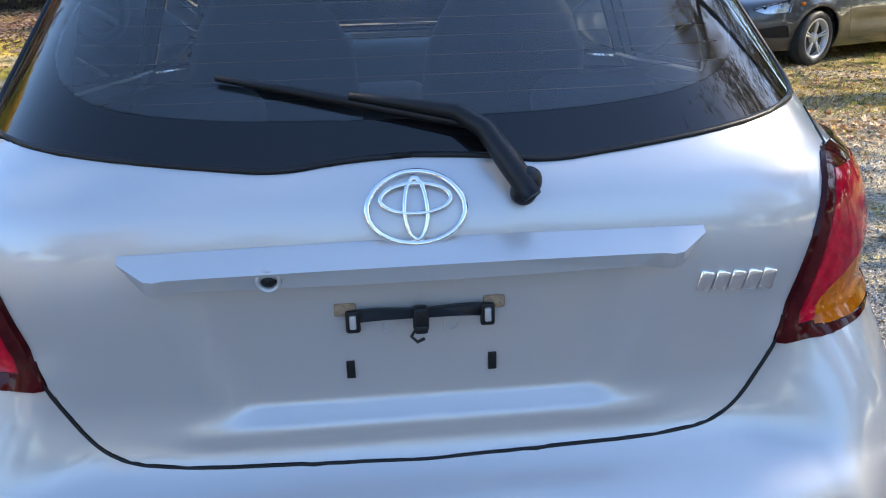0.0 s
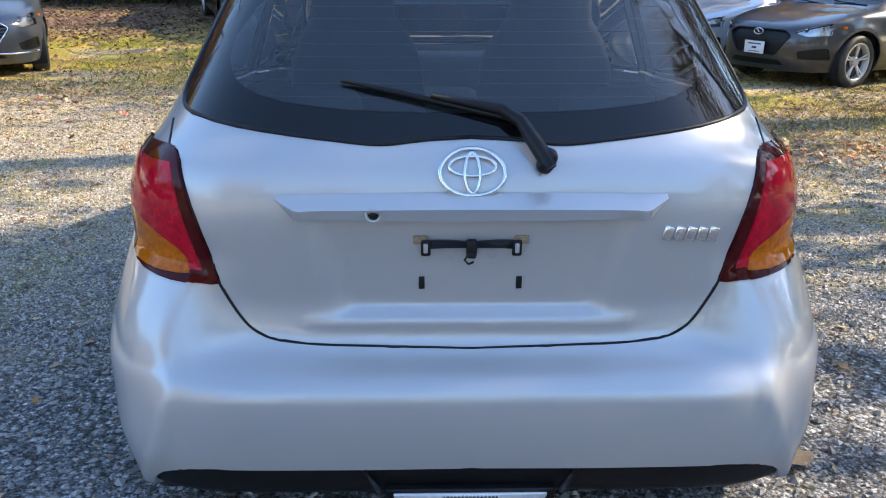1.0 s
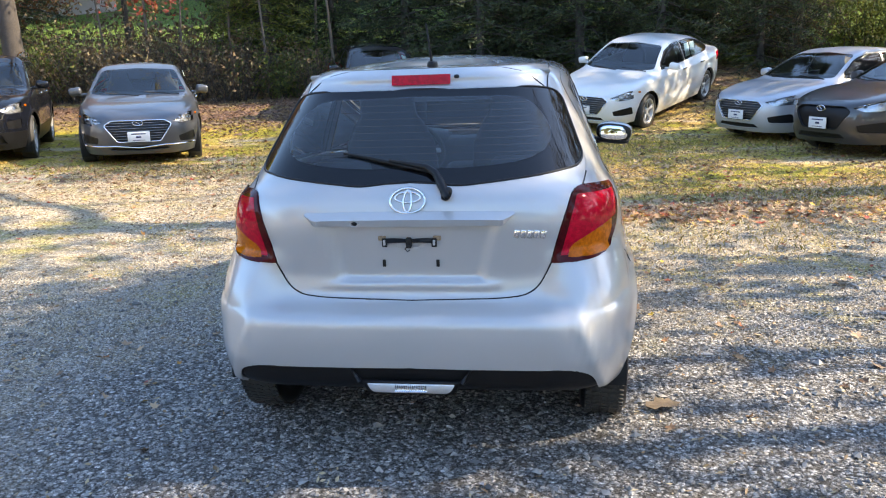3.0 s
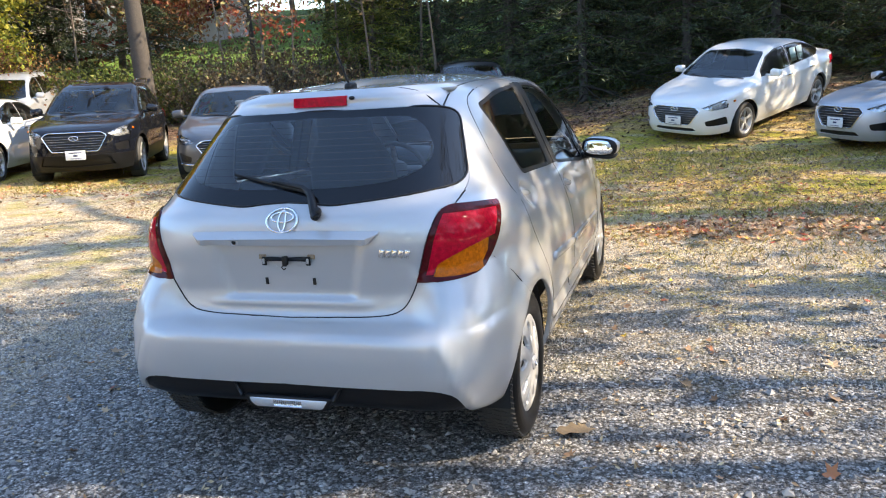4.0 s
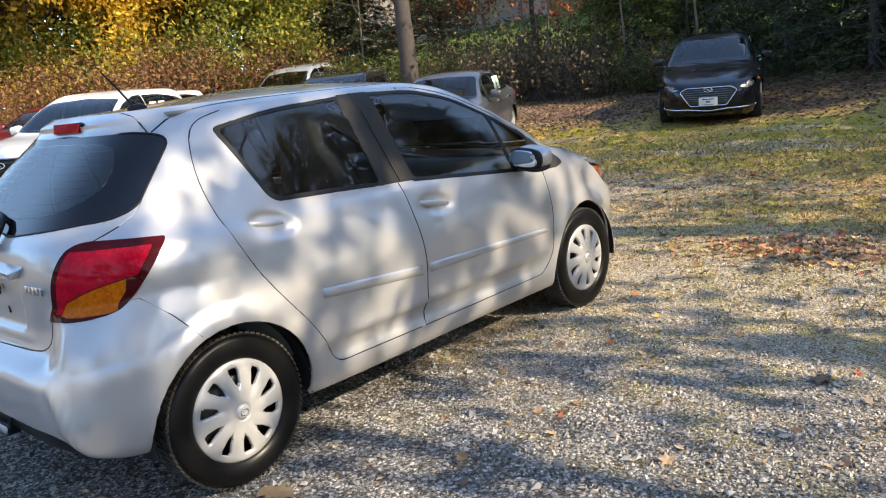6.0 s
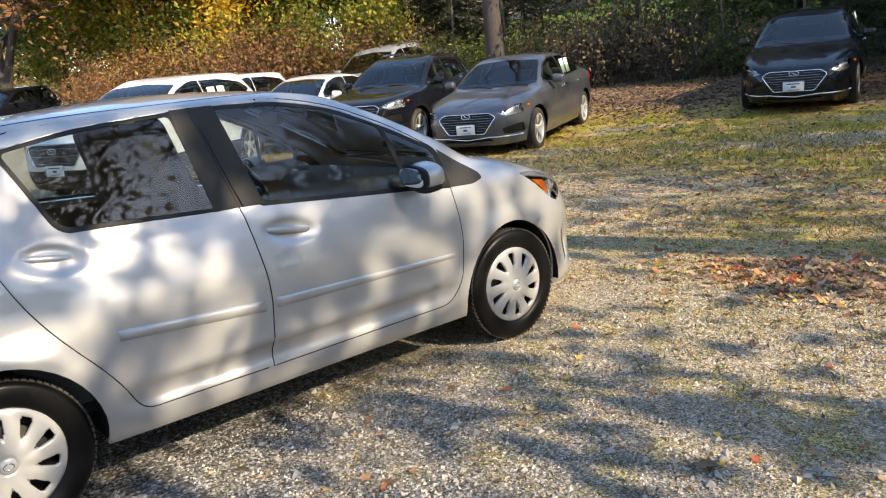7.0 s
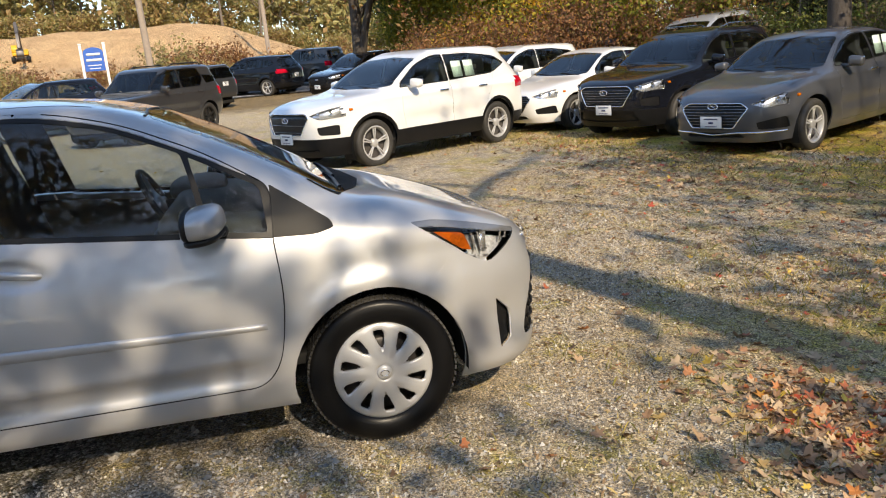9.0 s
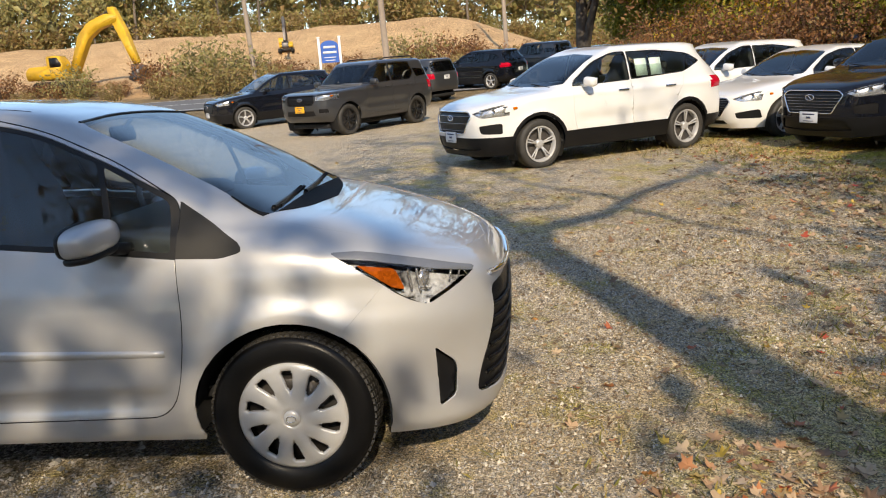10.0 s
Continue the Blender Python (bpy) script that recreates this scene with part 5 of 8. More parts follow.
    for x0, x1 in ((-0.50, 0.08), (0.02, 0.52)):
        w = bmesh.new()
        def on_glass(x, z, o):
            return (x, on_skin(tree, abs(x), z, 1) + o, z)
        tube(w, [on_glass(x1, 1.022, 0.012), on_glass((x0 + x1) / 2, 1.032, 0.018), on_glass(x0, 1.040, 0.012)], [0.010, 0.0075, 0.005], 8)
        tube(w, [on_glass(x0 - 0.03, 1.034, 0.007), on_glass((x0 + x1) / 2, 1.027, 0.009), on_glass(x1 - 0.06, 1.019, 0.007)], 0.006, 6)
        part("front_wiper", w, SATIN_BLACK, car)
    # front grille bars and badge
    for k in range(7):
        z = 0.30 + 0.05 * k
        w = bmesh.new()
        half = 0.57 - 0.06 * k / 7
        tube(w, [(x, on_skin(tree, abs(x), z, 1) - 0.012, z) for x in np.linspace(-half, half, 19)], 0.007, 6)
        part("grille_bar", w, SATIN_BLACK, fb)
    w = bmesh.new()
    tube(w, [(x, on_skin(tree, abs(x), 0.715 - 0.03 * (1 - abs(x) / 0.47), 1) + 0.004, 0.715 - 0.03 * (1 - abs(x) / 0.47)) for x in np.linspace(-0.47, 0.47, 25)], 0.012, 8)
    part("grille_trim", w, CHROME, fb)
    b = bmesh.new()
    box(b, (1.10, 3.4, 0.10), (0, 1.3, 0.28), 0.03)
    box(b, (1.36, 0.06, 0.10), (0, -0.40, 0.31), 0.01)
    part("underbody", b, DARK, car)
    bm.free()
    ref.free()
    return car


hatchback()

# ---------------------------------------------------------------- the other parked cars
SEDAN = [
    (-1.00, 0.27, 0.860, 0.210, 3.64, 0.20, 5.5, 4.6), (-1.07, 0.38, 0.905, 0.330, 3.72, 0.32, 5.2, 4.2), (-1.095, 0.55, 0.928, 0.500, 3.745, 0.48, 5.2, 4.0),
    (-1.09, 0.70, 0.925, 0.650, 3.73, 0.62, 5.2, 4.0), (-1.08, 0.85, 0.908, 0.780, 3.65, 0.73, 5.5, 4.4), (-1.06, 0.97, 0.888, 0.870, 3.44, 0.81, 6.0, 5.4),
    (-0.98, 1.03, 0.862, 0.935, 3.05, 0.90, 6.0, 6.0), (-0.84, 1.06, 0.835, 0.980, 2.52, 0.975, 6.0, 7.0), (-0.62, 1.13, 0.785, 1.090, 2.28, 1.07, 4.6, 9.0),
    (-0.30, 1.26, 0.715, 1.250, 1.93, 1.24, 4.4, 9.0), (0.02, 1.36, 0.645, 1.370, 1.66, 1.355, 4.2, 8.0), (0.24, 1.41, 0.580, 1.420, 1.50, 1.405, 4.2, 7.0),
    (0.42, 1.435, 0.520, 1.440, 1.40, 1.43, 4.2, 6.0)]
SUV = [
    (-0.90, 0.34, 0.860, 0.260, 3.53, 0.23, 5.5, 4.6), (-0.96, 0.46, 0.900, 0.400, 3.60, 0.37, 5.4, 4.3), (-0.985, 0.62, 0.920, 0.580, 3.64, 0.55, 5.2, 4.1),
    (-0.98, 0.78, 0.918, 0.750, 3.64, 0.72, 5.2, 4.1), (-0.97, 0.90, 0.905, 0.870, 3.59, 0.86, 5.4, 4.5), (-0.95, 1.00, 0.890, 0.960, 3.38, 0.955, 6.0, 5.4),
    (-0.92, 1.07, 0.870, 1.030, 2.95, 1.035, 6.0, 6.0), (-0.88, 1.13, 0.845, 1.090, 2.40, 1.10, 5.6, 7.0), (-0.80, 1.25, 0.800, 1.220, 2.13, 1.23, 5.5, 9.0),
    (-0.68, 1.41, 0.730, 1.420, 1.76, 1.43, 5.0, 9.0), (-0.60, 1.53, 0.665, 1.545, 1.49, 1.535, 5.0, 8.0), (-0.62, 1.58, 0.610, 1.595, 1.36, 1.585, 4.8, 7.0),
    (-0.50, 1.62, 0.550, 1.625, 1.25, 1.61, 4.5, 6.0)]
BOXY = [
    (-0.86, 0.46, 0.850, 0.36, 3.40, 0.38, 8.0, 6.0), (-0.90, 0.60, 0.900, 0.52, 3.52, 0.52, 8.0, 6.0), (-0.91, 0.78, 0.925, 0.72, 3.55, 0.70, 8.0, 6.0),
    (-0.91, 0.92, 0.925, 0.90, 3.54, 0.88, 8.0, 6.0), (-0.90, 1.04, 0.915, 1.02, 3.48, 1.03, 8.0, 7.0), (-0.89, 1.11, 0.905, 1.09, 3.20, 1.10, 8.0, 8.0),
    (-0.88, 1.16, 0.890, 1.15, 2.60, 1.14, 8.0, 8.0), (-0.86, 1.20, 0.870, 1.20, 2.12, 1.18, 8.0, 7.0), (-0.82, 1.34, 0.830, 1.34, 1.92, 1.34, 7.5, 6.5),
    (-0.76, 1.54, 0.775, 1.55, 1.66, 1.54, 7.0, 6.0), (-0.72, 1.68, 0.730, 1.69, 1.48, 1.68, 7.0, 6.0), (-0.70, 1.73, 0.680, 1.74, 1.38, 1.73, 6.5, 5.5),
    (-0.60, 1.76, 0.620, 1.765, 1.25, 1.76, 6.0, 5.0)]

KINDS = {
    "sedan": dict(rings=SEDAN, mid=1.2, roof=(0.95, 1.475, 0.12), wb=2.805, front=3.76, tyre=0.330, tread=0.215,
                  screen=[(0, 0.995, 0), (0.50, 1.00, 0.1), (0.73, 1.025, 0.04), (0.57, 1.365, 0.06), (0, 1.395, 0)],
                  back=[(0, 1.085, 0), (0.66, 1.10, 0.05), (0.52, 1.35, 0.06), (0, 1.385, 0)], back_y=0.5,
                  fg=[(1.09, 1.378, 0.02), (1.40, 1.372, 0.1), (1.72, 1.295, 0.1), (2.10, 1.095, 0.05), (2.14, 1.005, 0.02), (1.10, 1.025, 0.02)],
                  rg=[(1.02, 1.378, 0.02), (0.62, 1.372, 0.1), (0.15, 1.30, 0.1), (-0.34, 1.145, 0.04), (-0.05, 1.068, 0.05), (1.04, 1.028, 0.02)],
                  fd=[(2.12, 0.30, 0.06), (2.21, 0.62, 0.1), (2.19, 1.0, 0.04), (2.13, 1.10, 0.05), (1.74, 1.32, 0.1), (1.40, 1.405, 0.1), (1.03, 1.410, 0), (1.075, 1.0, 0.03), (1.10, 0.62, 0.1), (1.07, 0.30, 0)],
                  rd=[(1.10, 0.30, 0), (1.13, 0.62, 0.1), (1.10, 1.0, 0.03), (1.06, 1.410, 0), (0.58, 1.405, 0.1), (0.17, 1.335, 0.1), (-0.13, 1.20, 0.05), (-0.05, 0.98, 0.1), (0.22, 0.70, 0.1), (0.43, 0.45, 0.08), (0.45, 0.30, 0.04)],
                  lamp=[(0.49, 0.685, 0.01), (0.64, 0.635, 0.03), (0.80, 0.650, 0.03), (0.95, 0.72, 0), (0.95, 0.86, 0), (0.76, 0.800, 0.05)],
                  tail=[(0.42, 0.83, 0.02), (0.95, 0.80, 0), (0.95, 0.97, 0), (0.60, 0.96, 0.05)],
                  grille=[(0, 0.70, 0), (0.38, 0.70, 0.04), (0.475, 0.635, 0.03), (0.30, 0.395, 0.03), (0, 0.39, 0)],
                  intake=[(0, 0.335, 0), (0.36, 0.335, 0.02), (0.42, 0.27, 0.02), (0, 0.255, 0)],
                  fog=[(0.56, 0.455, 0.02), (0.79, 0.51, 0.03), (0.80, 0.36, 0.02), (0.58, 0.365, 0.03)], plate=0.47, emblem=0.665, bars=(0.44, 0.665), belt=1.02, clad=0.0),
    "suv": dict(rings=SUV, mid=1.2, roof=(0.45, 1.66, 0.05), wb=2.70, front=3.65, tyre=0.352, tread=0.22,
                screen=[(0, 1.115, 0), (0.50, 1.12, 0.1), (0.75, 1.145, 0.04), (0.61, 1.515, 0.06), (0, 1.55, 0)],
                back=[(0, 1.16, 0), (0.70, 1.17, 0.06), (0.58, 1.49, 0.08), (0, 1.52, 0)], back_y=-0.3,
                fg=[(1.07, 1.535, 0.02), (1.30, 1.53, 0.1), (1.66, 1.42, 0.1), (2.04, 1.19, 0.05), (2.08, 1.115, 0.02), (1.09, 1.14, 0.02)],
                rg=[(1.00, 1.535, 0.02), (0.50, 1.525, 0.05), (-0.15, 1.46, 0.08), (-0.40, 1.335, 0.05), (0.0, 1.20, 0.08), (1.02, 1.143, 0.02)],
                fd=[(2.05, 0.36, 0.06), (2.14, 0.70, 0.1), (2.12, 1.11, 0.04), (2.06, 1.20, 0.05), (1.67, 1.45, 0.1), (1.32, 1.565, 0.1), (1.01, 1.57, 0), (1.055, 1.11, 0.03), (1.08, 0.7, 0.1), (1.05, 0.36, 0)],
                rd=[(1.08, 0.36, 0), (1.11, 0.70, 0.1), (1.085, 1.11, 0.03), (1.04, 1.57, 0), (0.45, 1.56, 0.05), (0.05, 1.515, 0.1), (-0.02, 1.16, 0.1), (0.20, 0.82, 0.1), (0.44, 0.55, 0.08), (0.44, 0.36, 0.04)],
                lamp=[(0.50, 0.835, 0.01), (0.64, 0.765, 0.03), (0.82, 0.79, 0.03), (0.95, 0.87, 0), (0.95, 0.985, 0), (0.72, 0.925, 0.05)],
                tail=[(0.52, 0.93, 0.02), (0.95, 0.90, 0), (0.95, 1.10, 0), (0.62, 1.08, 0.05)],
                grille=[(0, 0.86, 0), (0.42, 0.86, 0.04), (0.50, 0.80, 0.03), (0.36, 0.56, 0.03), (0, 0.54, 0)],
                intake=[(0, 0.47, 0), (0.52, 0.47, 0.02), (0.58, 0.33, 0.02), (0, 0.30, 0)],
                fog=[(0.60, 0.66, 0.02), (0.78, 0.69, 0.03), (0.78, 0.54, 0.02), (0.62, 0.55, 0.03)], plate=0.50, emblem=0.77, bars=(0.60, 0.80), belt=1.13, clad=0.50),
    "boxy": dict(rings=BOXY, mid=1.2, roof=(0.4, 1.79, 0.03), wb=2.76, front=3.55, tyre=0.385, tread=0.25,
                 screen=[(0, 1.21, 0), (0.60, 1.215, 0.1), (0.79, 1.235, 0.04), (0.69, 1.655, 0.05), (0, 1.68, 0)],
                 back=[(0, 1.23, 0), (0.74, 1.24, 0.06), (0.66, 1.63, 0.06), (0, 1.66, 0)], back_y=-0.4,
                 fg=[(1.03, 1.675, 0.03), (1.36, 1.672, 0.06), (1.60, 1.56, 0.06), (1.98, 1.275, 0.04), (1.98, 1.215, 0.03), (1.05, 1.225, 0.02)],
                 rg=[(0.96, 1.675, 0.03), (0.13, 1.67, 0.05), (0.02, 1.40, 0.05), (0.22, 1.235, 0.05), (0.97, 1.228, 0.02)],
                 fd=[(2.04, 0.46, 0.06), (2.08, 0.80, 0.1), (2.06, 1.20, 0.04), (1.98, 1.30, 0.05), (1.62, 1.60, 0.06), (1.38, 1.71, 0.06), (0.98, 1.715, 0), (1.02, 1.2, 0.03), (1.04, 0.8, 0.1), (1.02, 0.46, 0)],
                 rd=[(1.05, 0.46, 0), (1.07, 0.80, 0.1), (1.05, 1.2, 0.03), (1.01, 1.715, 0), (0.10, 1.705, 0.05), (-0.04, 1.38, 0.06), (0.02, 1.10, 0.1), (0.36, 0.85, 0.08), (0.44, 0.60, 0.06), (0.44, 0.46, 0.04)],
                 lamp=[(0.52, 0.90, 0.02), (0.95, 0.90, 0), (0.95, 1.06, 0), (0.52, 1.05, 0.03)],
                 tail=[(0.68, 0.95, 0.02), (0.95, 0.95, 0), (0.95, 1.17, 0), (0.68, 1.16, 0.03)],
                 grille=[(0, 1.03, 0), (0.44, 1.03, 0.03), (0.46, 0.86, 0.03), (0.38, 0.80, 0.03), (0, 0.80, 0)],
                 intake=[(0, 0.66, 0), (0.44, 0.66, 0.02), (0.48, 0.54, 0.02), (0, 0.52, 0)],
                 fog=[(0.58, 0.70, 0.02), (0.78, 0.70, 0.02), (0.78, 0.60, 0.02), (0.58, 0.60, 0.02)], plate=0.70, emblem=0.93, bars=(0.84, 1.0), belt=1.22, clad=0.0)}


def road_wheel(parent, at, s, r, tread, spokes, paint, twin=True):
    """A tyre with an alloy rim of the given number of spokes."""
    hub = new("wheel")
    hub.parent = parent
    hub.matrix_basis = pose(*at, 0, 0, 0 if s > 0 else 180)
    w, rim = tread / 2, r * 0.715
    bm = bmesh.new()
    lathe(bm, [(rim - 0.01, -w * 0.8), (r - 0.05, -w), (r - 0.012, -w * 0.9), (r, -w * 0.6), (r, w * 0.6), (r - 0.012, w * 0.9), (r - 0.05, w), (rim + 0.006, w * 0.93), (rim - 0.004, w * 0.8), (rim - 0.02, w * 0.3), (rim - 0.02, -w * 0.8)], 36)
    part("tyre", bm, RUBBER, hub)
    bm = bmesh.new()
    lathe(bm, [(rim + 0.004, w * 0.90), (rim - 0.010, w * 0.93), (rim - 0.022, w * 0.86), (rim - 0.03, w * 0.2)], 36)
    lathe(bm, [(0.0005, w * 0.74), (0.035, w * 0.74), (0.065, w * 0.66), (0.07, w * 0.3)], 20)
    for k in range(spokes):
        for off in ((-0.10, 0.10) if twin else (0.0,)):
            a = k * math.tau / spokes
            b = bmesh.new()
            box(b, (0.022, 0.020 if twin else 0.045, rim - 0.06), (w * 0.66, 0, (rim + 0.05) / 2), 0.004, (0, 5, 0), 1)
            bmesh.ops.transform(b, matrix=Matrix.Rotation(a + off, 4, "X"), verts=b.verts[:])
            idx = [bm.verts.new(v.co) for v in b.verts]
            b.verts.index_update()
            for fc in b.faces:
                bm.faces.new([idx[v.index] for v in fc.verts])
            b.free()
    part("rim", bm, paint, hub)
    bm = bmesh.new()
    lathe(bm, [(0.02, w * 0.1), (rim - 0.02, w * 0.1)], 24)
    part("brake_disc", bm, STEEL, hub)
    return hub


def strip(bm, tree, pts, side, out, r, closed=True):
    """A raised line on the front or the back of a body, through (x, z) points."""
    line = []
    for x, z in pts:
        y = on_skin(tree, abs(x), z, side)
        if y is not None:
            line.append((x, y + out * side, z))
    if len(line) > 2:
        tube(bm, line, r, 6, closed)


def mirrored(half):
    return half + [(-x, z) for x, z in half[::-1] if x > 1e-6]


def clutter_plate(parent, x, y, z, face, tint):
    """A dealer's plate: a pale board with plain bars of print."""
    bm = bmesh.new()
    box(bm, (0.31, 0.012, 0.155), (x, y, z), 0.004)
    pl = part("number_plate", bm, tint, parent, "pale front plate with dark print")
    for dx, dz, ww, hh in ((0, 0.042, 0.20, 0.016), (0, -0.004, 0.07, 0.026), (0, -0.052, 0.17, 0.008)):
        bm = bmesh.new()
        box(bm, (ww, 0.003, hh), (x + dx, y + face * 0.008, z + dz))
        part("print_bar", bm, INK, pl)
    bm = bmesh.new()
    tube(bm, [(x + a, y + face * 0.004, z + b) for a, b in ((-0.158, -0.08), (0.158, -0.08), (0.158, 0.08), (-0.158, 0.08))], 0.005, 6, True)
    part("plate_frame", bm, SATIN_BLACK, pl)


def parked_car(name, kind, paint, label, front, heading, scale=(1, 1, 1), spokes=10, rim_paint=None, trim=None, rails=False, twin=True, paper=False, lip=False, plate_mat=None, group="cars parked round the lot", spare=False, grille_bars=7):
    """A whole car: its front end stands at front, and it looks along heading."""
    k = KINDS[kind]
    rim_paint, trim, plate_mat = rim_paint or HUBCAP, trim or CHROME, plate_mat or PLATE_WHITE
    sx, sy, sz = scale
    f = Vector((heading[0], heading[1], 0)).normalized()
    base = Vector((front[0], front[1], 0)) - f * k["front"] * sy
    nose = base + f * k["wb"] * sy
    z0, z1 = ground_z(base.x, base.y), ground_z(nose.x, nose.y)
    left = Vector((-f.y, f.x, 0))
    mid = (base + nose) / 2
    lean = math.degrees(math.atan2(ground_z(*(mid - left * 0.8).xy) - ground_z(*(mid + left * 0.8).xy), 1.6))
    at = pose(base.x, base.y, z0 - 0.012, 0, 0, math.degrees(math.atan2(f.y, f.x)) - 90) @ pose(0, 0, 0, math.degrees(math.atan2(z1 - z0, k["wb"] * sy)), -lean, 0)
    car = thing(name, label, "car", at, group)
    rings = [(a * sy, b * sz, c * sx, d * sz, e * sy, g * sz, h, i) for a, b, c, d, e, g, h, i in k["rings"]]
    sc = lambda pts: fillet([(u * sy, v * sz, r) for u, v, r in pts], 3)
    ec = lambda pts: fillet([(u * sx, v * sz, r) for u, v, r in pts], 3)
    hubs, rad = (0.0, k["wb"] * sy), k["tyre"] * sz

    def shape(g):
        g = g.copy()
        x, y, z = g[..., 0], g[..., 1], g[..., 2]
        side = step(x, 0.6 * sx, 0.75 * sx)
        for h in hubs:
            r = np.hypot(y - h, z - rad)
            x += side * 0.016 * bell(r, rad + 0.08, 0.05) * step(z, 0.25, 0.5)
        doors = step(y, 0.4, 0.6) * (1 - step(y, k["wb"] * sy - 0.75, k["wb"] * sy - 0.5))
        x -= side * doors * 0.02 * bell(z, (k["belt"] - 0.5) * sz, 0.08)
        x += side * 0.010 * bell(z, (k["belt"] - 0.14) * sz, 0.035)
        return np.stack([x, y, z], -1)

    bm = shell(rings, k["mid"] * sy, (k["roof"][0] * sy, k["roof"][1] * sz, k["roof"][2]), 4, 40, 44, 6, shape)
    sv = lambda c, n: c.x > 0.35 and n.x > 0.1
    carve(bm, ec(k["screen"]), "end", lambda c, n: c.y > 1.25 * sy and n.y > 0.05 and n.z > 0.1, P_SCREEN)
    carve(bm, ec(k["back"]), "end", lambda c, n: c.y < k["back_y"] * sy and n.y < -0.02, P_BACKLIGHT)
    carve(bm, sc(k["rd"]), "side", sv, P_RDOOR)
    carve(bm, sc(k["fd"]), "side", sv, P_FDOOR)
    grow = lambda pts, d: [(u + d * (u - cu) / max(0.2, math.hypot(u - cu, v - cv)), v + d * (v - cv) / max(0.2, math.hypot(u - cu, v - cv))) for cu, cv in [(sum(p[0] for p in pts) / len(pts), sum(p[1] for p in pts) / len(pts))] for u, v in pts]
    fg, rg = sc(k["fg"]), sc(k["rg"])
    carve(bm, grow(fg, 0.022), "side", sv, P_PILLAR, (P_FDOOR, P_RDOOR))
    carve(bm, grow(rg, 0.022), "side", sv, P_PILLAR, (P_FDOOR, P_RDOOR, P_BODY))
    carve(bm, fg, "side", sv, P_FGLASS)
    carve(bm, rg, "side", sv, P_RGLASS)
    if kind != "sedan":
        carve(bm, fillet([(0.0 * sy, 1.50 * sz, 0.03), (-0.62 * sy, 1.46 * sz, 0.05), (-0.60 * sy, 1.30 * sz, 0.05), (-0.1 * sy, 1.27 * sz, 0.04)], 3) if kind == "boxy" else [(0, 0), (0.001, 0), (0, 0.001)], "side", sv, P_QGLASS)
    carve(bm, ec(k["lamp"]), "end", lambda c, n: c.y > (k["front"] - 0.47) * sy, P_HEAD)
    carve(bm, ec(k["tail"]), "end", lambda c, n: c.y < -0.55 * sy, P_TAIL)
    carve(bm, ec(k["grille"]), "end", lambda c, n: c.y > 3.0 * sy, P_GRILLE)
    carve(bm, ec(k["intake"]), "end", lambda c, n: c.y > 3.0 * sy, P_SKIRT)
    carve(bm, ec(k["fog"]), "end", lambda c, n: c.y > 2.8 * sy, P_FOG)
    if k["clad"]:
        carve(bm, [(-2, 0.1), (5, 0.1), (5, k["clad"] * sz), (-2, k["clad"] * sz)], "side", lambda c, n: c.z < 0.7, P_ROOF, (P_BODY, P_FDOOR, P_RDOOR))
    for h in hubs:
        if k["clad"]:
            carve(bm, arc(h, rad, rad + 0.10, -30, 210, 18), "side", sv, P_ROOF, (P_BODY, P_FDOOR, P_RDOOR, P_ROOF))
        carve(bm, arc(h, rad, rad + 0.055, -30, 210, 18) + [(h - rad * 0.9, 0.05), (h + rad * 0.9, 0.05)], "side", sv, P_ARCH)
    bm.verts.index_update()
    tree = BVHTree.FromBMesh(bm)
    body = part("body", lift(bm, P_BODY, "both", 0, 0.02), paint, car)
    part("windscreen", lift(bm, P_SCREEN, "both", 0.001, 0.004), SCREEN, car)
    part("rear_window", lift(bm, P_BACKLIGHT, "both", 0.001, 0.004), GLASS, car)
    part("grille", lift(bm, P_GRILLE, "both", 0, 0.03, -0.02), SATIN_BLACK, car)
    part("air_intake", lift(bm, P_SKIRT, "both", 0, 0.03, -0.015), SATIN_BLACK, car)
    if k["clad"]:
        part("cladding", lift(bm, P_ROOF, "both", 0, 0.01, 0.006), SATIN_BLACK, car)
    for s in (1, -1):
        fd = part("front_door", lift(bm, P_FDOOR, s, 0.0035, 0.02), paint, car)
        rd = part("rear_door", lift(bm, P_RDOOR, s, 0.0035, 0.02), paint, car)
        part("window_frame", lift(bm, P_PILLAR, s, 0, 0.006), SATIN_BLACK, car)
        part("door_glass", lift(bm, P_FGLASS, s, 0, 0.004, -0.004), GLASS, fd)
        part("door_glass", lift(bm, P_RGLASS, s, 0, 0.004, -0.004), GLASS, rd)
        if kind == "boxy":
            part("quarter_glass", lift(bm, P_QGLASS, s, 0, 0.004, -0.002), GLASS, car)
        head = part("headlamp", lift(bm, P_HEAD, s, 0.001, 0.02), CLEAR, car)
        part("lamp_housing", lift(bm, P_HEAD, s, 0.004, 0.0, -0.035), LAMP_HOUSING, head)
        part("tail_lamp", lift(bm, P_TAIL, s, 0.001, 0.01, 0.004), RED, car)
        part("fog_lamp", lift(bm, P_FOG, s, 0.001, 0.02, -0.012), SATIN_BLACK, car)
        zc = sum(p[1] for p in k["lamp"]) / len(k["lamp"]) * sz
        for dx in (0.60, 0.72):
            y = on_skin(tree, dx * sx, zc, 1)
            if y:
                bm2 = bmesh.new()
                lathe(bm2, [(0.0005, 0.0), (0.018, 0.004), (0.03, 0.016), (0.034, 0.03)], 16, "y", (dx * sx * s, y - 0.035, zc))
                part("reflector", bm2, CHROME, head)
        y = on_skin(tree, 0.82 * sx, zc + 0.02, 1)
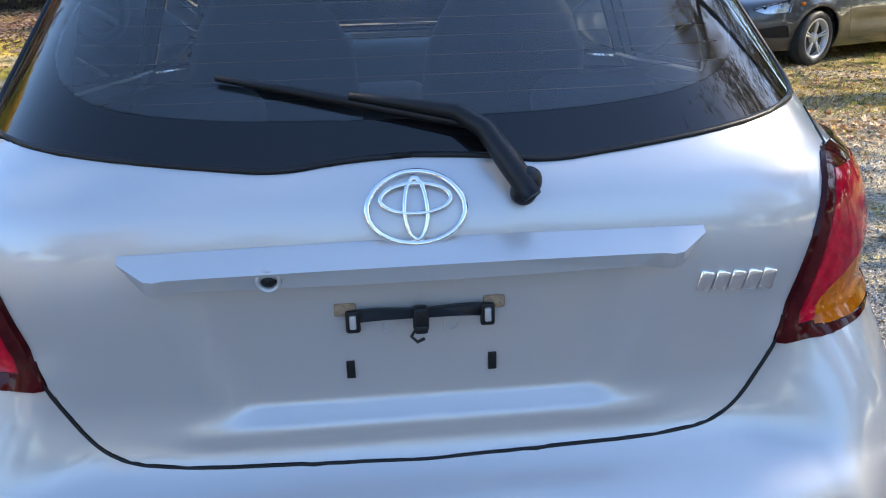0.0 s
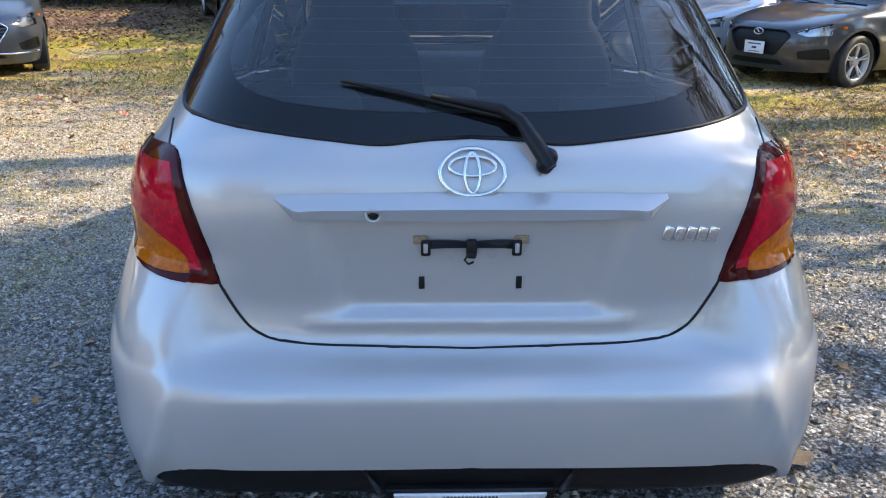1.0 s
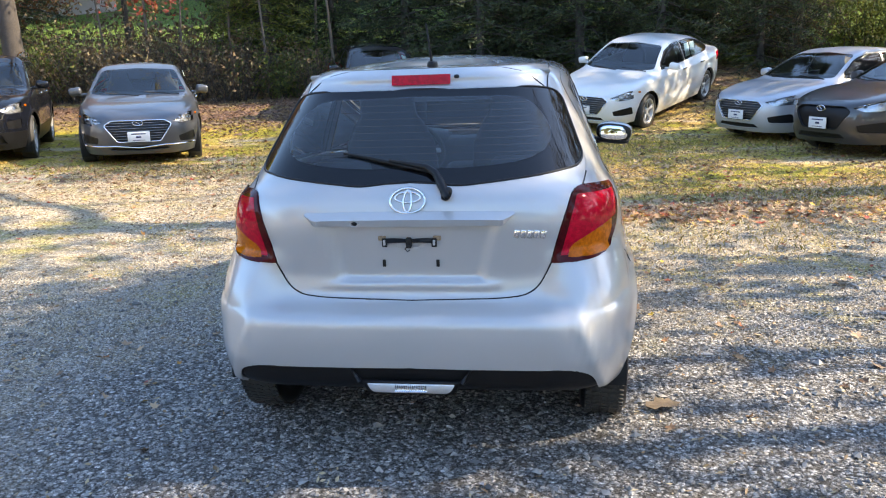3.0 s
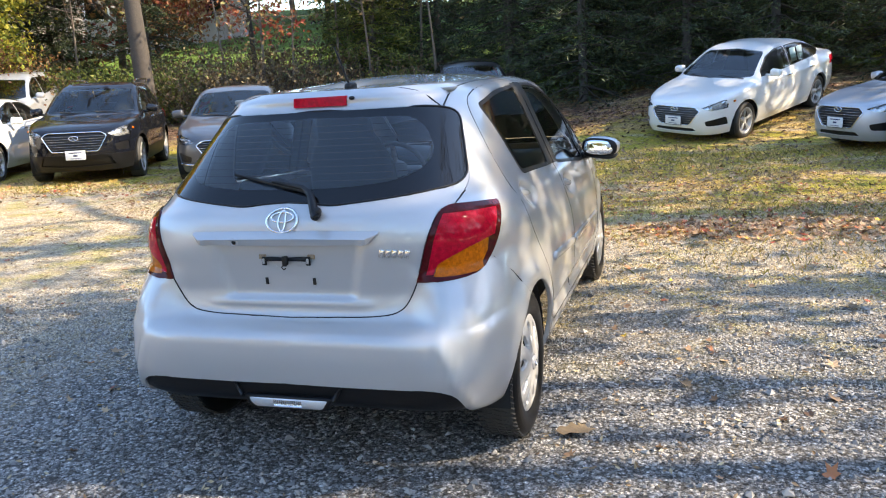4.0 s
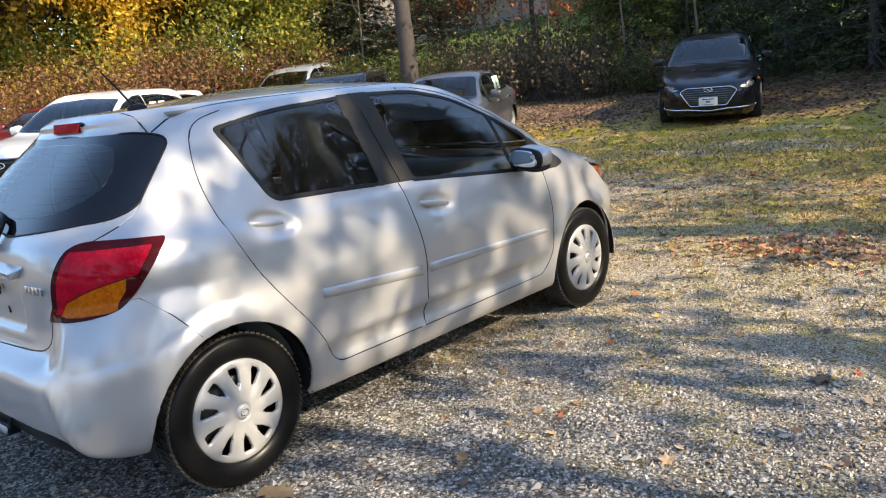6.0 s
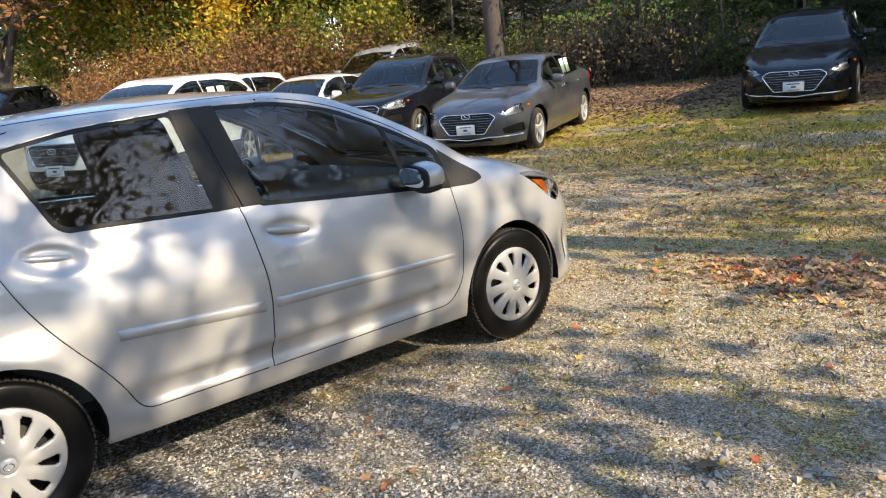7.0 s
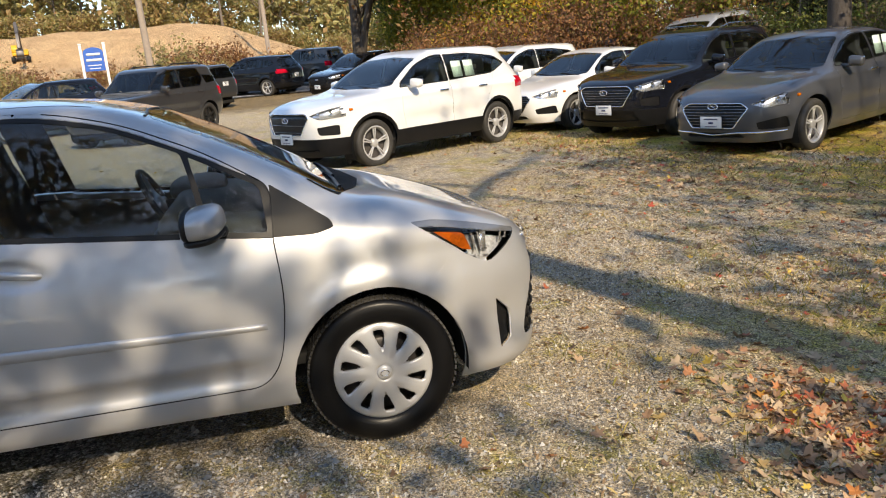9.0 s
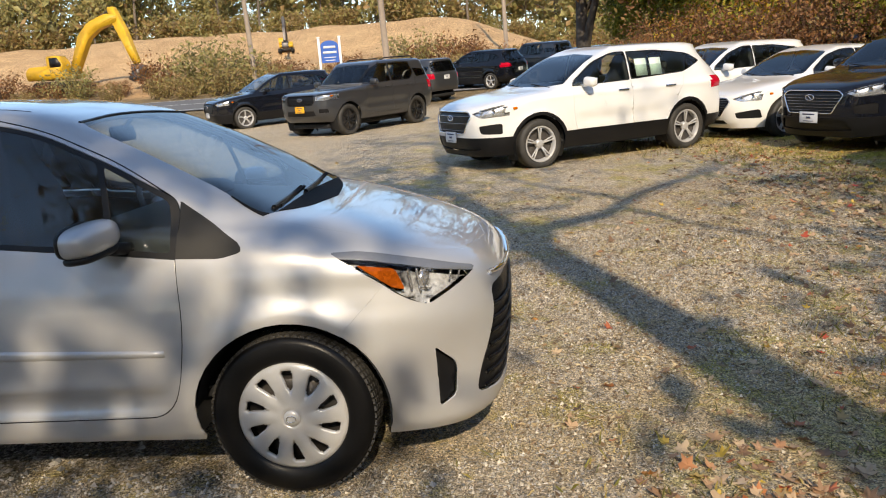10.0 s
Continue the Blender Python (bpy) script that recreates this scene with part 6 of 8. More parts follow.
        if y:
            bm2 = bmesh.new()
            box(bm2, (0.05, 0.06, 0.035), (0.82 * sx * s, y - 0.03, zc + 0.02), 0.01)
            part("turn_lamp", bm2, AMBER, head)
        bm2 = bmesh.new()
        zm, ym = (k["belt"] + 0.03) * sz, k["fg"][3][0] * sy - 0.13
        box(bm2, (0.20, 0.13, 0.13), (0.99 * sx * s, ym, zm), 0.045, (0, 8 * s, -8 * s), 3)
        box(bm2, (0.16, 0.06, 0.04), (0.87 * sx * s, ym, zm - 0.05), 0.012)
        mr = part("side_mirror", bm2, paint, car)
        bm2 = bmesh.new()
        box(bm2, (0.16, 0.004, 0.10), (0.99 * sx * s, ym - 0.065, zm), 0.002)
        part("mirror_glass", bm2, MIRROR, mr)
        for d, yy in ((fd, 1.24), (rd, 0.34)):
            h = tree.ray_cast(Vector((3, yy * sy, (k["belt"] - 0.13) * sz)), Vector((-1, 0, 0)))
            if h[0]:
                bm2 = bmesh.new()
                box(bm2, (0.03, 0.20, 0.030), ((h[0].x + 0.012) * s, yy * sy, (k["belt"] - 0.13) * sz), 0.01)
                part("door_handle", bm2, trim if trim is not SATIN_BLACK else paint, d)
        for h in hubs:
            road_wheel(car, ((0.925 * sx - k["tread"] / 2 - 0.035) * s, h, rad), s, rad, k["tread"], spokes, rim_paint, twin)
            b = bmesh.new()
            lathe(b, [(rad + 0.06, 0.86 * sx * s), (rad + 0.06, 0.58 * s), (0.1, 0.55 * s)], 24, "x", (0, h, rad))
            for fc in [q for q in b.faces if q.calc_center_median().z < rad * 0.5]:
                b.faces.remove(fc)
            part("wheel_well", b, DARK, car)
        if rails:
            b = bmesh.new()
            tube(b, [(0.56 * sx * s, -0.35, k["roof"][1] * sz - 0.04), (0.60 * sx * s, -0.2, k["roof"][1] * sz + 0.035), (0.60 * sx * s, 0.9, k["roof"][1] * sz + 0.03), (0.57 * sx * s, 1.15, k["roof"][1] * sz - 0.05)], 0.016, 8)
            part("roof_rail", b, trim, car)
        if paper and s > 0:
            for yy in (0.52, 0.80):
                zz = (k["belt"] + 0.16) * sz
                h = tree.ray_cast(Vector((3, yy * sy, zz)), Vector((-1, 0, 0)))
                if h[0]:
                    b = bmesh.new()
                    box(b, (0.002, 0.22, 0.26), (-h[0].x + 0.012, yy * sy, zz + 0.01), 0, (0, 14, 0))
                    part("window_sticker", b, PAPER, rd if s < 0 else car, "printed paper sheet inside the side window")
    gp = ec(k["grille"])
    b = bmesh.new()
    strip(b, tree, dense(mirrored([p for p in gp if p[0] > 1e-4])), 1, 0.004, 0.009)
    part("grille_frame", b, trim, car)
    z0g, z1g = k["bars"][0] * sz, k["bars"][1] * sz
    for i in range(grille_bars):
        z = z0g + (z1g - z0g) * i / max(1, grille_bars - 1)
        half = max((x for x in np.linspace(0.05, 0.6, 56) * sx if inside(gp + [(-0.01, gp[-1][1]), (-0.01, gp[0][1])], x, z)), default=0)
        if half > 0.1:
            b = bmesh.new()
            strip(b, tree, [(x, z) for x in np.linspace(-half, half, 15)], 1, -0.006, 0.0042, False)
            if b.faces:
                part("grille_bar", b, DARK_CHROME if trim is CHROME else trim, car)
    y = on_skin(tree, 0.0, k["emblem"] * sz, 1)
    b = bmesh.new()
    tube(b, [(x, y + 0.014, z) for x, z in oval(0, k["emblem"] * sz, 0.070, 0.037)], 0.007, 6, True)
    tube(b, [(-0.03, y + 0.014, k["emblem"] * sz - 0.022), (0.0, y + 0.014, k["emblem"] * sz), (0.03, y + 0.014, k["emblem"] * sz + 0.022)], 0.006, 6)
    part("emblem", b, CHROME, car)
    y = on_skin(tree, 0.0, k["plate"] * sz, 1)
    clutter_plate(car, 0, y + 0.02, k["plate"] * sz, 1, plate_mat)
    yb = on_skin(tree, 0.0, (k["plate"] + 0.3) * sz, -1)
    if yb:
        clutter_plate(car, 0, yb - 0.014, (k["plate"] + 0.3) * sz, -1, plate_mat)
    if lip:
        b = bmesh.new()
        strip(b, tree, [(x, (0.30 + 0.10 * abs(x) - 0.12 * max(0, abs(x) - 0.35) + (0.06 if 0.36 < abs(x) < 0.5 else 0) * 0) * sz) for x in np.linspace(-0.78, 0.78, 41) * sx], 1, 0.004, 0.012, False)
        part("bumper_lip", b, trim, car)
    b = bmesh.new()
    tube(b, [(-0.62 * sx, k["screen"][0][1] and k["wb"] * sy - 0.36, (k["belt"] - 0.02) * sz), (-0.1, k["wb"] * sy - 0.40, (k["belt"] + 0.02) * sz)], 0.008, 6)
    tube(b, [(0.0 * sx, k["wb"] * sy - 0.34, (k["belt"] - 0.03) * sz), (0.5, k["wb"] * sy - 0.38, (k["belt"] + 0.02) * sz)], 0.008, 6)
    part("wiper", b, SATIN_BLACK, car)
    # inside
    b = bmesh.new()
    box(b, (1.5 * sx, 0.42, 0.20), (0, k["wb"] * sy - 0.85, (k["belt"] - 0.09) * sz), 0.06, (0, 0, 0), 3)
    part("dashboard", b, DASH, car)
    b = bmesh.new()
    box(b, (1.66 * sx, 3.0 * sy, 0.04), (0, 1.1 * sy, 0.36 * sz), 0.01)
    box(b, (1.2 * sx, 4.0 * sy, 0.12), (0, 1.25 * sy, 0.27 * sz), 0.03)
    part("floor_pan", b, DARK, car)
    for x in (-0.36, 0.36):
        seat(car, (x * sx, 1.05 * sy, (k["belt"] - 0.52) * sz))
    seat(car, (0, 0.25 * sy, (k["belt"] - 0.50) * sz), 1.25 * sx, False)
    if spare:
        b = bmesh.new()
        lathe(b, [(0.02, -0.12), (0.30, -0.12), (0.37, -0.08), (0.385, 0.0), (0.37, 0.08), (0.25, 0.10)], 32, "y", (0.05, -0.98 * sy, 1.08 * sz))
        part("spare_wheel", b, RUBBER, car)
    bm.free()
    return car


DARK_CHROME = surface("dark_chrome", (0.36, 0.365, 0.375), 0.15, 1.0, 0.1, 20, 200)
LAMP_HOUSING = surface("lamp_housing", (0.60, 0.61, 0.62), 0.25, 0.75, 0.35, 40, 200)
PAPER = surface("sticker_paper", (0.62, 0.74, 0.66), 0.7, 0, 0.06, 30, 200)
WHITE = surface("white_paint", (0.74, 0.74, 0.73), 0.3, 0.0, 0.02, 2, 600, coat=1.0)
BLACK = surface("black_paint", (0.006, 0.007, 0.011), 0.3, 0.0, 0.05, 2, 600, coat=0.9, spec=0.05)
GREY_BRONZE = surface("grey_metallic", (0.075, 0.079, 0.090), 0.38, 0.3, 0.03, 2, 900, coat=0.9)
DARK_GREY = surface("dark_grey_metallic", (0.04, 0.04, 0.044), 0.38, 0.3, 0.03, 2, 900, coat=0.9)
SILVER_BLUE = surface("pale_silver_paint", (0.46, 0.48, 0.52), 0.38, 0.4, 0.03, 2, 900, coat=0.8)
NAVY = surface("navy_paint", (0.012, 0.022, 0.06), 0.3, 0.2, 0.05, 2, 600, coat=1.0)
GRAPHITE = surface("graphite_paint", (0.045, 0.047, 0.052), 0.36, 0.3, 0.05, 2, 600, coat=0.8)
BLACK_RIM = surface("black_rim", (0.015, 0.015, 0.015), 0.3, 0.3)
CHERRY = surface("cherry_paint", (0.25, 0.012, 0.02), 0.3, 0.2, 0.05, 2, 600, coat=1.0)
YELLOW_PLATE = surface("yellow_plate", (0.85, 0.42, 0.02), 0.45, 0, 0.05)

parked_car("sedan_car", "sedan", GREY_BRONZE, "bronze-grey sedan with a chrome-barred grille on the grass verge", (-5.55, 7.80), (0.432, -0.902), paper=True, lip=True, spokes=5)
parked_car("sedan_car", "sedan", BLACK, "black sedan with chrome grille at the foot of the wooded bank", (-2.50, 12.05), (0.36, -0.93), paper=True, lip=True, spokes=5)
parked_car("sedan_car", "sedan", WHITE, "white sedan with dark grille parked before the evergreens", (1.06, 11.98), (-0.512, -0.86), paper=True, spokes=5)
parked_car("sedan_car", "sedan", SILVER_BLUE, "pale silver compact sedan parked beside a dark hatchback", (3.46, 10.40), (-0.82, -0.57), (0.965, 0.95, 0.98), spokes=5, twin=False)
parked_car("liftback_car", "sedan", DARK_GREY, "dark grey liftback with a black grille and pale alloy wheels", (4.14, 8.45), (-0.88, -0.47), (0.98, 0.94, 1.0), spokes=5, trim=SATIN_BLACK, grille_bars=0)
parked_car("suv_car", "suv", BLACK, "black compact suv with a chrome-barred grille on the grass verge", (-8.18, 7.48), (0.47, -0.88), (1.0, 0.985, 1.0), rails=True, spokes=5, grille_bars=6)
parked_car("sedan_car", "sedan", WHITE, "white compact sedan standing behind a white suv", (-10.5, 6.65), (0.45, -0.89), (0.965, 0.95, 0.98), spokes=5)
parked_car("suv_car", "suv", WHITE, "white suv with black sill cladding and papers in a window", (-8.18, 2.48), (0.529, -0.849), (1.0, 1.01, 1.0), spokes=5, paper=True, grille_bars=3)
parked_car("suv_car", "suv", WHITE, "white crossover parked behind the white suv", (-12.7, 5.6), (0.45, -0.89), (0.98, 0.96, 0.97), spokes=5)
parked_car("suv_car", "suv", SILVER_BLUE, "silver suv with roof rails in the back row", (-14.1, 11.1), (0.47, -0.88), (1.0, 1.05, 1.06), rails=True, spokes=5)
parked_car("sedan_car", "sedan", NAVY, "dark blue sedan in the back row", (-16.6, 9.6), (0.47, -0.88), (0.97, 0.96, 1.0), spokes=5)
parked_car("off_road_car", "boxy", GRAPHITE, "dark grey off-road suv with black wheels and a yellow front plate", (-16.05, -1.75), (0.86, -0.51), (1.0, 1.01, 1.0), rails=True, spokes=6, rim_paint=BLACK_RIM, twin=False, plate_mat=YELLOW_PLATE, trim=SATIN_BLACK, grille_bars=3)
parked_car("suv_car", "suv", BLACK, "black compact suv parked beside the off-road suv", (-21.6, -6.2), (0.62, -0.78), (0.98, 0.97, 1.0), spokes=5, trim=SATIN_BLACK, grille_bars=3)
parked_car("off_road_car", "boxy", GRAPHITE, "dark grey boxy suv seen from behind on the grass strip", (-30.6, -2.3), (-0.62, -0.78), (0.95, 0.95, 0.93), spokes=5, rim_paint=BLACK_RIM, trim=SATIN_BLACK, grille_bars=3)
parked_car("suv_car", "suv", BLACK, "black suv with red tail lamps seen from behind", (-36.0, 0.2), (-0.62, -0.78), (1.03, 1.03, 1.05), spokes=5, trim=SATIN_BLACK, grille_bars=3)
parked_car("off_road_car", "boxy", GRAPHITE, "dark soft-top off-road car with a spare wheel on its back", (-39.5, 3.0), (-0.62, -0.78), (1.0, 0.95, 1.03), spokes=5, rim_paint=HUBCAP, trim=SATIN_BLACK, spare=True, grille_bars=3)

parked_car("sedan_car", "sedan", CHERRY, "red sedan half hidden between two white cars", (-15.1, 4.6), (0.45, -0.89), (0.97, 0.96, 1.0), spokes=5)
parked_car("suv_car", "suv", BLACK, "black suv standing under the leaning tree by the road", (-27.5, 4.4), (0.62, -0.78), (1.0, 1.0, 1.0), spokes=5, trim=SATIN_BLACK, grille_bars=3)

# ---------------------------------------------------------------- trees and far things
def foliage(name, stops, through=0.3):
    """Leaves whose colour differs from leaf to leaf, letting some light through."""
    m = bpy.data.materials.new(name)
    m.use_nodes = True
    nt = m.node_tree
    b = nt.nodes["Principled BSDF"]
    info = nt.nodes.new("ShaderNodeNewGeometry")
    cr = nt.nodes.new("ShaderNodeValToRGB")
    el = cr.color_ramp.elements
    while len(el) < len(stops):
        el.new(0.5)
    for e, (p, c) in zip(el, stops):
        e.position, e.color = p, (*c, 1)
    nt.links.new(info.outputs["Random Per Island"], cr.inputs["Fac"])
    nt.links.new(cr.outputs["Color"], b.inputs["Base Color"])
    b.inputs["Roughness"].default_value = 0.6
    tr = nt.nodes.new("ShaderNodeBsdfTranslucent")
    nt.links.new(cr.outputs["Color"], tr.inputs["Color"])
    mx = nt.nodes.new("ShaderNodeMixShader")
    mx.inputs[0].default_value = through
    nt.links.new(b.outputs[0], mx.inputs[1])
    nt.links.new(tr.outputs[0], mx.inputs[2])
    nt.links.new(mx.outputs[0], nt.nodes["Material Output"].inputs[0])
    return m


BARK = surface("bark", (0.14, 0.11, 0.085), 0.9, 0, 0.4, 7, 45, 0.9)
DARK_BARK = surface("dark_bark", (0.06, 0.05, 0.042), 0.9, 0, 0.4, 7, 45, 0.9)
GOLD = foliage("gold_leaves", ((0.0, (0.42, 0.20, 0.02)), (0.4, (0.66, 0.40, 0.03)), (0.75, (0.78, 0.56, 0.06)), (1.0, (0.42, 0.40, 0.06))), 0.5)
RUST = foliage("rust_leaves", ((0.0, (0.11, 0.052, 0.027)), (0.5, (0.24, 0.11, 0.045)), (0.8, (0.36, 0.17, 0.06)), (1.0, (0.28, 0.21, 0.08))), 0.35)
CRIMSON = foliage("crimson_leaves", ((0.0, (0.16, 0.03, 0.02)), (0.6, (0.30, 0.06, 0.04)), (1.0, (0.38, 0.20, 0.08))), 0.3)
GREEN = foliage("green_leaves", ((0.0, (0.04, 0.06, 0.014)), (0.6, (0.11, 0.145, 0.028)), (1.0, (0.24, 0.24, 0.05))), 0.4)
LIME = foliage("yellow_green_leaves", ((0.0, (0.14, 0.17, 0.025)), (0.6, (0.32, 0.33, 0.045)), (1.0, (0.55, 0.45, 0.06))), 0.5)
NEEDLE = foliage("needles", ((0.0, (0.024, 0.038, 0.018)), (0.7, (0.056, 0.082, 0.034)), (1.0, (0.13, 0.15, 0.055))), 0.25)
PALE = foliage("faded_far_leaves", ((0.0, (0.20, 0.17, 0.08)), (0.4, (0.30, 0.28, 0.10)), (0.8, (0.40, 0.33, 0.12)), (1.0, (0.34, 0.20, 0.09))), 0.35)
DRY = foliage("dry_brush_leaves", ((0.0, (0.07, 0.048, 0.028)), (0.5, (0.15, 0.10, 0.05)), (1.0, (0.17, 0.15, 0.07))), 0.25)
MIXED = foliage("thin_autumn_leaves", ((0.0, (0.16, 0.11, 0.05)), (0.5, (0.34, 0.23, 0.09)), (1.0, (0.28, 0.26, 0.08))), 0.3)


def leaf_mesh(name, centres, size, material, parent, rng, flat=0.0, long=1.0, wide=0.55):
    """Many small leaves, each a folded diamond of its own."""
    n = len(centres)
    c = np.array(centres)
    a = rng.normal(size=(n, 3))
    a[:, 2] *= 1 - flat
    a /= np.linalg.norm(a, axis=1)[:, None] + 1e-9
    h = rng.normal(size=(n, 3))
    h[:, 2] *= 1 - flat
    h -= a * (h * a).sum(1)[:, None]
    h /= np.linalg.norm(h, axis=1)[:, None] + 1e-9
    s = (size * rng.uniform(0.55, 1.35, n))[:, None]
    up = np.cross(a, h) * s * 0.18
    v = np.empty((n, 4, 3))
    v[:, 0], v[:, 1], v[:, 2], v[:, 3] = c - a * s * long, c - h * s * wide + up, c + a * s * long, c + h * s * wide + up
    faces = np.arange(n * 4).reshape(n, 4)
    return from_arrays(name, v.reshape(-1, 3).tolist(), faces.tolist(), material, parent, smooth=False)


def limbs(rng, start, way, length, radius, depth, out, droop=0.0, kids=5, first=0.35):
    """Grow a limb and its side branches; out gathers (points, radii, depth)."""
    pts, rad = [Vector(start)], [radius]
    d = Vector(way).normalized()
    n = 5 if depth < 2 else 4
    for i in range(n):
        d = (d + Vector(rng.normal(size=3)) * (0.16 if depth else 0.035) + Vector((0, 0, 0.06 - droop))).normalized()
        pts.append(pts[-1] + d * length / n)
        rad.append(radius * (1 - 0.75 * (i + 1) / n))
    out.append((pts, rad, depth))
    if depth >= 3:
        return
    for k in range(kids if depth else kids + 3):
        q = rng.uniform(first if depth == 0 else 0.25, 1.0)
        i = min(n - 1, int(q * n))
        p = pts[i].lerp(pts[i + 1], q * n - i)
        side = Vector(rng.normal(size=3))
        side -= d * side.dot(d)
        w = (d * rng.uniform(0.25, 0.8) + side.normalized()).normalized()
        limbs(rng, p, w, length * rng.uniform(0.42, 0.62) * (1.15 - 0.45 * q), rad[i] * 0.55, depth + 1, out, droop, kids)


def broadleaf(name, label, seed, height, radius, leaf, leaves, size, bark, fork=0.0, kids=5, loose=0.28, lean=(0, 0), low=1, first=0.35):
    """A tapered trunk with limbs and a crown of many leaves with gaps."""
    rng = np.random.default_rng(seed)
    tree = thing(name, label, "tree")
    out = []
    limbs(rng, (0, 0, -0.15), (lean[0], lean[1], 1), height * 0.78, radius, 0, out, 0.0, kids, first)
    if fork:
        limbs(rng, (0.1, 0, height * fork), (0.45, 0.2, 1), height * 0.55, radius * 0.6, 0, out, 0.0, kids)
    bm = bmesh.new()
    for pts, rad, depth in out:
        tube(bm, pts, [max(0.004, r) for r in rad], (10, 6, 4, 3)[depth], caps=False)
    part("trunk", bm, bark, tree)
    if leaves:
        tips = [o for o in out if o[2] >= 2]
        cs = []
        for i in rng.integers(0, len(tips), leaves):
            pts = tips[i][0]
            k = rng.integers(low, len(pts))
            cs.append(np.array(pts[k]) + rng.normal(size=3) * loose)
        tagged(leaf_mesh("crown", cs, size, leaf, tree, rng), kind="stuff")
    return tree


def evergreen(name, label, seed, height, spread, layers=30, size=0.10, mat=None, open_base=0.05):
    """A spruce: a straight trunk, drooping boughs in uneven whorls, sprays of needles."""
    rng = np.random.default_rng(seed)
    tree = thing(name, label, "tree")
    bm = bmesh.new()
    tube(bm, [(0, 0, -0.15), (0, 0, height * 0.5), (0, 0, height)], [height * 0.016, height * 0.010, 0.01], 8)
    cs = []
    for i in range(layers):
        q = open_base + (1 - open_base) * (i + rng.uniform(0, 0.7)) / layers
        ln = spread * (1 - q) ** 0.8 + 0.15
        for k in range(6):
            a = rng.uniform(0, math.tau)
            l2 = ln * rng.uniform(0.65, 1.15)
            pts = []
            for j in range(5):
                r = l2 * j / 4
                pts.append((r * math.cos(a), r * math.sin(a), q * height - 0.16 * r - 0.03 * r * r + 0.05 * rng.normal()))
            tube(bm, pts, [0.03 * (1 - q) + 0.008, 0.02, 0.014, 0.008, 0.004], 3, caps=False)
            for j in range(int(95 * l2 / max(0.4, spread) + 36)):
                u = rng.uniform(0.2, 1.05)
                r = l2 * u
                wide = 0.20 * l2 * (1.1 - u) + 0.06
                t = rng.normal() * wide
                cs.append((r * math.cos(a) - t * math.sin(a), r * math.sin(a) + t * math.cos(a), q * height - 0.16 * r - 0.03 * r * r - abs(t) * 0.25 + 0.05 * rng.normal()))
    part("trunk", bm, DARK_BARK, tree)
    tagged(leaf_mesh("crown", cs, size, mat or NEEDLE, tree, rng, 0.45, 1.25, 0.34), kind="stuff")
    return tree


def shrub(name, label, seed, height, width, leaf, leaves, size, stems=26):
    rng = np.random.default_rng(seed)
    ob = thing(name, label, "shrub")
    bm = bmesh.new()
    cs = []
    for k in range(stems):
        a, r = rng.uniform(0, math.tau), rng.uniform(0, 0.35 * width)
        p = Vector((r * math.cos(a), r * math.sin(a), -0.05))
        d = Vector((math.cos(a) * 0.4, math.sin(a) * 0.4, 1)) + Vector(rng.normal(size=3)) * 0.2
        pts = [p]
        for j in range(5):
            d = (d + Vector(rng.normal(size=3)) * 0.15).normalized()
            pts.append(pts[-1] + d * height * rng.uniform(0.14, 0.26))
        tube(bm, pts, [0.014, 0.011, 0.009, 0.007, 0.005, 0.003], 3, caps=False)
        for j in range(leaves // stems):
            i = rng.integers(1, 6)
            cs.append(np.array(pts[i]) + rng.normal(size=3) * 0.16 * width * 0.6)
    tagged(part("stem", bm, DARK_BARK, ob), kind="stuff")
    if cs:
        tagged(leaf_mesh("leaf_mass", cs, size, leaf, ob, rng), kind="stuff")
    return ob


def stand(proto, spots, used=None):
    """Set copies of a plant on the ground; the first spot takes the plant itself."""
    for i, (x, y, s, turn) in enumerate(spots):
        m = pose(x, y, ground_z(x, y), 0, 0, turn)
        if i == 0:
            proto.matrix_basis = m
            proto.scale = (s, s, s)
        else:
            c = copy_thing(proto, m)
            c.scale = (s, s, s)


# spruces behind the lot
stand(evergreen("evergreen_tree", "dark green spruce with drooping boughs at the lot's edge", 3, 9.0, 2.6, 34, 0.056), [(-3.6, 19.6, 1.0, 0), (1.2, 18.6, 0.95, 70), (5.0, 21.0, 1.1, 140), (-0.6, 22.5, 1.15, 30), (8.5, 27, 1.1, 10), (-19.5, 17.5, 0.9, 200), (-4.5, 24.5, 1.3, 80), (4.0, 25.5, 1.3, 160), (0, 27, 1.4, 220), (-26, 24, 1.2, 250)])
# the last two spots, at x above 12, are unseen spruces added to shade the bank
stand(evergreen("evergreen_tree", "dense dark spruce reaching down to the ground", 8, 8.0, 2.9, 32, 0.056, None, 0.01), [(-1.4, 18.4, 1.0, 20), (3.3, 18.9, 1.05, 110), (-6.0, 20.6, 0.95, 250), (6.6, 22.8, 1.05, 300), (-15.5, 19.5, 0.8, 60), (2.4, 22.0, 1.2, 190), (-7.9, 23.2, 1.2, 140), (-18.2, 18.6, 0.8, 10), (-20.4, 20.6, 0.9, 70), (-1.4, 24.0, 1.3, 290), (6.0, 19.6, 0.8, 330), (12.6, 17.2, 1.6, 60), (14.2, 20.0, 1.7, 170)])
stand(evergreen("evergreen_tree", "slim green arborvitae among bare stems", 21, 8.5, 1.7, 30, 0.058, GREEN, 0.16), [(-7.4, 18.8, 1.0, 0), (-8.8, 21.0, 1.1, 90), (-9.6, 24.6, 1.2, 45)])
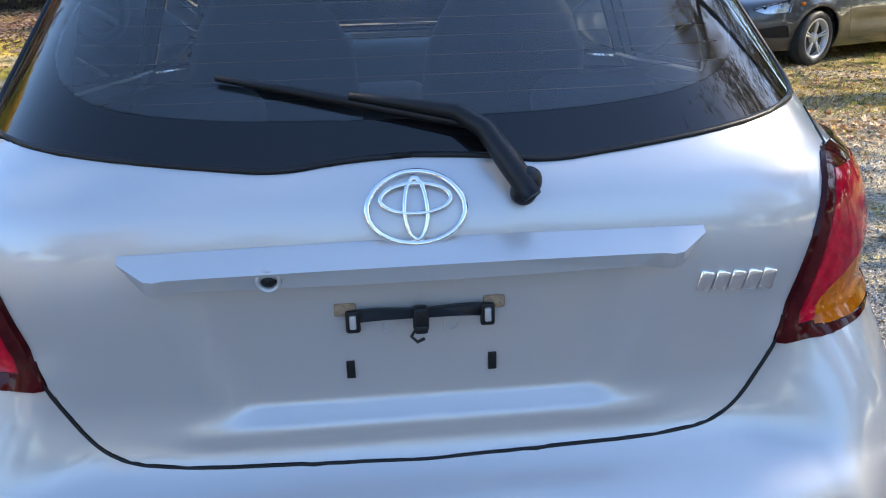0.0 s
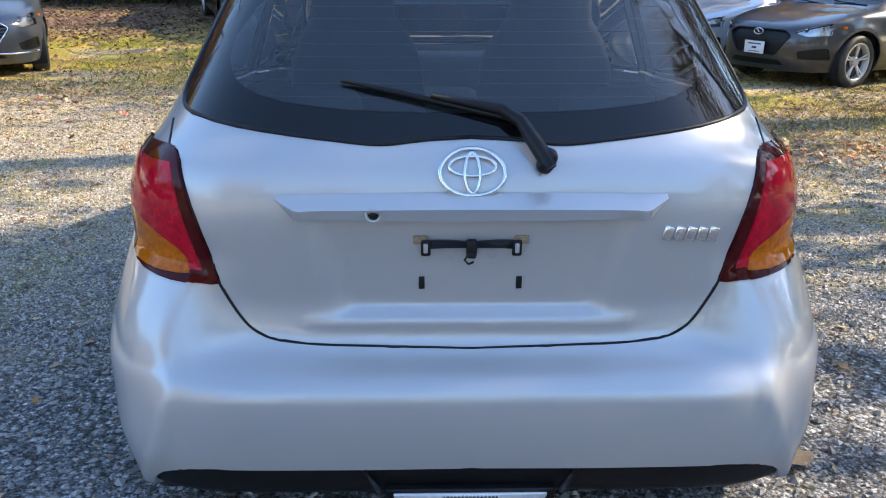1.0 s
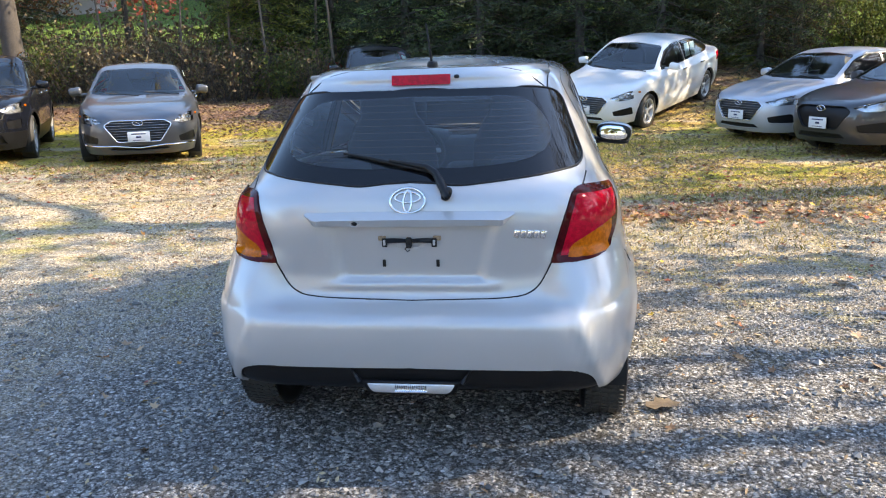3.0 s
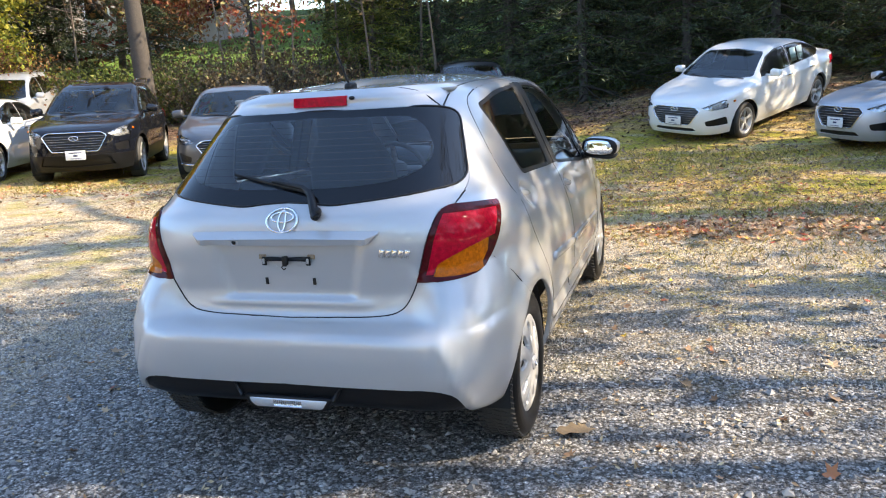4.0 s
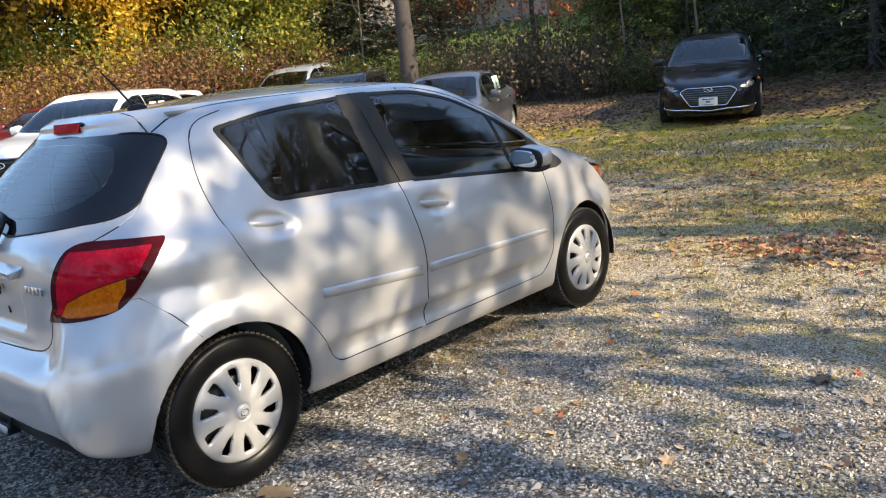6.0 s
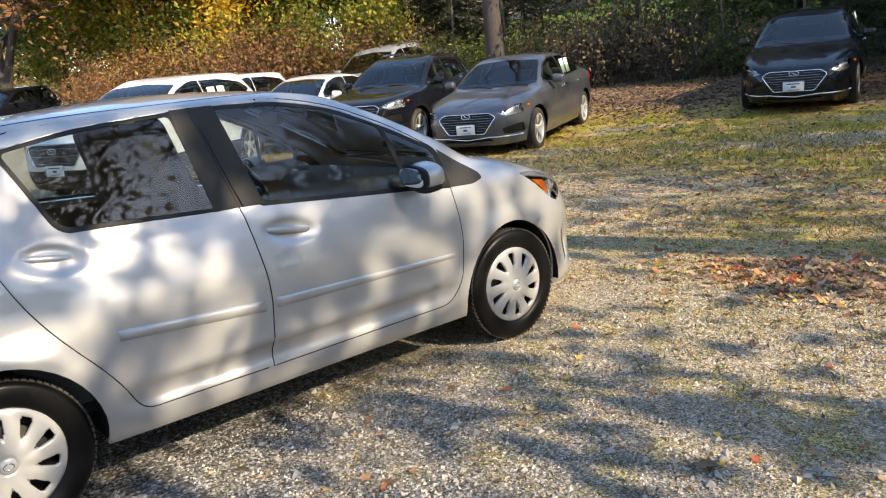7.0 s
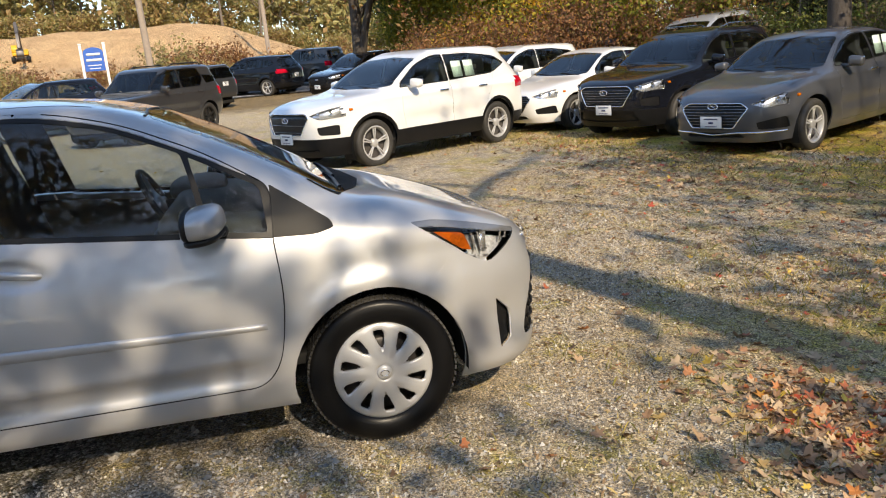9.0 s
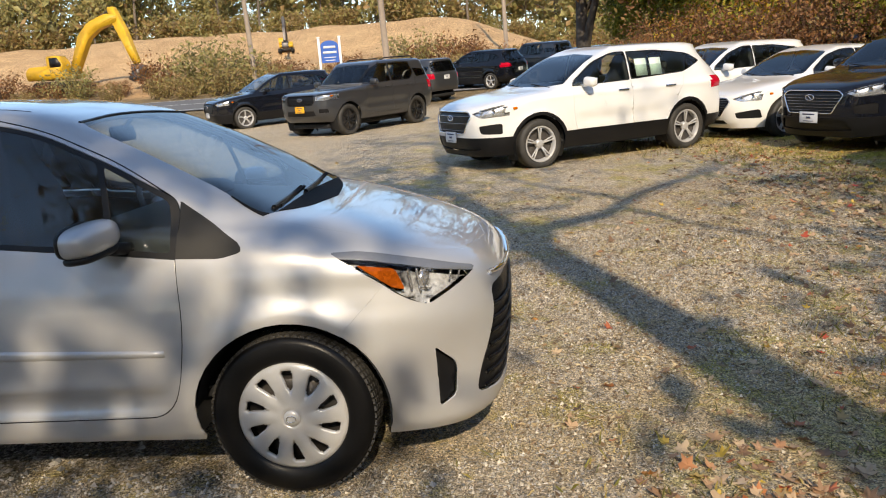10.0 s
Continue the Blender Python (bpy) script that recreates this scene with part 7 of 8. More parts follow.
# autumn wood towards the road
stand(broadleaf("autumn_tree", "tall maple with golden yellow autumn leaves", 5, 9.5, 0.17, GOLD, 17000, 0.095, DARK_BARK, 0, 5, 0.42), [(-20.8, 14.6, 0.95, 0), (-22.6, 11.6, 0.8, 40), (-25.6, 10.6, 0.95, 80), (-29.5, 15.5, 1.25, 190), (-23.6, 17.8, 1.15, 260), (-33, 19, 1.3, 20)])
stand(broadleaf("autumn_tree", "rust-brown autumn tree thinning out", 12, 8.5, 0.16, RUST, 15000, 0.09, BARK, 0, 5, 0.42), [(-28.5, 12.8, 1.0, 0), (-23.0, 15.0, 0.75, 120), (-31.5, 12.2, 1.1, 230), (-17.5, 20.5, 1.0, 300), (8.0, 23.5, 0.9, 0)])
stand(broadleaf("green_tree", "broad tree still in green leaf", 17, 8.0, 0.16, GREEN, 17000, 0.095, DARK_BARK, 0, 5, 0.45), [(-26.2, 17.6, 0.9, 0), (-28.0, 18.0, 1.1, 100), (-33.5, 9.8, 0.85, 250)])
stand(broadleaf("autumn_tree", "yellow-green tree behind the parked cars", 23, 8.0, 0.15, LIME, 16000, 0.095, BARK, 0, 5, 0.42), [(-18.6, 16.2, 0.85, 0), (-18.4, 14.6, 0.72, 200), (-24.2, 13.2, 0.8, 140), (-30.0, 9.5, 0.8, 60)])
stand(broadleaf("red_tree", "small crimson maple among the evergreens", 29, 6.0, 0.10, CRIMSON, 2400, 0.10, DARK_BARK), [(-14.6, 24.5, 1.2, 0), (-17.0, 22.0, 1.0, 70)])
stand(broadleaf("old_tree", "tall tree with a thick brown trunk on the bank", 31, 13.0, 0.29, MIXED, 500, 0.10, DARK_BARK, 0, 4), [(-12.75, 15.45, 1.0, 0)])
stand(broadleaf("old_tree", "leaning old tree with dark leaves by the road", 37, 11.0, 0.30, RUST, 4200, 0.12, DARK_BARK, 0.12, 5, 0.4, (0.06, -0.03), 1, 0.2), [(-29.5, 6.45, 1.0, 0)])
stand(broadleaf("bare_sapling", "thin bare sapling in the undergrowth", 41, 5.5, 0.045, MIXED, 160, 0.07, BARK, 0, 3), [(-7.0, 17.6, 1.0, 0), (-8.2, 18.2, 1.1, 60), (-9.3, 17.4, 0.9, 120), (-10.6, 18.0, 1.2, 200), (-11.6, 17.6, 1.0, 280), (-5.4, 18.4, 1.1, 330), (-14.4, 17.6, 1.2, 20), (-16.2, 17.0, 1.1, 90), (-6.2, 19.4, 1.3, 140)])
# undergrowth
stand(shrub("brush", "tangled rust-brown hedge bush", 51, 2.3, 2.6, RUST, 6500, 0.052, 46), [(-17.2, 10.8, 1.0, 0), (-18.6, 12.2, 1.1, 60), (-19.8, 9.8, 1.0, 130), (-20.4, 13.0, 1.2, 210), (-16.4, 13.2, 0.9, 280), (-22.4, 10.4, 1.1, 10), (-24.6, 9.0, 1.0, 100), (-17.6, 14.6, 1.0, 150), (-21.8, 7.8, 0.8, 40)])
stand(shrub("brush", "green bush at the foot of the bank", 53, 1.5, 2.0, GREEN, 3200, 0.05, 30), [(-13.4, 16.4, 1.0, 0), (-14.9, 15.6, 1.1, 250), (9.4, 22.0, 1.2, 20), (-6.4, 17.6, 0.8, 60)])
stand(shrub("brush", "dry brown brush with pale stalks", 57, 1.6, 1.8, DRY, 1300, 0.05, 60), [(-7.8, 17.0, 1.0, 0), (-9.0, 17.4, 1.1, 140), (-11.0, 17.2, 1.0, 30), (-9.6, 19.0, 1.4, 75), (-11.4, 19.6, 1.4, 260), (-13.0, 18.4, 1.3, 110), (-10.2, 16.4, 1.1, 90), (-12.0, 16.8, 1.0, 180), (-5.6, 17.4, 0.8, 250), (-15.6, 14.9, 1.0, 310), (6.8, 20.4, 1.1, 40)])
# unseen trees on the sunny side of the lot, behind the camera's way; the oaks are placed for their shade
stand(broadleaf("bare_oak", "large oak nearly bare of leaves beside the lot", 61, 17.0, 0.40, MIXED, 300, 0.10, DARK_BARK, 0, 4, 0.3, (0, 0), 1, 0.62), [(18.5, 12.4, 0.9, 120), (13.0, 13.2, 0.8, 200), (18.5, 17.0, 0.85, 280)])
stand(broadleaf("bare_oak", "great oak with heavy limbs and a thin brown crown", 61, 17.0, 0.40, MIXED, 1300, 0.12, DARK_BARK, 0, 5, 0.4, (0, 0), 1, 0.72), [(10.6, 7.05, 1.0, 0)])
stand(broadleaf("bare_oak", "oak with thin autumn leaves beside the lot", 67, 12.0, 0.22, MIXED, 3800, 0.12, DARK_BARK, 0.3, 6, 0.4), [(11.5, -2.6, 1.0, 0), (24.5, 16.5, 1.0, 80), (13.6, 12.2, 1.12, 200)])
stand(broadleaf("bare_oak", "slender oak with few leaves beside the lot", 69, 12.0, 0.17, MIXED, 900, 0.11, DARK_BARK, 0.25, 4, 0.35), [(11.6, -0.6, 0.95, 210), (15.0, 10.6, 0.9, 60), (19.0, -8.2, 1.05, 130)])
stand(broadleaf("autumn_tree", "golden maple on the far side of the lot", 71, 10.0, 0.18, GOLD, 4500, 0.16, DARK_BARK), [(-11.0, -17.0, 1.0, 0), (-17.5, -23, 1.2, 70), (17.5, -15, 1.2, 280), (25, -6, 1.1, 10), (30, 17, 1.2, 100)])
# far wood behind the sand works
far_a = broadleaf("far_tree", "distant autumn tree behind the sand works", 81, 12.0, 0.20, PALE, 1400, 0.42, BARK, 0, 3, 0.8, (0, 0), 1, 0.06)
far_b = broadleaf("far_tree", "distant half-bare autumn tree", 83, 13.0, 0.20, PALE, 900, 0.36, BARK, 0, 3, 0.8, (0, 0), 1, 0.06)
far_c = broadleaf("far_tree", "distant green tree behind the sand works", 87, 11.0, 0.20, GREEN, 1400, 0.42, BARK, 0, 3, 0.8, (0, 0), 1, 0.05)
pick = random.Random(5)
rows = {0: [], 1: [], 2: []}
for k in range(70):
    if k < 42 and pick.random() < 0.22:
        continue
    rows[pick.choice((0, 0, 1, 1, 2))].append((-83 - pick.uniform(0, 24), -75 + k * 1.7 + pick.uniform(-1.2, 1.2), pick.uniform(0.6, 1.05), pick.uniform(0, 360)))
for k in range(30):
    rows[pick.choice((0, 1, 2, 2))].append((-52 + 2.5 * k + pick.uniform(-1, 1), 33 + pick.uniform(0, 10), pick.uniform(0.7, 1.1), pick.uniform(0, 360)))
# two unseen rows on the other sides, added to block the bright horizon
for k in range(34):
    rows[pick.choice((0, 2, 2))].append((46 + pick.uniform(0, 14), -48 + 3.0 * k + pick.uniform(-1, 1), pick.uniform(0.8, 1.15), pick.uniform(0, 360)))
for k in range(28):
    rows[pick.choice((0, 1, 2))].append((-40 + 3.0 * k + pick.uniform(-1, 1), -48 - pick.uniform(0, 12), pick.uniform(0.8, 1.1), pick.uniform(0, 360)))
for proto, k in ((far_a, 0), (far_b, 1), (far_c, 2)):
    stand(proto, rows[k])
stand(shrub("weed_clump", "dry roadside brush before the sand works", 91, 2.0, 2.6, MIXED, 900, 0.13, 30), [(-48.5, -23, 0.55, 0), (-47.5, -19, 0.66, 50), (-46.5, -14.5, 0.83, 120), (-48, -11.5, 0.77, 190), (-47, -8.5, 0.61, 260), (-48.5, -5.5, 0.66, 310), (-47.5, -2.5, 0.61, 20), (-49, 0.5, 0.66, 80), (-48, 4, 0.72, 140), (-47, 8, 0.72, 200), (-47, -28, 0.55, 40), (-49, -33, 0.61, 100), (-49, 12, 0.77, 250), (-46, -16.8, 0.61, 330), (-49.5, -38, 0.55, 10)])

low = random.Random(9)
stand(shrub("far_brush", "dense tawny thicket along the crest of the sand works", 93, 3.4, 4.4, MIXED, 1500, 0.26, 30), [(-82.5 - low.uniform(0, 5), -72 + 6.5 * k + low.uniform(-1, 1), low.uniform(0.5, 0.95), low.uniform(0, 360)) for k in range(16)])
stand(shrub("far_brush", "yellow-green thicket below the distant trees", 95, 3.8, 4.6, PALE, 1500, 0.26, 30), [(-84 - low.uniform(0, 6), -70 + 2.8 * k + low.uniform(-1, 1), low.uniform(0.4, 0.8), low.uniform(0, 360)) for k in range(38) if k % 3 or k > 24])
stand(shrub("weed_clump", "rusty brush at the foot of the sand heaps", 97, 2.4, 3.2, RUST, 1500, 0.12, 36), [(-51.5 - low.uniform(0, 3.0), -40 + 2.2 * k + low.uniform(-0.8, 0.8), low.uniform(0.45, 0.9), low.uniform(0, 360)) for k in range(26)])
stand(broadleaf("autumn_tree", "sunlit orange maple on the slope behind the spruces", 99, 7.0, 0.14, GOLD, 4200, 0.14, BARK, 0, 5, 0.4, (0, 0), 1, 0.15), [(9.5, 25.5, 1.0, 0), (12.5, 27.0, 1.1, 90)])
stand(shrub("brush", "sunlit yellow-green bush at the edge of the wood", 103, 3.0, 3.0, LIME, 5000, 0.075, 34), [(-19.6, 11.4, 1.0, 0), (-22.2, 12.6, 1.2, 70), (-24.8, 11.2, 1.1, 150), (-17.8, 13.4, 1.0, 220), (-27.0, 10.4, 1.2, 300)])
stand(shrub("brush", "golden bush glowing in the sun before the wood", 105, 3.2, 3.0, GOLD, 4500, 0.075, 32), [(-21.0, 12.6, 1.1, 0), (-23.6, 10.2, 0.8, 100), (-26.0, 12.2, 1.3, 210)])
stand(shrub("far_brush", "tall tawny bush beside the sand pit track", 107, 2.6, 2.8, PALE, 1600, 0.11, 34), [(-49.5, -15.8, 1.25, 0), (-50.5, -17.6, 1.1, 80), (-50.0, -14.0, 0.9, 200), (-50.5, -26.5, 0.9, 140), (-51.0, -3.0, 1.0, 20)])
# two unseen oaks, added so that their leaves dapple the car's side
stand(broadleaf("bare_oak", "unseen young oak with brown leaves, added to shade the car doors", 109, 9.6, 0.12, MIXED, 1500, 0.12, DARK_BARK, 0, 4, 0.4), [(11.0, 2.1, 1.08, 0)])
stand(broadleaf("bare_oak", "unseen tall oak with leaves only in its high crown, added for shade", 113, 14.0, 0.17, MIXED, 2600, 0.13, DARK_BARK, 0, 4, 0.5, (0, 0), 1, 0.66), [(12.0, 1.6, 1.0, 0)])
# unseen tree, added so that its narrow shadow falls across the gravel
stand(evergreen("evergreen_tree", "unseen slender arborvitae added to shade the gravel", 121, 8.5, 1.5, 26, 0.06, GREEN, 0.2), [(11.2, 4.05, 0.78, 0)])

# ---------------------------------------------------------------- road, poles, sign, diggers, house
ASPHALT = surface("asphalt", (0.13, 0.128, 0.125), 0.9, 0, 0.2, 1.5, 60, 0.3)
LINE_PAINT = surface("road_paint", (0.70, 0.70, 0.68), 0.7, 0, 0.15, 3, 40)
POLE_WOOD = surface("pole_wood", (0.27, 0.215, 0.165), 0.9, 0, 0.25, 6, 60, 0.4)
SIGN_BLUE = surface("sign_blue", (0.02, 0.10, 0.42), 0.5, 0, 0.08)
SIGN_WHITE = surface("sign_white", (0.78, 0.78, 0.77), 0.5, 0, 0.06)
DIGGER = surface("digger_yellow", (0.62, 0.36, 0.02), 0.5, 0, 0.2, 3, 30)
WIRE = surface("wire", (0.02, 0.02, 0.02), 0.6)
SIDING = surface("house_siding", (0.40, 0.36, 0.33), 0.8, 0, 0.1)
ROOFING = surface("roof_shingle", (0.24, 0.23, 0.235), 0.9, 0, 0.3, 3, 30, 0.3)


def ribbon(name, xs, ys, lift_z, material):
    verts, faces = [], []
    for y in ys:
        for x in xs:
            verts.append((x, y, ground_z(x, y) + lift_z))
    n = len(xs)
    for j in range(len(ys) - 1):
        for i in range(n - 1):
            a = j * n + i
            faces.append((a, a + 1, a + n + 1, a + n))
    return from_arrays(name, verts, faces, material)


ys = [-140 + 4 * k for k in range(60)]
tagged(ribbon("road", [-43, -41, -39, -37, -35, -33], ys, 0.05, ASPHALT), "grey two-lane asphalt road past the lot", "road", kind="structure")
for i, x in enumerate((-33.5, -38.0, -42.5)):
    tagged(ribbon("trim", [x - 0.09, x + 0.09], ys, 0.062, LINE_PAINT), "worn white painted road line", "road marking", kind="structure")


def utility_pole(x, y, h, tilt=0.0, wires=True):
    z = ground_z(x, y)
    ob = thing("utility_pole", "weathered wooden utility pole beside the road", "pole", pose(x, y, z, tilt, tilt * 0.6, 0), "utility poles")
    bm = bmesh.new()
    tube(bm, [(0, 0, -0.3), (0, 0, h * 0.5), (0, 0, h)], [0.17, 0.15, 0.12], 12)
    part("pole", bm, POLE_WOOD, ob)
    bm = bmesh.new()
    box(bm, (0.12, 2.4, 0.12), (0.1, 0, h - 0.6), 0.01)
    part("cross_arm", bm, POLE_WOOD, ob)
    for dy in (-1.0, -0.4, 0.4, 1.0):
        bm = bmesh.new()
        lathe(bm, [(0.001, 0.2), (0.04, 0.18), (0.03, 0.1), (0.045, 0.06), (0.03, 0.0)], 8, "z", (0.1, dy, h - 0.54))
        part("insulator", bm, SATIN_BLACK, ob)
    return ob


poles = [(-38.0, -2.7, 11.0, 1.2), (-49.5, -13.3, 12.0, 1.5), (-61.5, 3.4, 12.0, 0.6), (-52, 26, 12.0, 0.0), (-44, -48, 12.0, 0)]
for p in poles:
    utility_pole(*p)
for j, (dz, dx) in enumerate(((0.0, 0), (0.15, 0.5), (-1.6, 0.0), (-2.2, 0.2))):
    for a, b in (((-49.5, -13.3), (-52, 26)), ((-44, -48), (-49.5, -13.3)), ((-38.0, -2.7), (-44, -48)), ((-38.0, -2.7), (-61.5, 3.4))):
        pts = []
        for k in range(17):
            q = k / 16
            x, y = a[0] + (b[0] - a[0]) * q + dx, a[1] + (b[1] - a[1]) * q
            z = (ground_z(*a) + 11.2) * (1 - q) + (ground_z(*b) + 11.2) * q + dz - 4 * 1.1 * q * (1 - q)
            pts.append((x, y, z))
        bm = bmesh.new()
        tube(bm, pts, 0.022, 4)
        tagged(part("power_line", bm, WIRE), "black overhead wire between utility poles", "cable", "overhead wires")


def lot_sign():
    x, y = -27.9, -3.45
    z = ground_z(x, y)
    ob = thing("lot_sign", "blue sign board with an arched top between white posts", "sign", pose(x, y, z, 0, 0, 98))
    for s in (-1, 1):
        bm = bmesh.new()
        box(bm, (0.09, 0.09, 2.75 if s > 0 else 2.7), (0.40 * s, 0, 1.35), 0.01)
        box(bm, (0.12, 0.12, 0.05), (0.40 * s, 0, 2.74), 0.01)
        part("post", bm, SIGN_WHITE, ob)
    bm = bmesh.new()
    top = [(0.34 * math.cos(radians(a)), 2.42 + 0.20 * math.sin(radians(a))) for a in range(0, 181, 15)]
    slab(bm, [(-0.34, 1.78), (0.34, 1.78)] + top, "y", -0.02, 0.02)
    board = part("board", bm, SIGN_BLUE, ob, smooth=False)
    for zz, w in ((2.37, 0.46), (2.17, 0.52), (1.98, 0.46), (1.87, 0.38)):
        bm = bmesh.new()
        box(bm, (w, 0.004, 0.085 if zz > 2 else 0.03), (0, -0.024, zz))
        part("print_bar", bm, SIGN_WHITE, board)
    return ob


lot_sign()


def digger(x, y, turn, s, label, arm=None):
    """A crawler excavator: tracks, house, cab, boom, stick and bucket."""
    ob = thing("excavator", label, "excavator", pose(x, y, ground_z(x, y), 0, 0, turn) @ Matrix.Scale(s, 4))
    for side in (-1, 1):
        bm = bmesh.new()
        slab(bm, fillet([(-1.9, 0.05, 0.4), (1.9, 0.05, 0.4), (2.1, 0.5, 0.3), (1.7, 0.95, 0.3), (-1.7, 0.95, 0.3), (-2.1, 0.5, 0.3)]), "y", side * 1.3 - 0.3, side * 1.3 + 0.3)
        part("track", bm, DARK, ob)
    bm = bmesh.new()
    slab(bm, fillet([(-2.6, 1.15, 0.1), (1.2, 1.15, 0.1), (1.2, 1.7, 0.1), (0.2, 2.3, 0.2), (-2.4, 2.3, 0.3), (-2.7, 1.8, 0.2)]), "y", -1.35, 1.35, 0.04)
    part("house", bm, DIGGER, ob)
    bm = bmesh.new()
    slab(bm, fillet([(-0.3, 1.7, 0.05), (1.25, 1.7, 0.1), (1.35, 2.4, 0.2), (0.9, 3.1, 0.15), (-0.3, 3.1, 0.1)]), "y", -1.35, -0.35, 0.04)
    cabin = part("cab", bm, DIGGER, ob)
    bm = bmesh.new()
    slab(bm, fillet([(0.0, 2.15, 0.05), (1.15, 2.15, 0.1), (1.2, 2.4, 0.1), (0.85, 2.95, 0.1), (0.0, 2.95, 0.05)]), "y", -1.37, -0.33)
    part("cab_glass", bm, SATIN_BLACK, cabin)
    bm = bmesh.new()
    slab(bm, fillet([(0.8, 1.6, 0.1), (1.5, 1.5, 0.1), (3.3, 4.3, 0.3), (4.4, 5.0, 0.3), (6.4, 5.5, 0.1), (6.5, 6.0, 0.1), (5.4, 6.25, 0.3), (3.5, 5.7, 0.4), (2.3, 4.7, 0.3)]), "y", -0.05, 0.55, 0.04)
    part("boom", bm, arm or DIGGER, ob)
    bm = bmesh.new()
    slab(bm, fillet([(5.6, 6.7, 0.1), (6.2, 6.75, 0.1), (7.1, 4.8, 0.2), (7.95, 2.0, 0.1), (7.5, 1.85, 0.1), (6.4, 4.4, 0.2), (5.8, 5.7, 0.1)]), "y", 0.0, 0.5, 0.03)
    part("stick", bm, arm or DIGGER, ob)
    bm = bmesh.new()
    slab(bm, fillet([(7.5, 1.9, 0.1), (8.2, 1.6, 0.1), (8.3, 0.7, 0.2), (7.6, 0.35, 0.2), (7.0, 0.7, 0.1), (7.5, 1.2, 0.1)]), "y", -0.35, 0.85, 0.03)
    part("bucket", bm, STEEL, ob)
    for a, b in (((1.4, 0.25, 1.9), (3.2, 0.25, 4.6)), ((3.4, 0.25, 5.5), (5.7, 0.25, 6.5))):
        bm = bmesh.new()
        tube(bm, [a, b], 0.10, 8)
        part("cylinder", bm, STEEL, ob)
    return ob


digger(-55.2, -29.8, 78, 0.85, "yellow excavator working in the sand pit")
digger(-66.5, -15.6, 12, 0.42, "small yellow excavator with a dark arm in the sand pit", STEEL)

# pale house behind the wood
def house(x, y, turn):
    ob = thing("house", "pale low house half hidden behind the trees", "house", pose(x, y, ground_z(x, y) - 0.5, 0, 0, turn))
    bm = bmesh.new()
    box(bm, (14, 7, 3.9), (0, 0, 1.95))
    part("wall", bm, SIDING, ob, smooth=False)
    bm = bmesh.new()
    slab(bm, [(-4.0, 3.8), (4.0, 3.8), (0, 6.3)], "x", -7.4, 7.4)
    part("roof", bm, ROOFING, ob, smooth=False)
    for i in range(5):
        w = bmesh.new()
        box(w, (1.1, 0.08, 1.4), (-5.2 + 2.6 * i, -3.52, 2.3), 0.01)
        win = part("window", w, SIGN_WHITE, ob)
        w = bmesh.new()
        box(w, (0.94, 0.04, 1.24), (-5.2 + 2.6 * i, -3.57, 2.3))
        part("window_glass", w, SATIN_BLACK, win)
    return ob


house(-27.5, 31.5, 42)

# ---------------------------------------------------------------- loose stones, leaves and grass
PEBBLE = foliage("crushed_stone", ((0.0, (0.07, 0.07, 0.072)), (0.3, (0.16, 0.158, 0.155)), (0.6, (0.29, 0.282, 0.268)), (0.85, (0.36, 0.325, 0.28)), (1.0, (0.38, 0.37, 0.352))), 0.0)
CHIPS = foliage("stone_chips", ((0.0, (0.10, 0.085, 0.065)), (0.3, (0.26, 0.225, 0.175)), (0.6, (0.46, 0.41, 0.33)), (0.85, (0.62, 0.57, 0.48)), (1.0, (0.42, 0.42, 0.42))), 0.0)
FALLEN = foliage("fallen_leaves", ((0.0, (0.12, 0.07, 0.04)), (0.25, (0.28, 0.16, 0.085)), (0.5, (0.46, 0.31, 0.18)), (0.74, (0.58, 0.43, 0.27)), (0.82, (0.46, 0.19, 0.07)), (0.88, (0.40, 0.06, 0.035)), (0.93, (0.66, 0.45, 0.06)), (1.0, (0.36, 0.24, 0.13))), 0.15)
# brown leaves in a darkened copy of the colours, the bank's shade put in
SHADED_LITTER = foliage("shaded_leaf_litter", ((0.0, (0.05, 0.030, 0.024)), (0.4, (0.13, 0.075, 0.055)), (0.75, (0.22, 0.135, 0.10)), (1.0, (0.30, 0.19, 0.12))), 0.1)
BLADES = foliage("grass_blades", ((0.0, (0.08, 0.08, 0.018)), (0.4, (0.20, 0.19, 0.035)), (0.7, (0.40, 0.31, 0.07)), (1.0, (0.55, 0.42, 0.18))), 0.3)


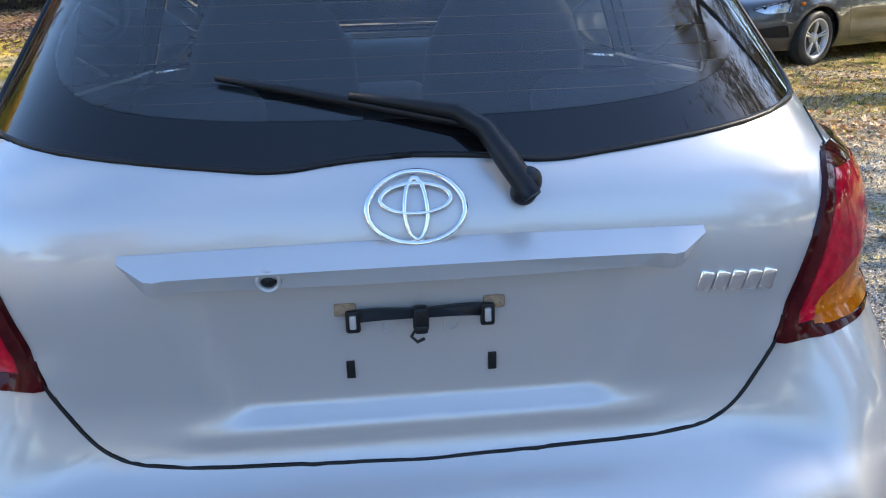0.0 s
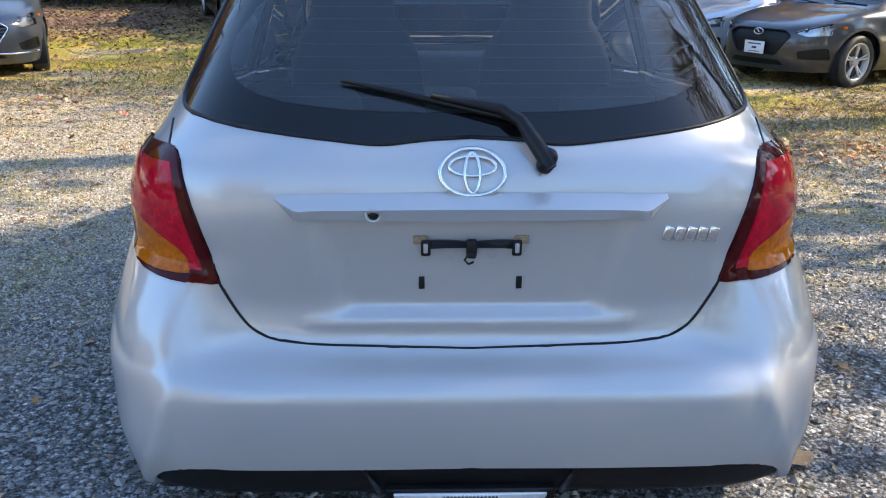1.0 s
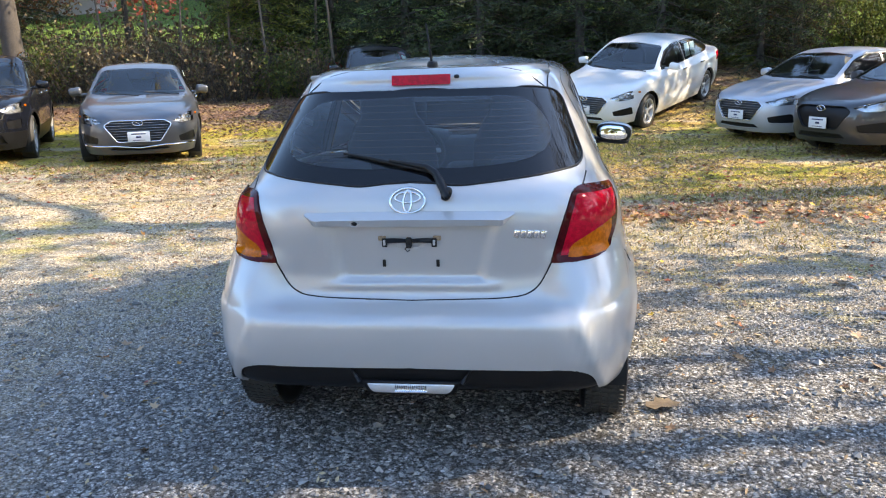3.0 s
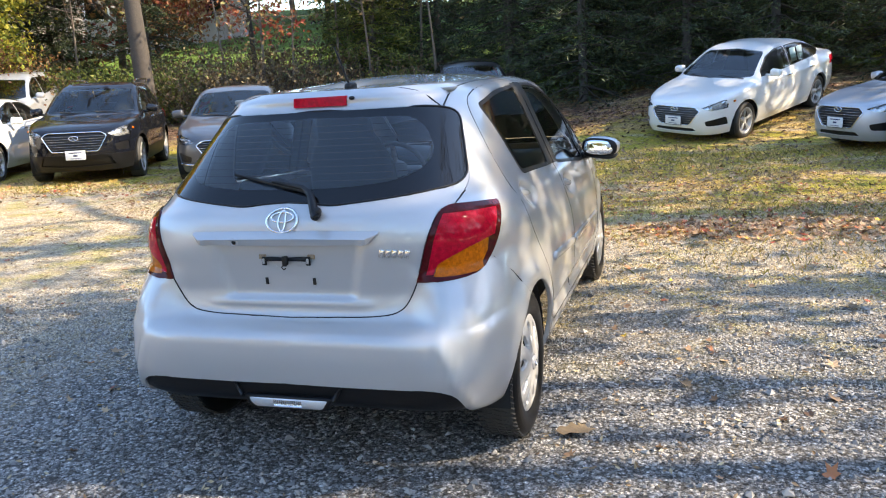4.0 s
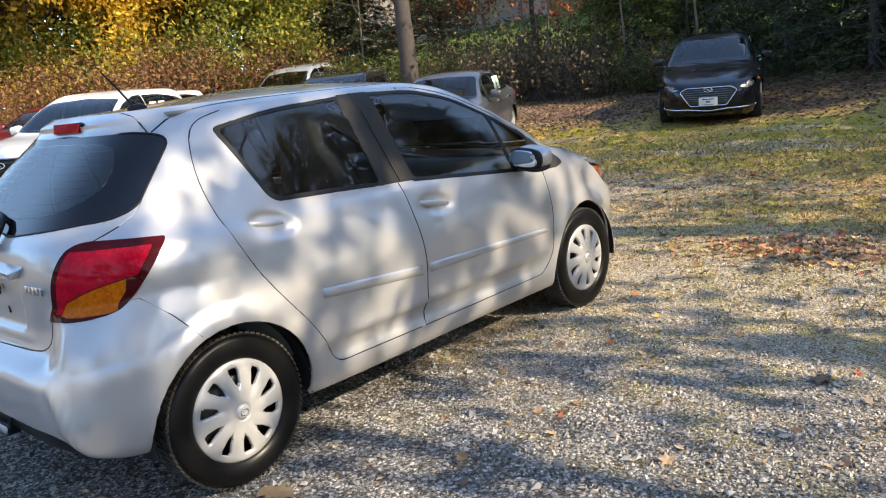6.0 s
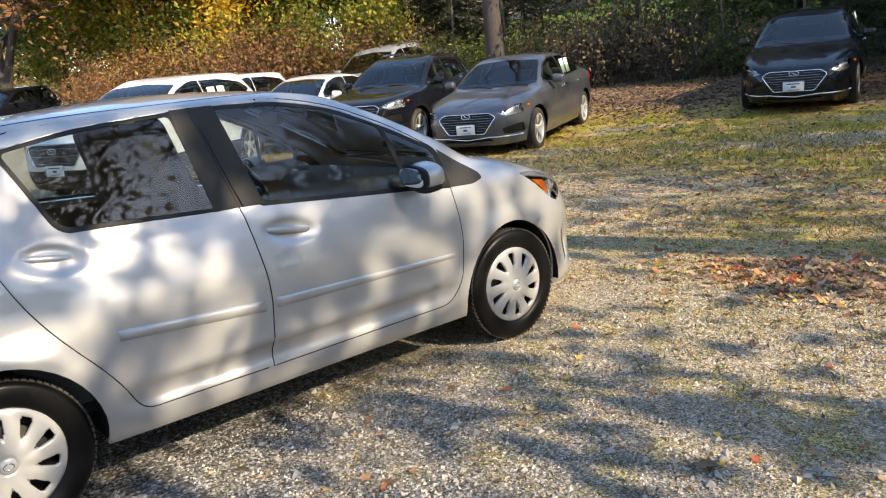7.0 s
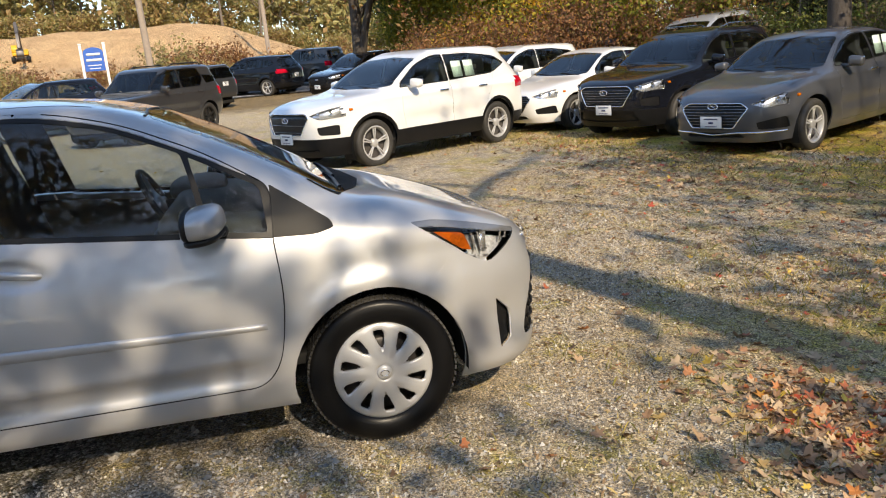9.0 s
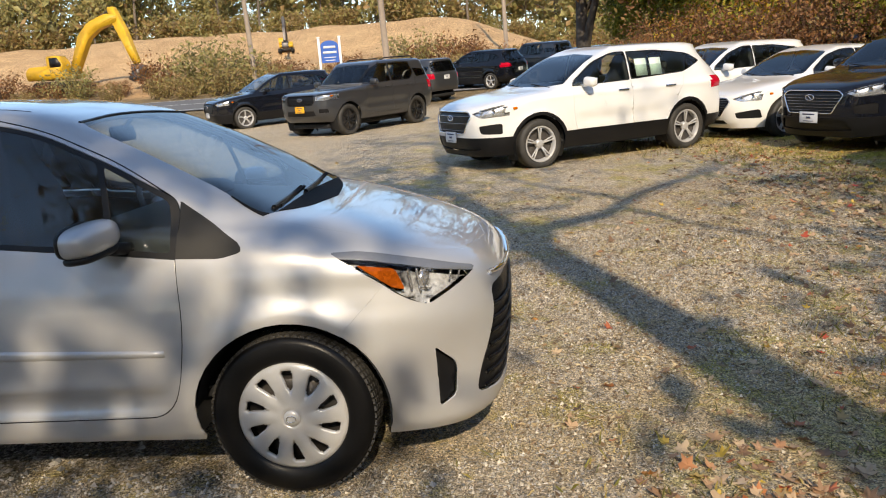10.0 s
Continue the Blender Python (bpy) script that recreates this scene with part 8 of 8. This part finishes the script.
def pebbles():
    rng = np.random.default_rng(11)
    n = 125000
    x = rng.uniform(-6.5, 6.5, n)
    y = rng.uniform(-4.2, 6.5, n)
    thick = np.clip(1.25 - np.maximum(0, y - 1.6) * 0.35 - np.maximum(0, -x - 1.8) * 0.30, 0.06, 1)
    ok = (rng.uniform(size=n) < thick)
    x, y = x[ok], y[ok]
    n = len(x)
    s = np.clip(rng.lognormal(math.log(0.0066), 0.45, n), 0.003, 0.022)
    s *= np.clip(1.15 - np.maximum(0, y - 1.2) * 0.25 - np.maximum(0, -x - 1.8) * 0.15, 0.55, 1)
    base = np.array([(1, 0, 0), (-1, 0, 0), (0, 1, 0), (0, -1, 0), (0, 0, 1), (0, 0, -1)], float)
    tri = np.array([(0, 2, 4), (2, 1, 4), (1, 3, 4), (3, 0, 4), (2, 0, 5), (1, 2, 5), (3, 1, 5), (0, 3, 5)])
    v = base[None] * rng.uniform(0.6, 1.4, (n, 6, 1)) + rng.normal(size=(n, 6, 3)) * 0.22
    v[..., 2] *= 0.62
    a = rng.uniform(0, math.tau, n)
    c, sn = np.cos(a)[:, None], np.sin(a)[:, None]
    vx, vy = v[..., 0] * c - v[..., 1] * sn, v[..., 0] * sn + v[..., 1] * c
    z = np.array([ground_z(p, q) for p, q in zip(x, y)])
    pts = np.stack([vx * s[:, None] + x[:, None], vy * s[:, None] + y[:, None], v[..., 2] * s[:, None] + (z + s * 0.25)[:, None]], -1)
    faces = (tri[None] + (np.arange(n) * 6)[:, None, None]).reshape(-1, 3)
    ob = from_arrays("gravel", pts.reshape(-1, 3).tolist(), faces.tolist(), PEBBLE, smooth=False)
    tagged(ob, "loose grey crushed stone over the lot", "gravel", kind="stuff")


pebbles()


def grit():
    """Fine broken stone among the dirt, each a small four-sided chip."""
    rng = np.random.default_rng(19)
    n = 120000
    x, y = rng.uniform(-3.5, 4.2, n), rng.uniform(0.6, 6.4, n)
    ok = ~((np.abs(x) < 0.6) & (y < 3.2))
    x, y = x[ok], y[ok]
    n = len(x)
    s = np.clip(rng.lognormal(math.log(0.0052), 0.35, n), 0.003, 0.012)
    v = np.array([(1, 0, -0.4), (-0.5, 0.87, -0.4), (-0.5, -0.87, -0.4), (0, 0, 0.75)])[None] * rng.uniform(0.6, 1.4, (n, 4, 1)) + rng.normal(size=(n, 4, 3)) * 0.2
    a = rng.uniform(0, math.tau, n)
    c, sn = np.cos(a)[:, None], np.sin(a)[:, None]
    z = np.array([ground_z(p, q) for p, q in zip(x, y)])
    pts = np.stack([(v[..., 0] * c - v[..., 1] * sn) * s[:, None] + x[:, None], (v[..., 0] * sn + v[..., 1] * c) * s[:, None] + y[:, None], v[..., 2] * s[:, None] + (z + s * 0.3)[:, None]], -1)
    faces = (np.array([(0, 1, 3), (1, 2, 3), (2, 0, 3)])[None] + (np.arange(n) * 4)[:, None, None]).reshape(-1, 3)
    ob = from_arrays("grit", pts.reshape(-1, 3).tolist(), faces.tolist(), CHIPS, smooth=False)
    tagged(ob, "fine grey and tan stone chips in the dirt", "gravel", kind="stuff")


grit()


def maple_leaf(rng, x, y, z, s):
    """One curled, lobed leaf as a fan of points."""
    n = 11
    a0 = rng.uniform(0, math.tau)
    tilt = rng.normal(size=2) * 0.35
    out = [(x, y, z + s * 0.12)]
    for k in range(n):
        a = a0 + k * math.tau / n
        r = s * (1.0 if k % 2 == 0 else 0.55) * rng.uniform(0.8, 1.1)
        dx, dy = r * math.cos(a), r * math.sin(a)
        out.append((x + dx, y + dy, z + max(0.001, s * 0.15 + dx * tilt[0] + dy * tilt[1] + s * 0.3 * rng.uniform(0, 1) * (k % 2 == 0))))
    return out, n


def leaf_cover(name, label, spots, seed, material=None):
    rng = np.random.default_rng(seed)
    verts, faces = [], []
    for cx, cy, rx, ry, count, s in spots:
        for k in range(count):
            x, y = cx + rng.normal() * rx, cy + rng.normal() * ry
            if -0.95 < x < 0.95 and -0.7 < y < 3.4:
                continue
            v, n = maple_leaf(rng, x, y, ground_z(x, y) + 0.004, s * rng.uniform(0.5, 1.25))
            b = len(verts)
            verts += v
            faces += [(b, b + 1 + i, b + 1 + (i + 1) % n) for i in range(n)]
    ob = from_arrays(name, verts, faces, material or FALLEN, smooth=False)
    return tagged(ob, label, "leaves", kind="stuff")


leaf_cover("leaf_drift", "drift of brown, red and yellow maple leaves", [(1.45, 4.25, 0.34, 0.24, 760, 0.031), (2.1, 4.35, 0.58, 0.28, 900, 0.031), (3.1, 4.4, 0.8, 0.28, 650, 0.031), (1.3, 4.1, 0.3, 0.22, 160, 0.031), (0.6, 4.2, 0.22, 0.14, 34, 0.03)], 101)
leaf_cover("scattered_leaves", "single fallen leaves scattered over gravel and grass", [(0, 4, 4.5, 3.0, 1500, 0.022), (2.5, 1.2, 1.2, 1.2, 40, 0.030), (4, 8, 4, 2.5, 3000, 0.030), (-4, 8.5, 3.5, 1.6, 1600, 0.036), (-6, 4, 3, 3, 400, 0.03), (1, 0, 2.5, 2.5, 50, 0.032), (3, 6.6, 2.5, 0.5, 1100, 0.030), (2.6, 5.5, 2.2, 0.4, 1500, 0.028), (-6.5, 6.8, 2.2, 0.6, 1300, 0.034)], 103)
leaf_cover("bank_litter", "thick brown leaf litter on the wooded bank, coloured darker for shade", [(-6.5, 14.5, 2.6, 1.6, 5200, 0.036), (0, 15.0, 4.0, 1.6, 5000, 0.036), (5, 14, 3, 2.0, 2600, 0.036), (-11, 14, 2, 1.5, 1800, 0.036), (-6.0, 12.6, 1.2, 0.7, 1300, 0.034), (0.5, 9.6, 3.4, 1.5, 3600, 0.024), (4.5, 7.6, 2.5, 1.0, 1600, 0.024)], 107, SHADED_LITTER)


def curled_leaf(x, y, turn, size, label):
    """A large dry leaf, curled up along its rib, with a stalk."""
    rng = np.random.default_rng(int(1000 * abs(x) + 77))
    ob = thing("dry_leaf", label, "leaf", pose(x, y, ground_z(x, y) + 0.006, 0, 0, turn))
    outline = [(-1.0, 0.0), (-0.7, 0.5), (-0.35, 0.42), (-0.05, 0.85), (0.15, 0.45), (0.55, 0.55), (0.62, 0.2), (1.0, 0.0)]
    bm = bmesh.new()
    rib = [bm.verts.new((u * size, 0, 0.004 + 0.012 * rng.uniform())) for u, v in outline]
    for sg in (1, -1):
        edge = [bm.verts.new((u * size, sg * v * size * rng.uniform(0.85, 1.1), 0.006 + 0.022 * v * rng.uniform(0.6, 1.4))) for u, v in outline[1:-1]]
        chain = [rib[0]] + edge + [rib[-1]]
        for i in range(len(chain) - 1):
            vs = [rib[i], rib[i + 1], chain[i + 1], chain[i]]
            vs = [v for k, v in enumerate(vs) if v not in vs[:k]]
            bm.faces.new(vs if sg < 0 else vs[::-1])
    part("leaf_blade", bm, DRY_LEAF, ob)
    bm = bmesh.new()
    tube(bm, [(-size, 0, 0.006), (-1.3 * size, 0.1 * size, 0.004), (-1.6 * size, 0.12 * size, 0.003)], 0.0016, 5)
    part("stalk", bm, DRY_LEAF, ob)
    return ob


DRY_LEAF = surface("dry_leaf", (0.16, 0.115, 0.068), 0.8, 0, 0.3, 18, 120, 0.2)
curled_leaf(0.99, -0.02, 20, 0.085, "large dry brown leaf lying on gravel by a wheel")
curled_leaf(1.42, 0.55, 120, 0.045, "curled dry leaf on the gravel")
curled_leaf(2.35, 1.9, 70, 0.05, "curled dry leaf on the gravel")


def leaf_crumbs():
    """Broken leaf, straw and twig bits lying between the stones."""
    rng = np.random.default_rng(117)
    n = 130000
    x, y = rng.uniform(-6, 6, n), rng.uniform(-2.5, 8, n)
    ok = rng.uniform(size=n) < np.clip(0.10 + 0.30 * np.clip(y - 1.6, 0, 3), 0, 1)
    ok &= ~((np.abs(x) < 0.86) & (y > -0.6) & (y < 3.3))
    x, y = x[ok], y[ok]
    c = np.stack([x, y, np.array([ground_z(p, q) + 0.007 for p, q in zip(x, y)])], -1)
    ob = leaf_mesh("leaf_crumbs", c, 0.0105, CRUMB, None, rng, 0.75, 1.4)
    tagged(ob, "crumbled leaf and straw bits between the stones", "litter", kind="stuff")


CRUMB = foliage("leaf_crumb", ((0.0, (0.10, 0.06, 0.03)), (0.4, (0.26, 0.17, 0.09)), (0.75, (0.44, 0.34, 0.19)), (1.0, (0.58, 0.48, 0.30))), 0.1)
leaf_crumbs()


def grass_cover():
    rng = np.random.default_rng(131)
    verts, faces = [], []
    spots = [(2.5, 5.3, 2.2, 0.35, 2600, 0.035), (5.0, 6.3, 2.5, 0.5, 1800, 0.04), (0.5, 8.6, 2.5, 0.7, 2600, 0.045), (-2.0, 10.5, 1.6, 0.8, 2600, 0.05), (-6.2, 7.3, 1.8, 0.35, 1500, 0.035), (-8.6, 6.6, 1.6, 0.4, 900, 0.04), (2.5, 10.0, 2.0, 0.5, 1800, 0.05),
             (1.9, 2.9, 0.6, 0.3, 300, 0.03), (0.9, 3.9, 0.4, 0.3, 260, 0.03), (-3.5, 8.5, 0.8, 0.6, 700, 0.05), (2.2, 3.6, 0.5, 0.3, 300, 0.03), (-11, 5.6, 1.0, 0.5, 500, 0.07), (0.1, 5.0, 0.5, 0.3, 260, 0.03), (-9.5, 4.6, 0.7, 1.0, 500, 0.05)]
    for cx, cy, rx, ry, count, h in spots:
        for k in range(count):
            x, y = cx + rng.normal() * rx, cy + rng.normal() * ry
            z = ground_z(x, y)
            a, hh = rng.uniform(0, math.tau), h * rng.uniform(0.5, 1.7)
            dx, dy = 0.0035 * math.cos(a), 0.0035 * math.sin(a)
            lx, ly = rng.normal(size=2) * hh * 0.5
            b = len(verts)
            verts += [(x - dx, y - dy, z), (x + dx, y + dy, z), (x + lx * 0.5 + dx * 0.6, y + ly * 0.5 + dy * 0.6, z + hh * 0.7), (x + lx, y + ly, z + hh)]
            faces += [(b, b + 1, b + 2), (b, b + 2, b + 3)]
    ob = from_arrays("grass", verts, faces, BLADES, smooth=False)
    tagged(ob, "short yellowing grass and moss on the lot", "grass", kind="stuff")


grass_cover()
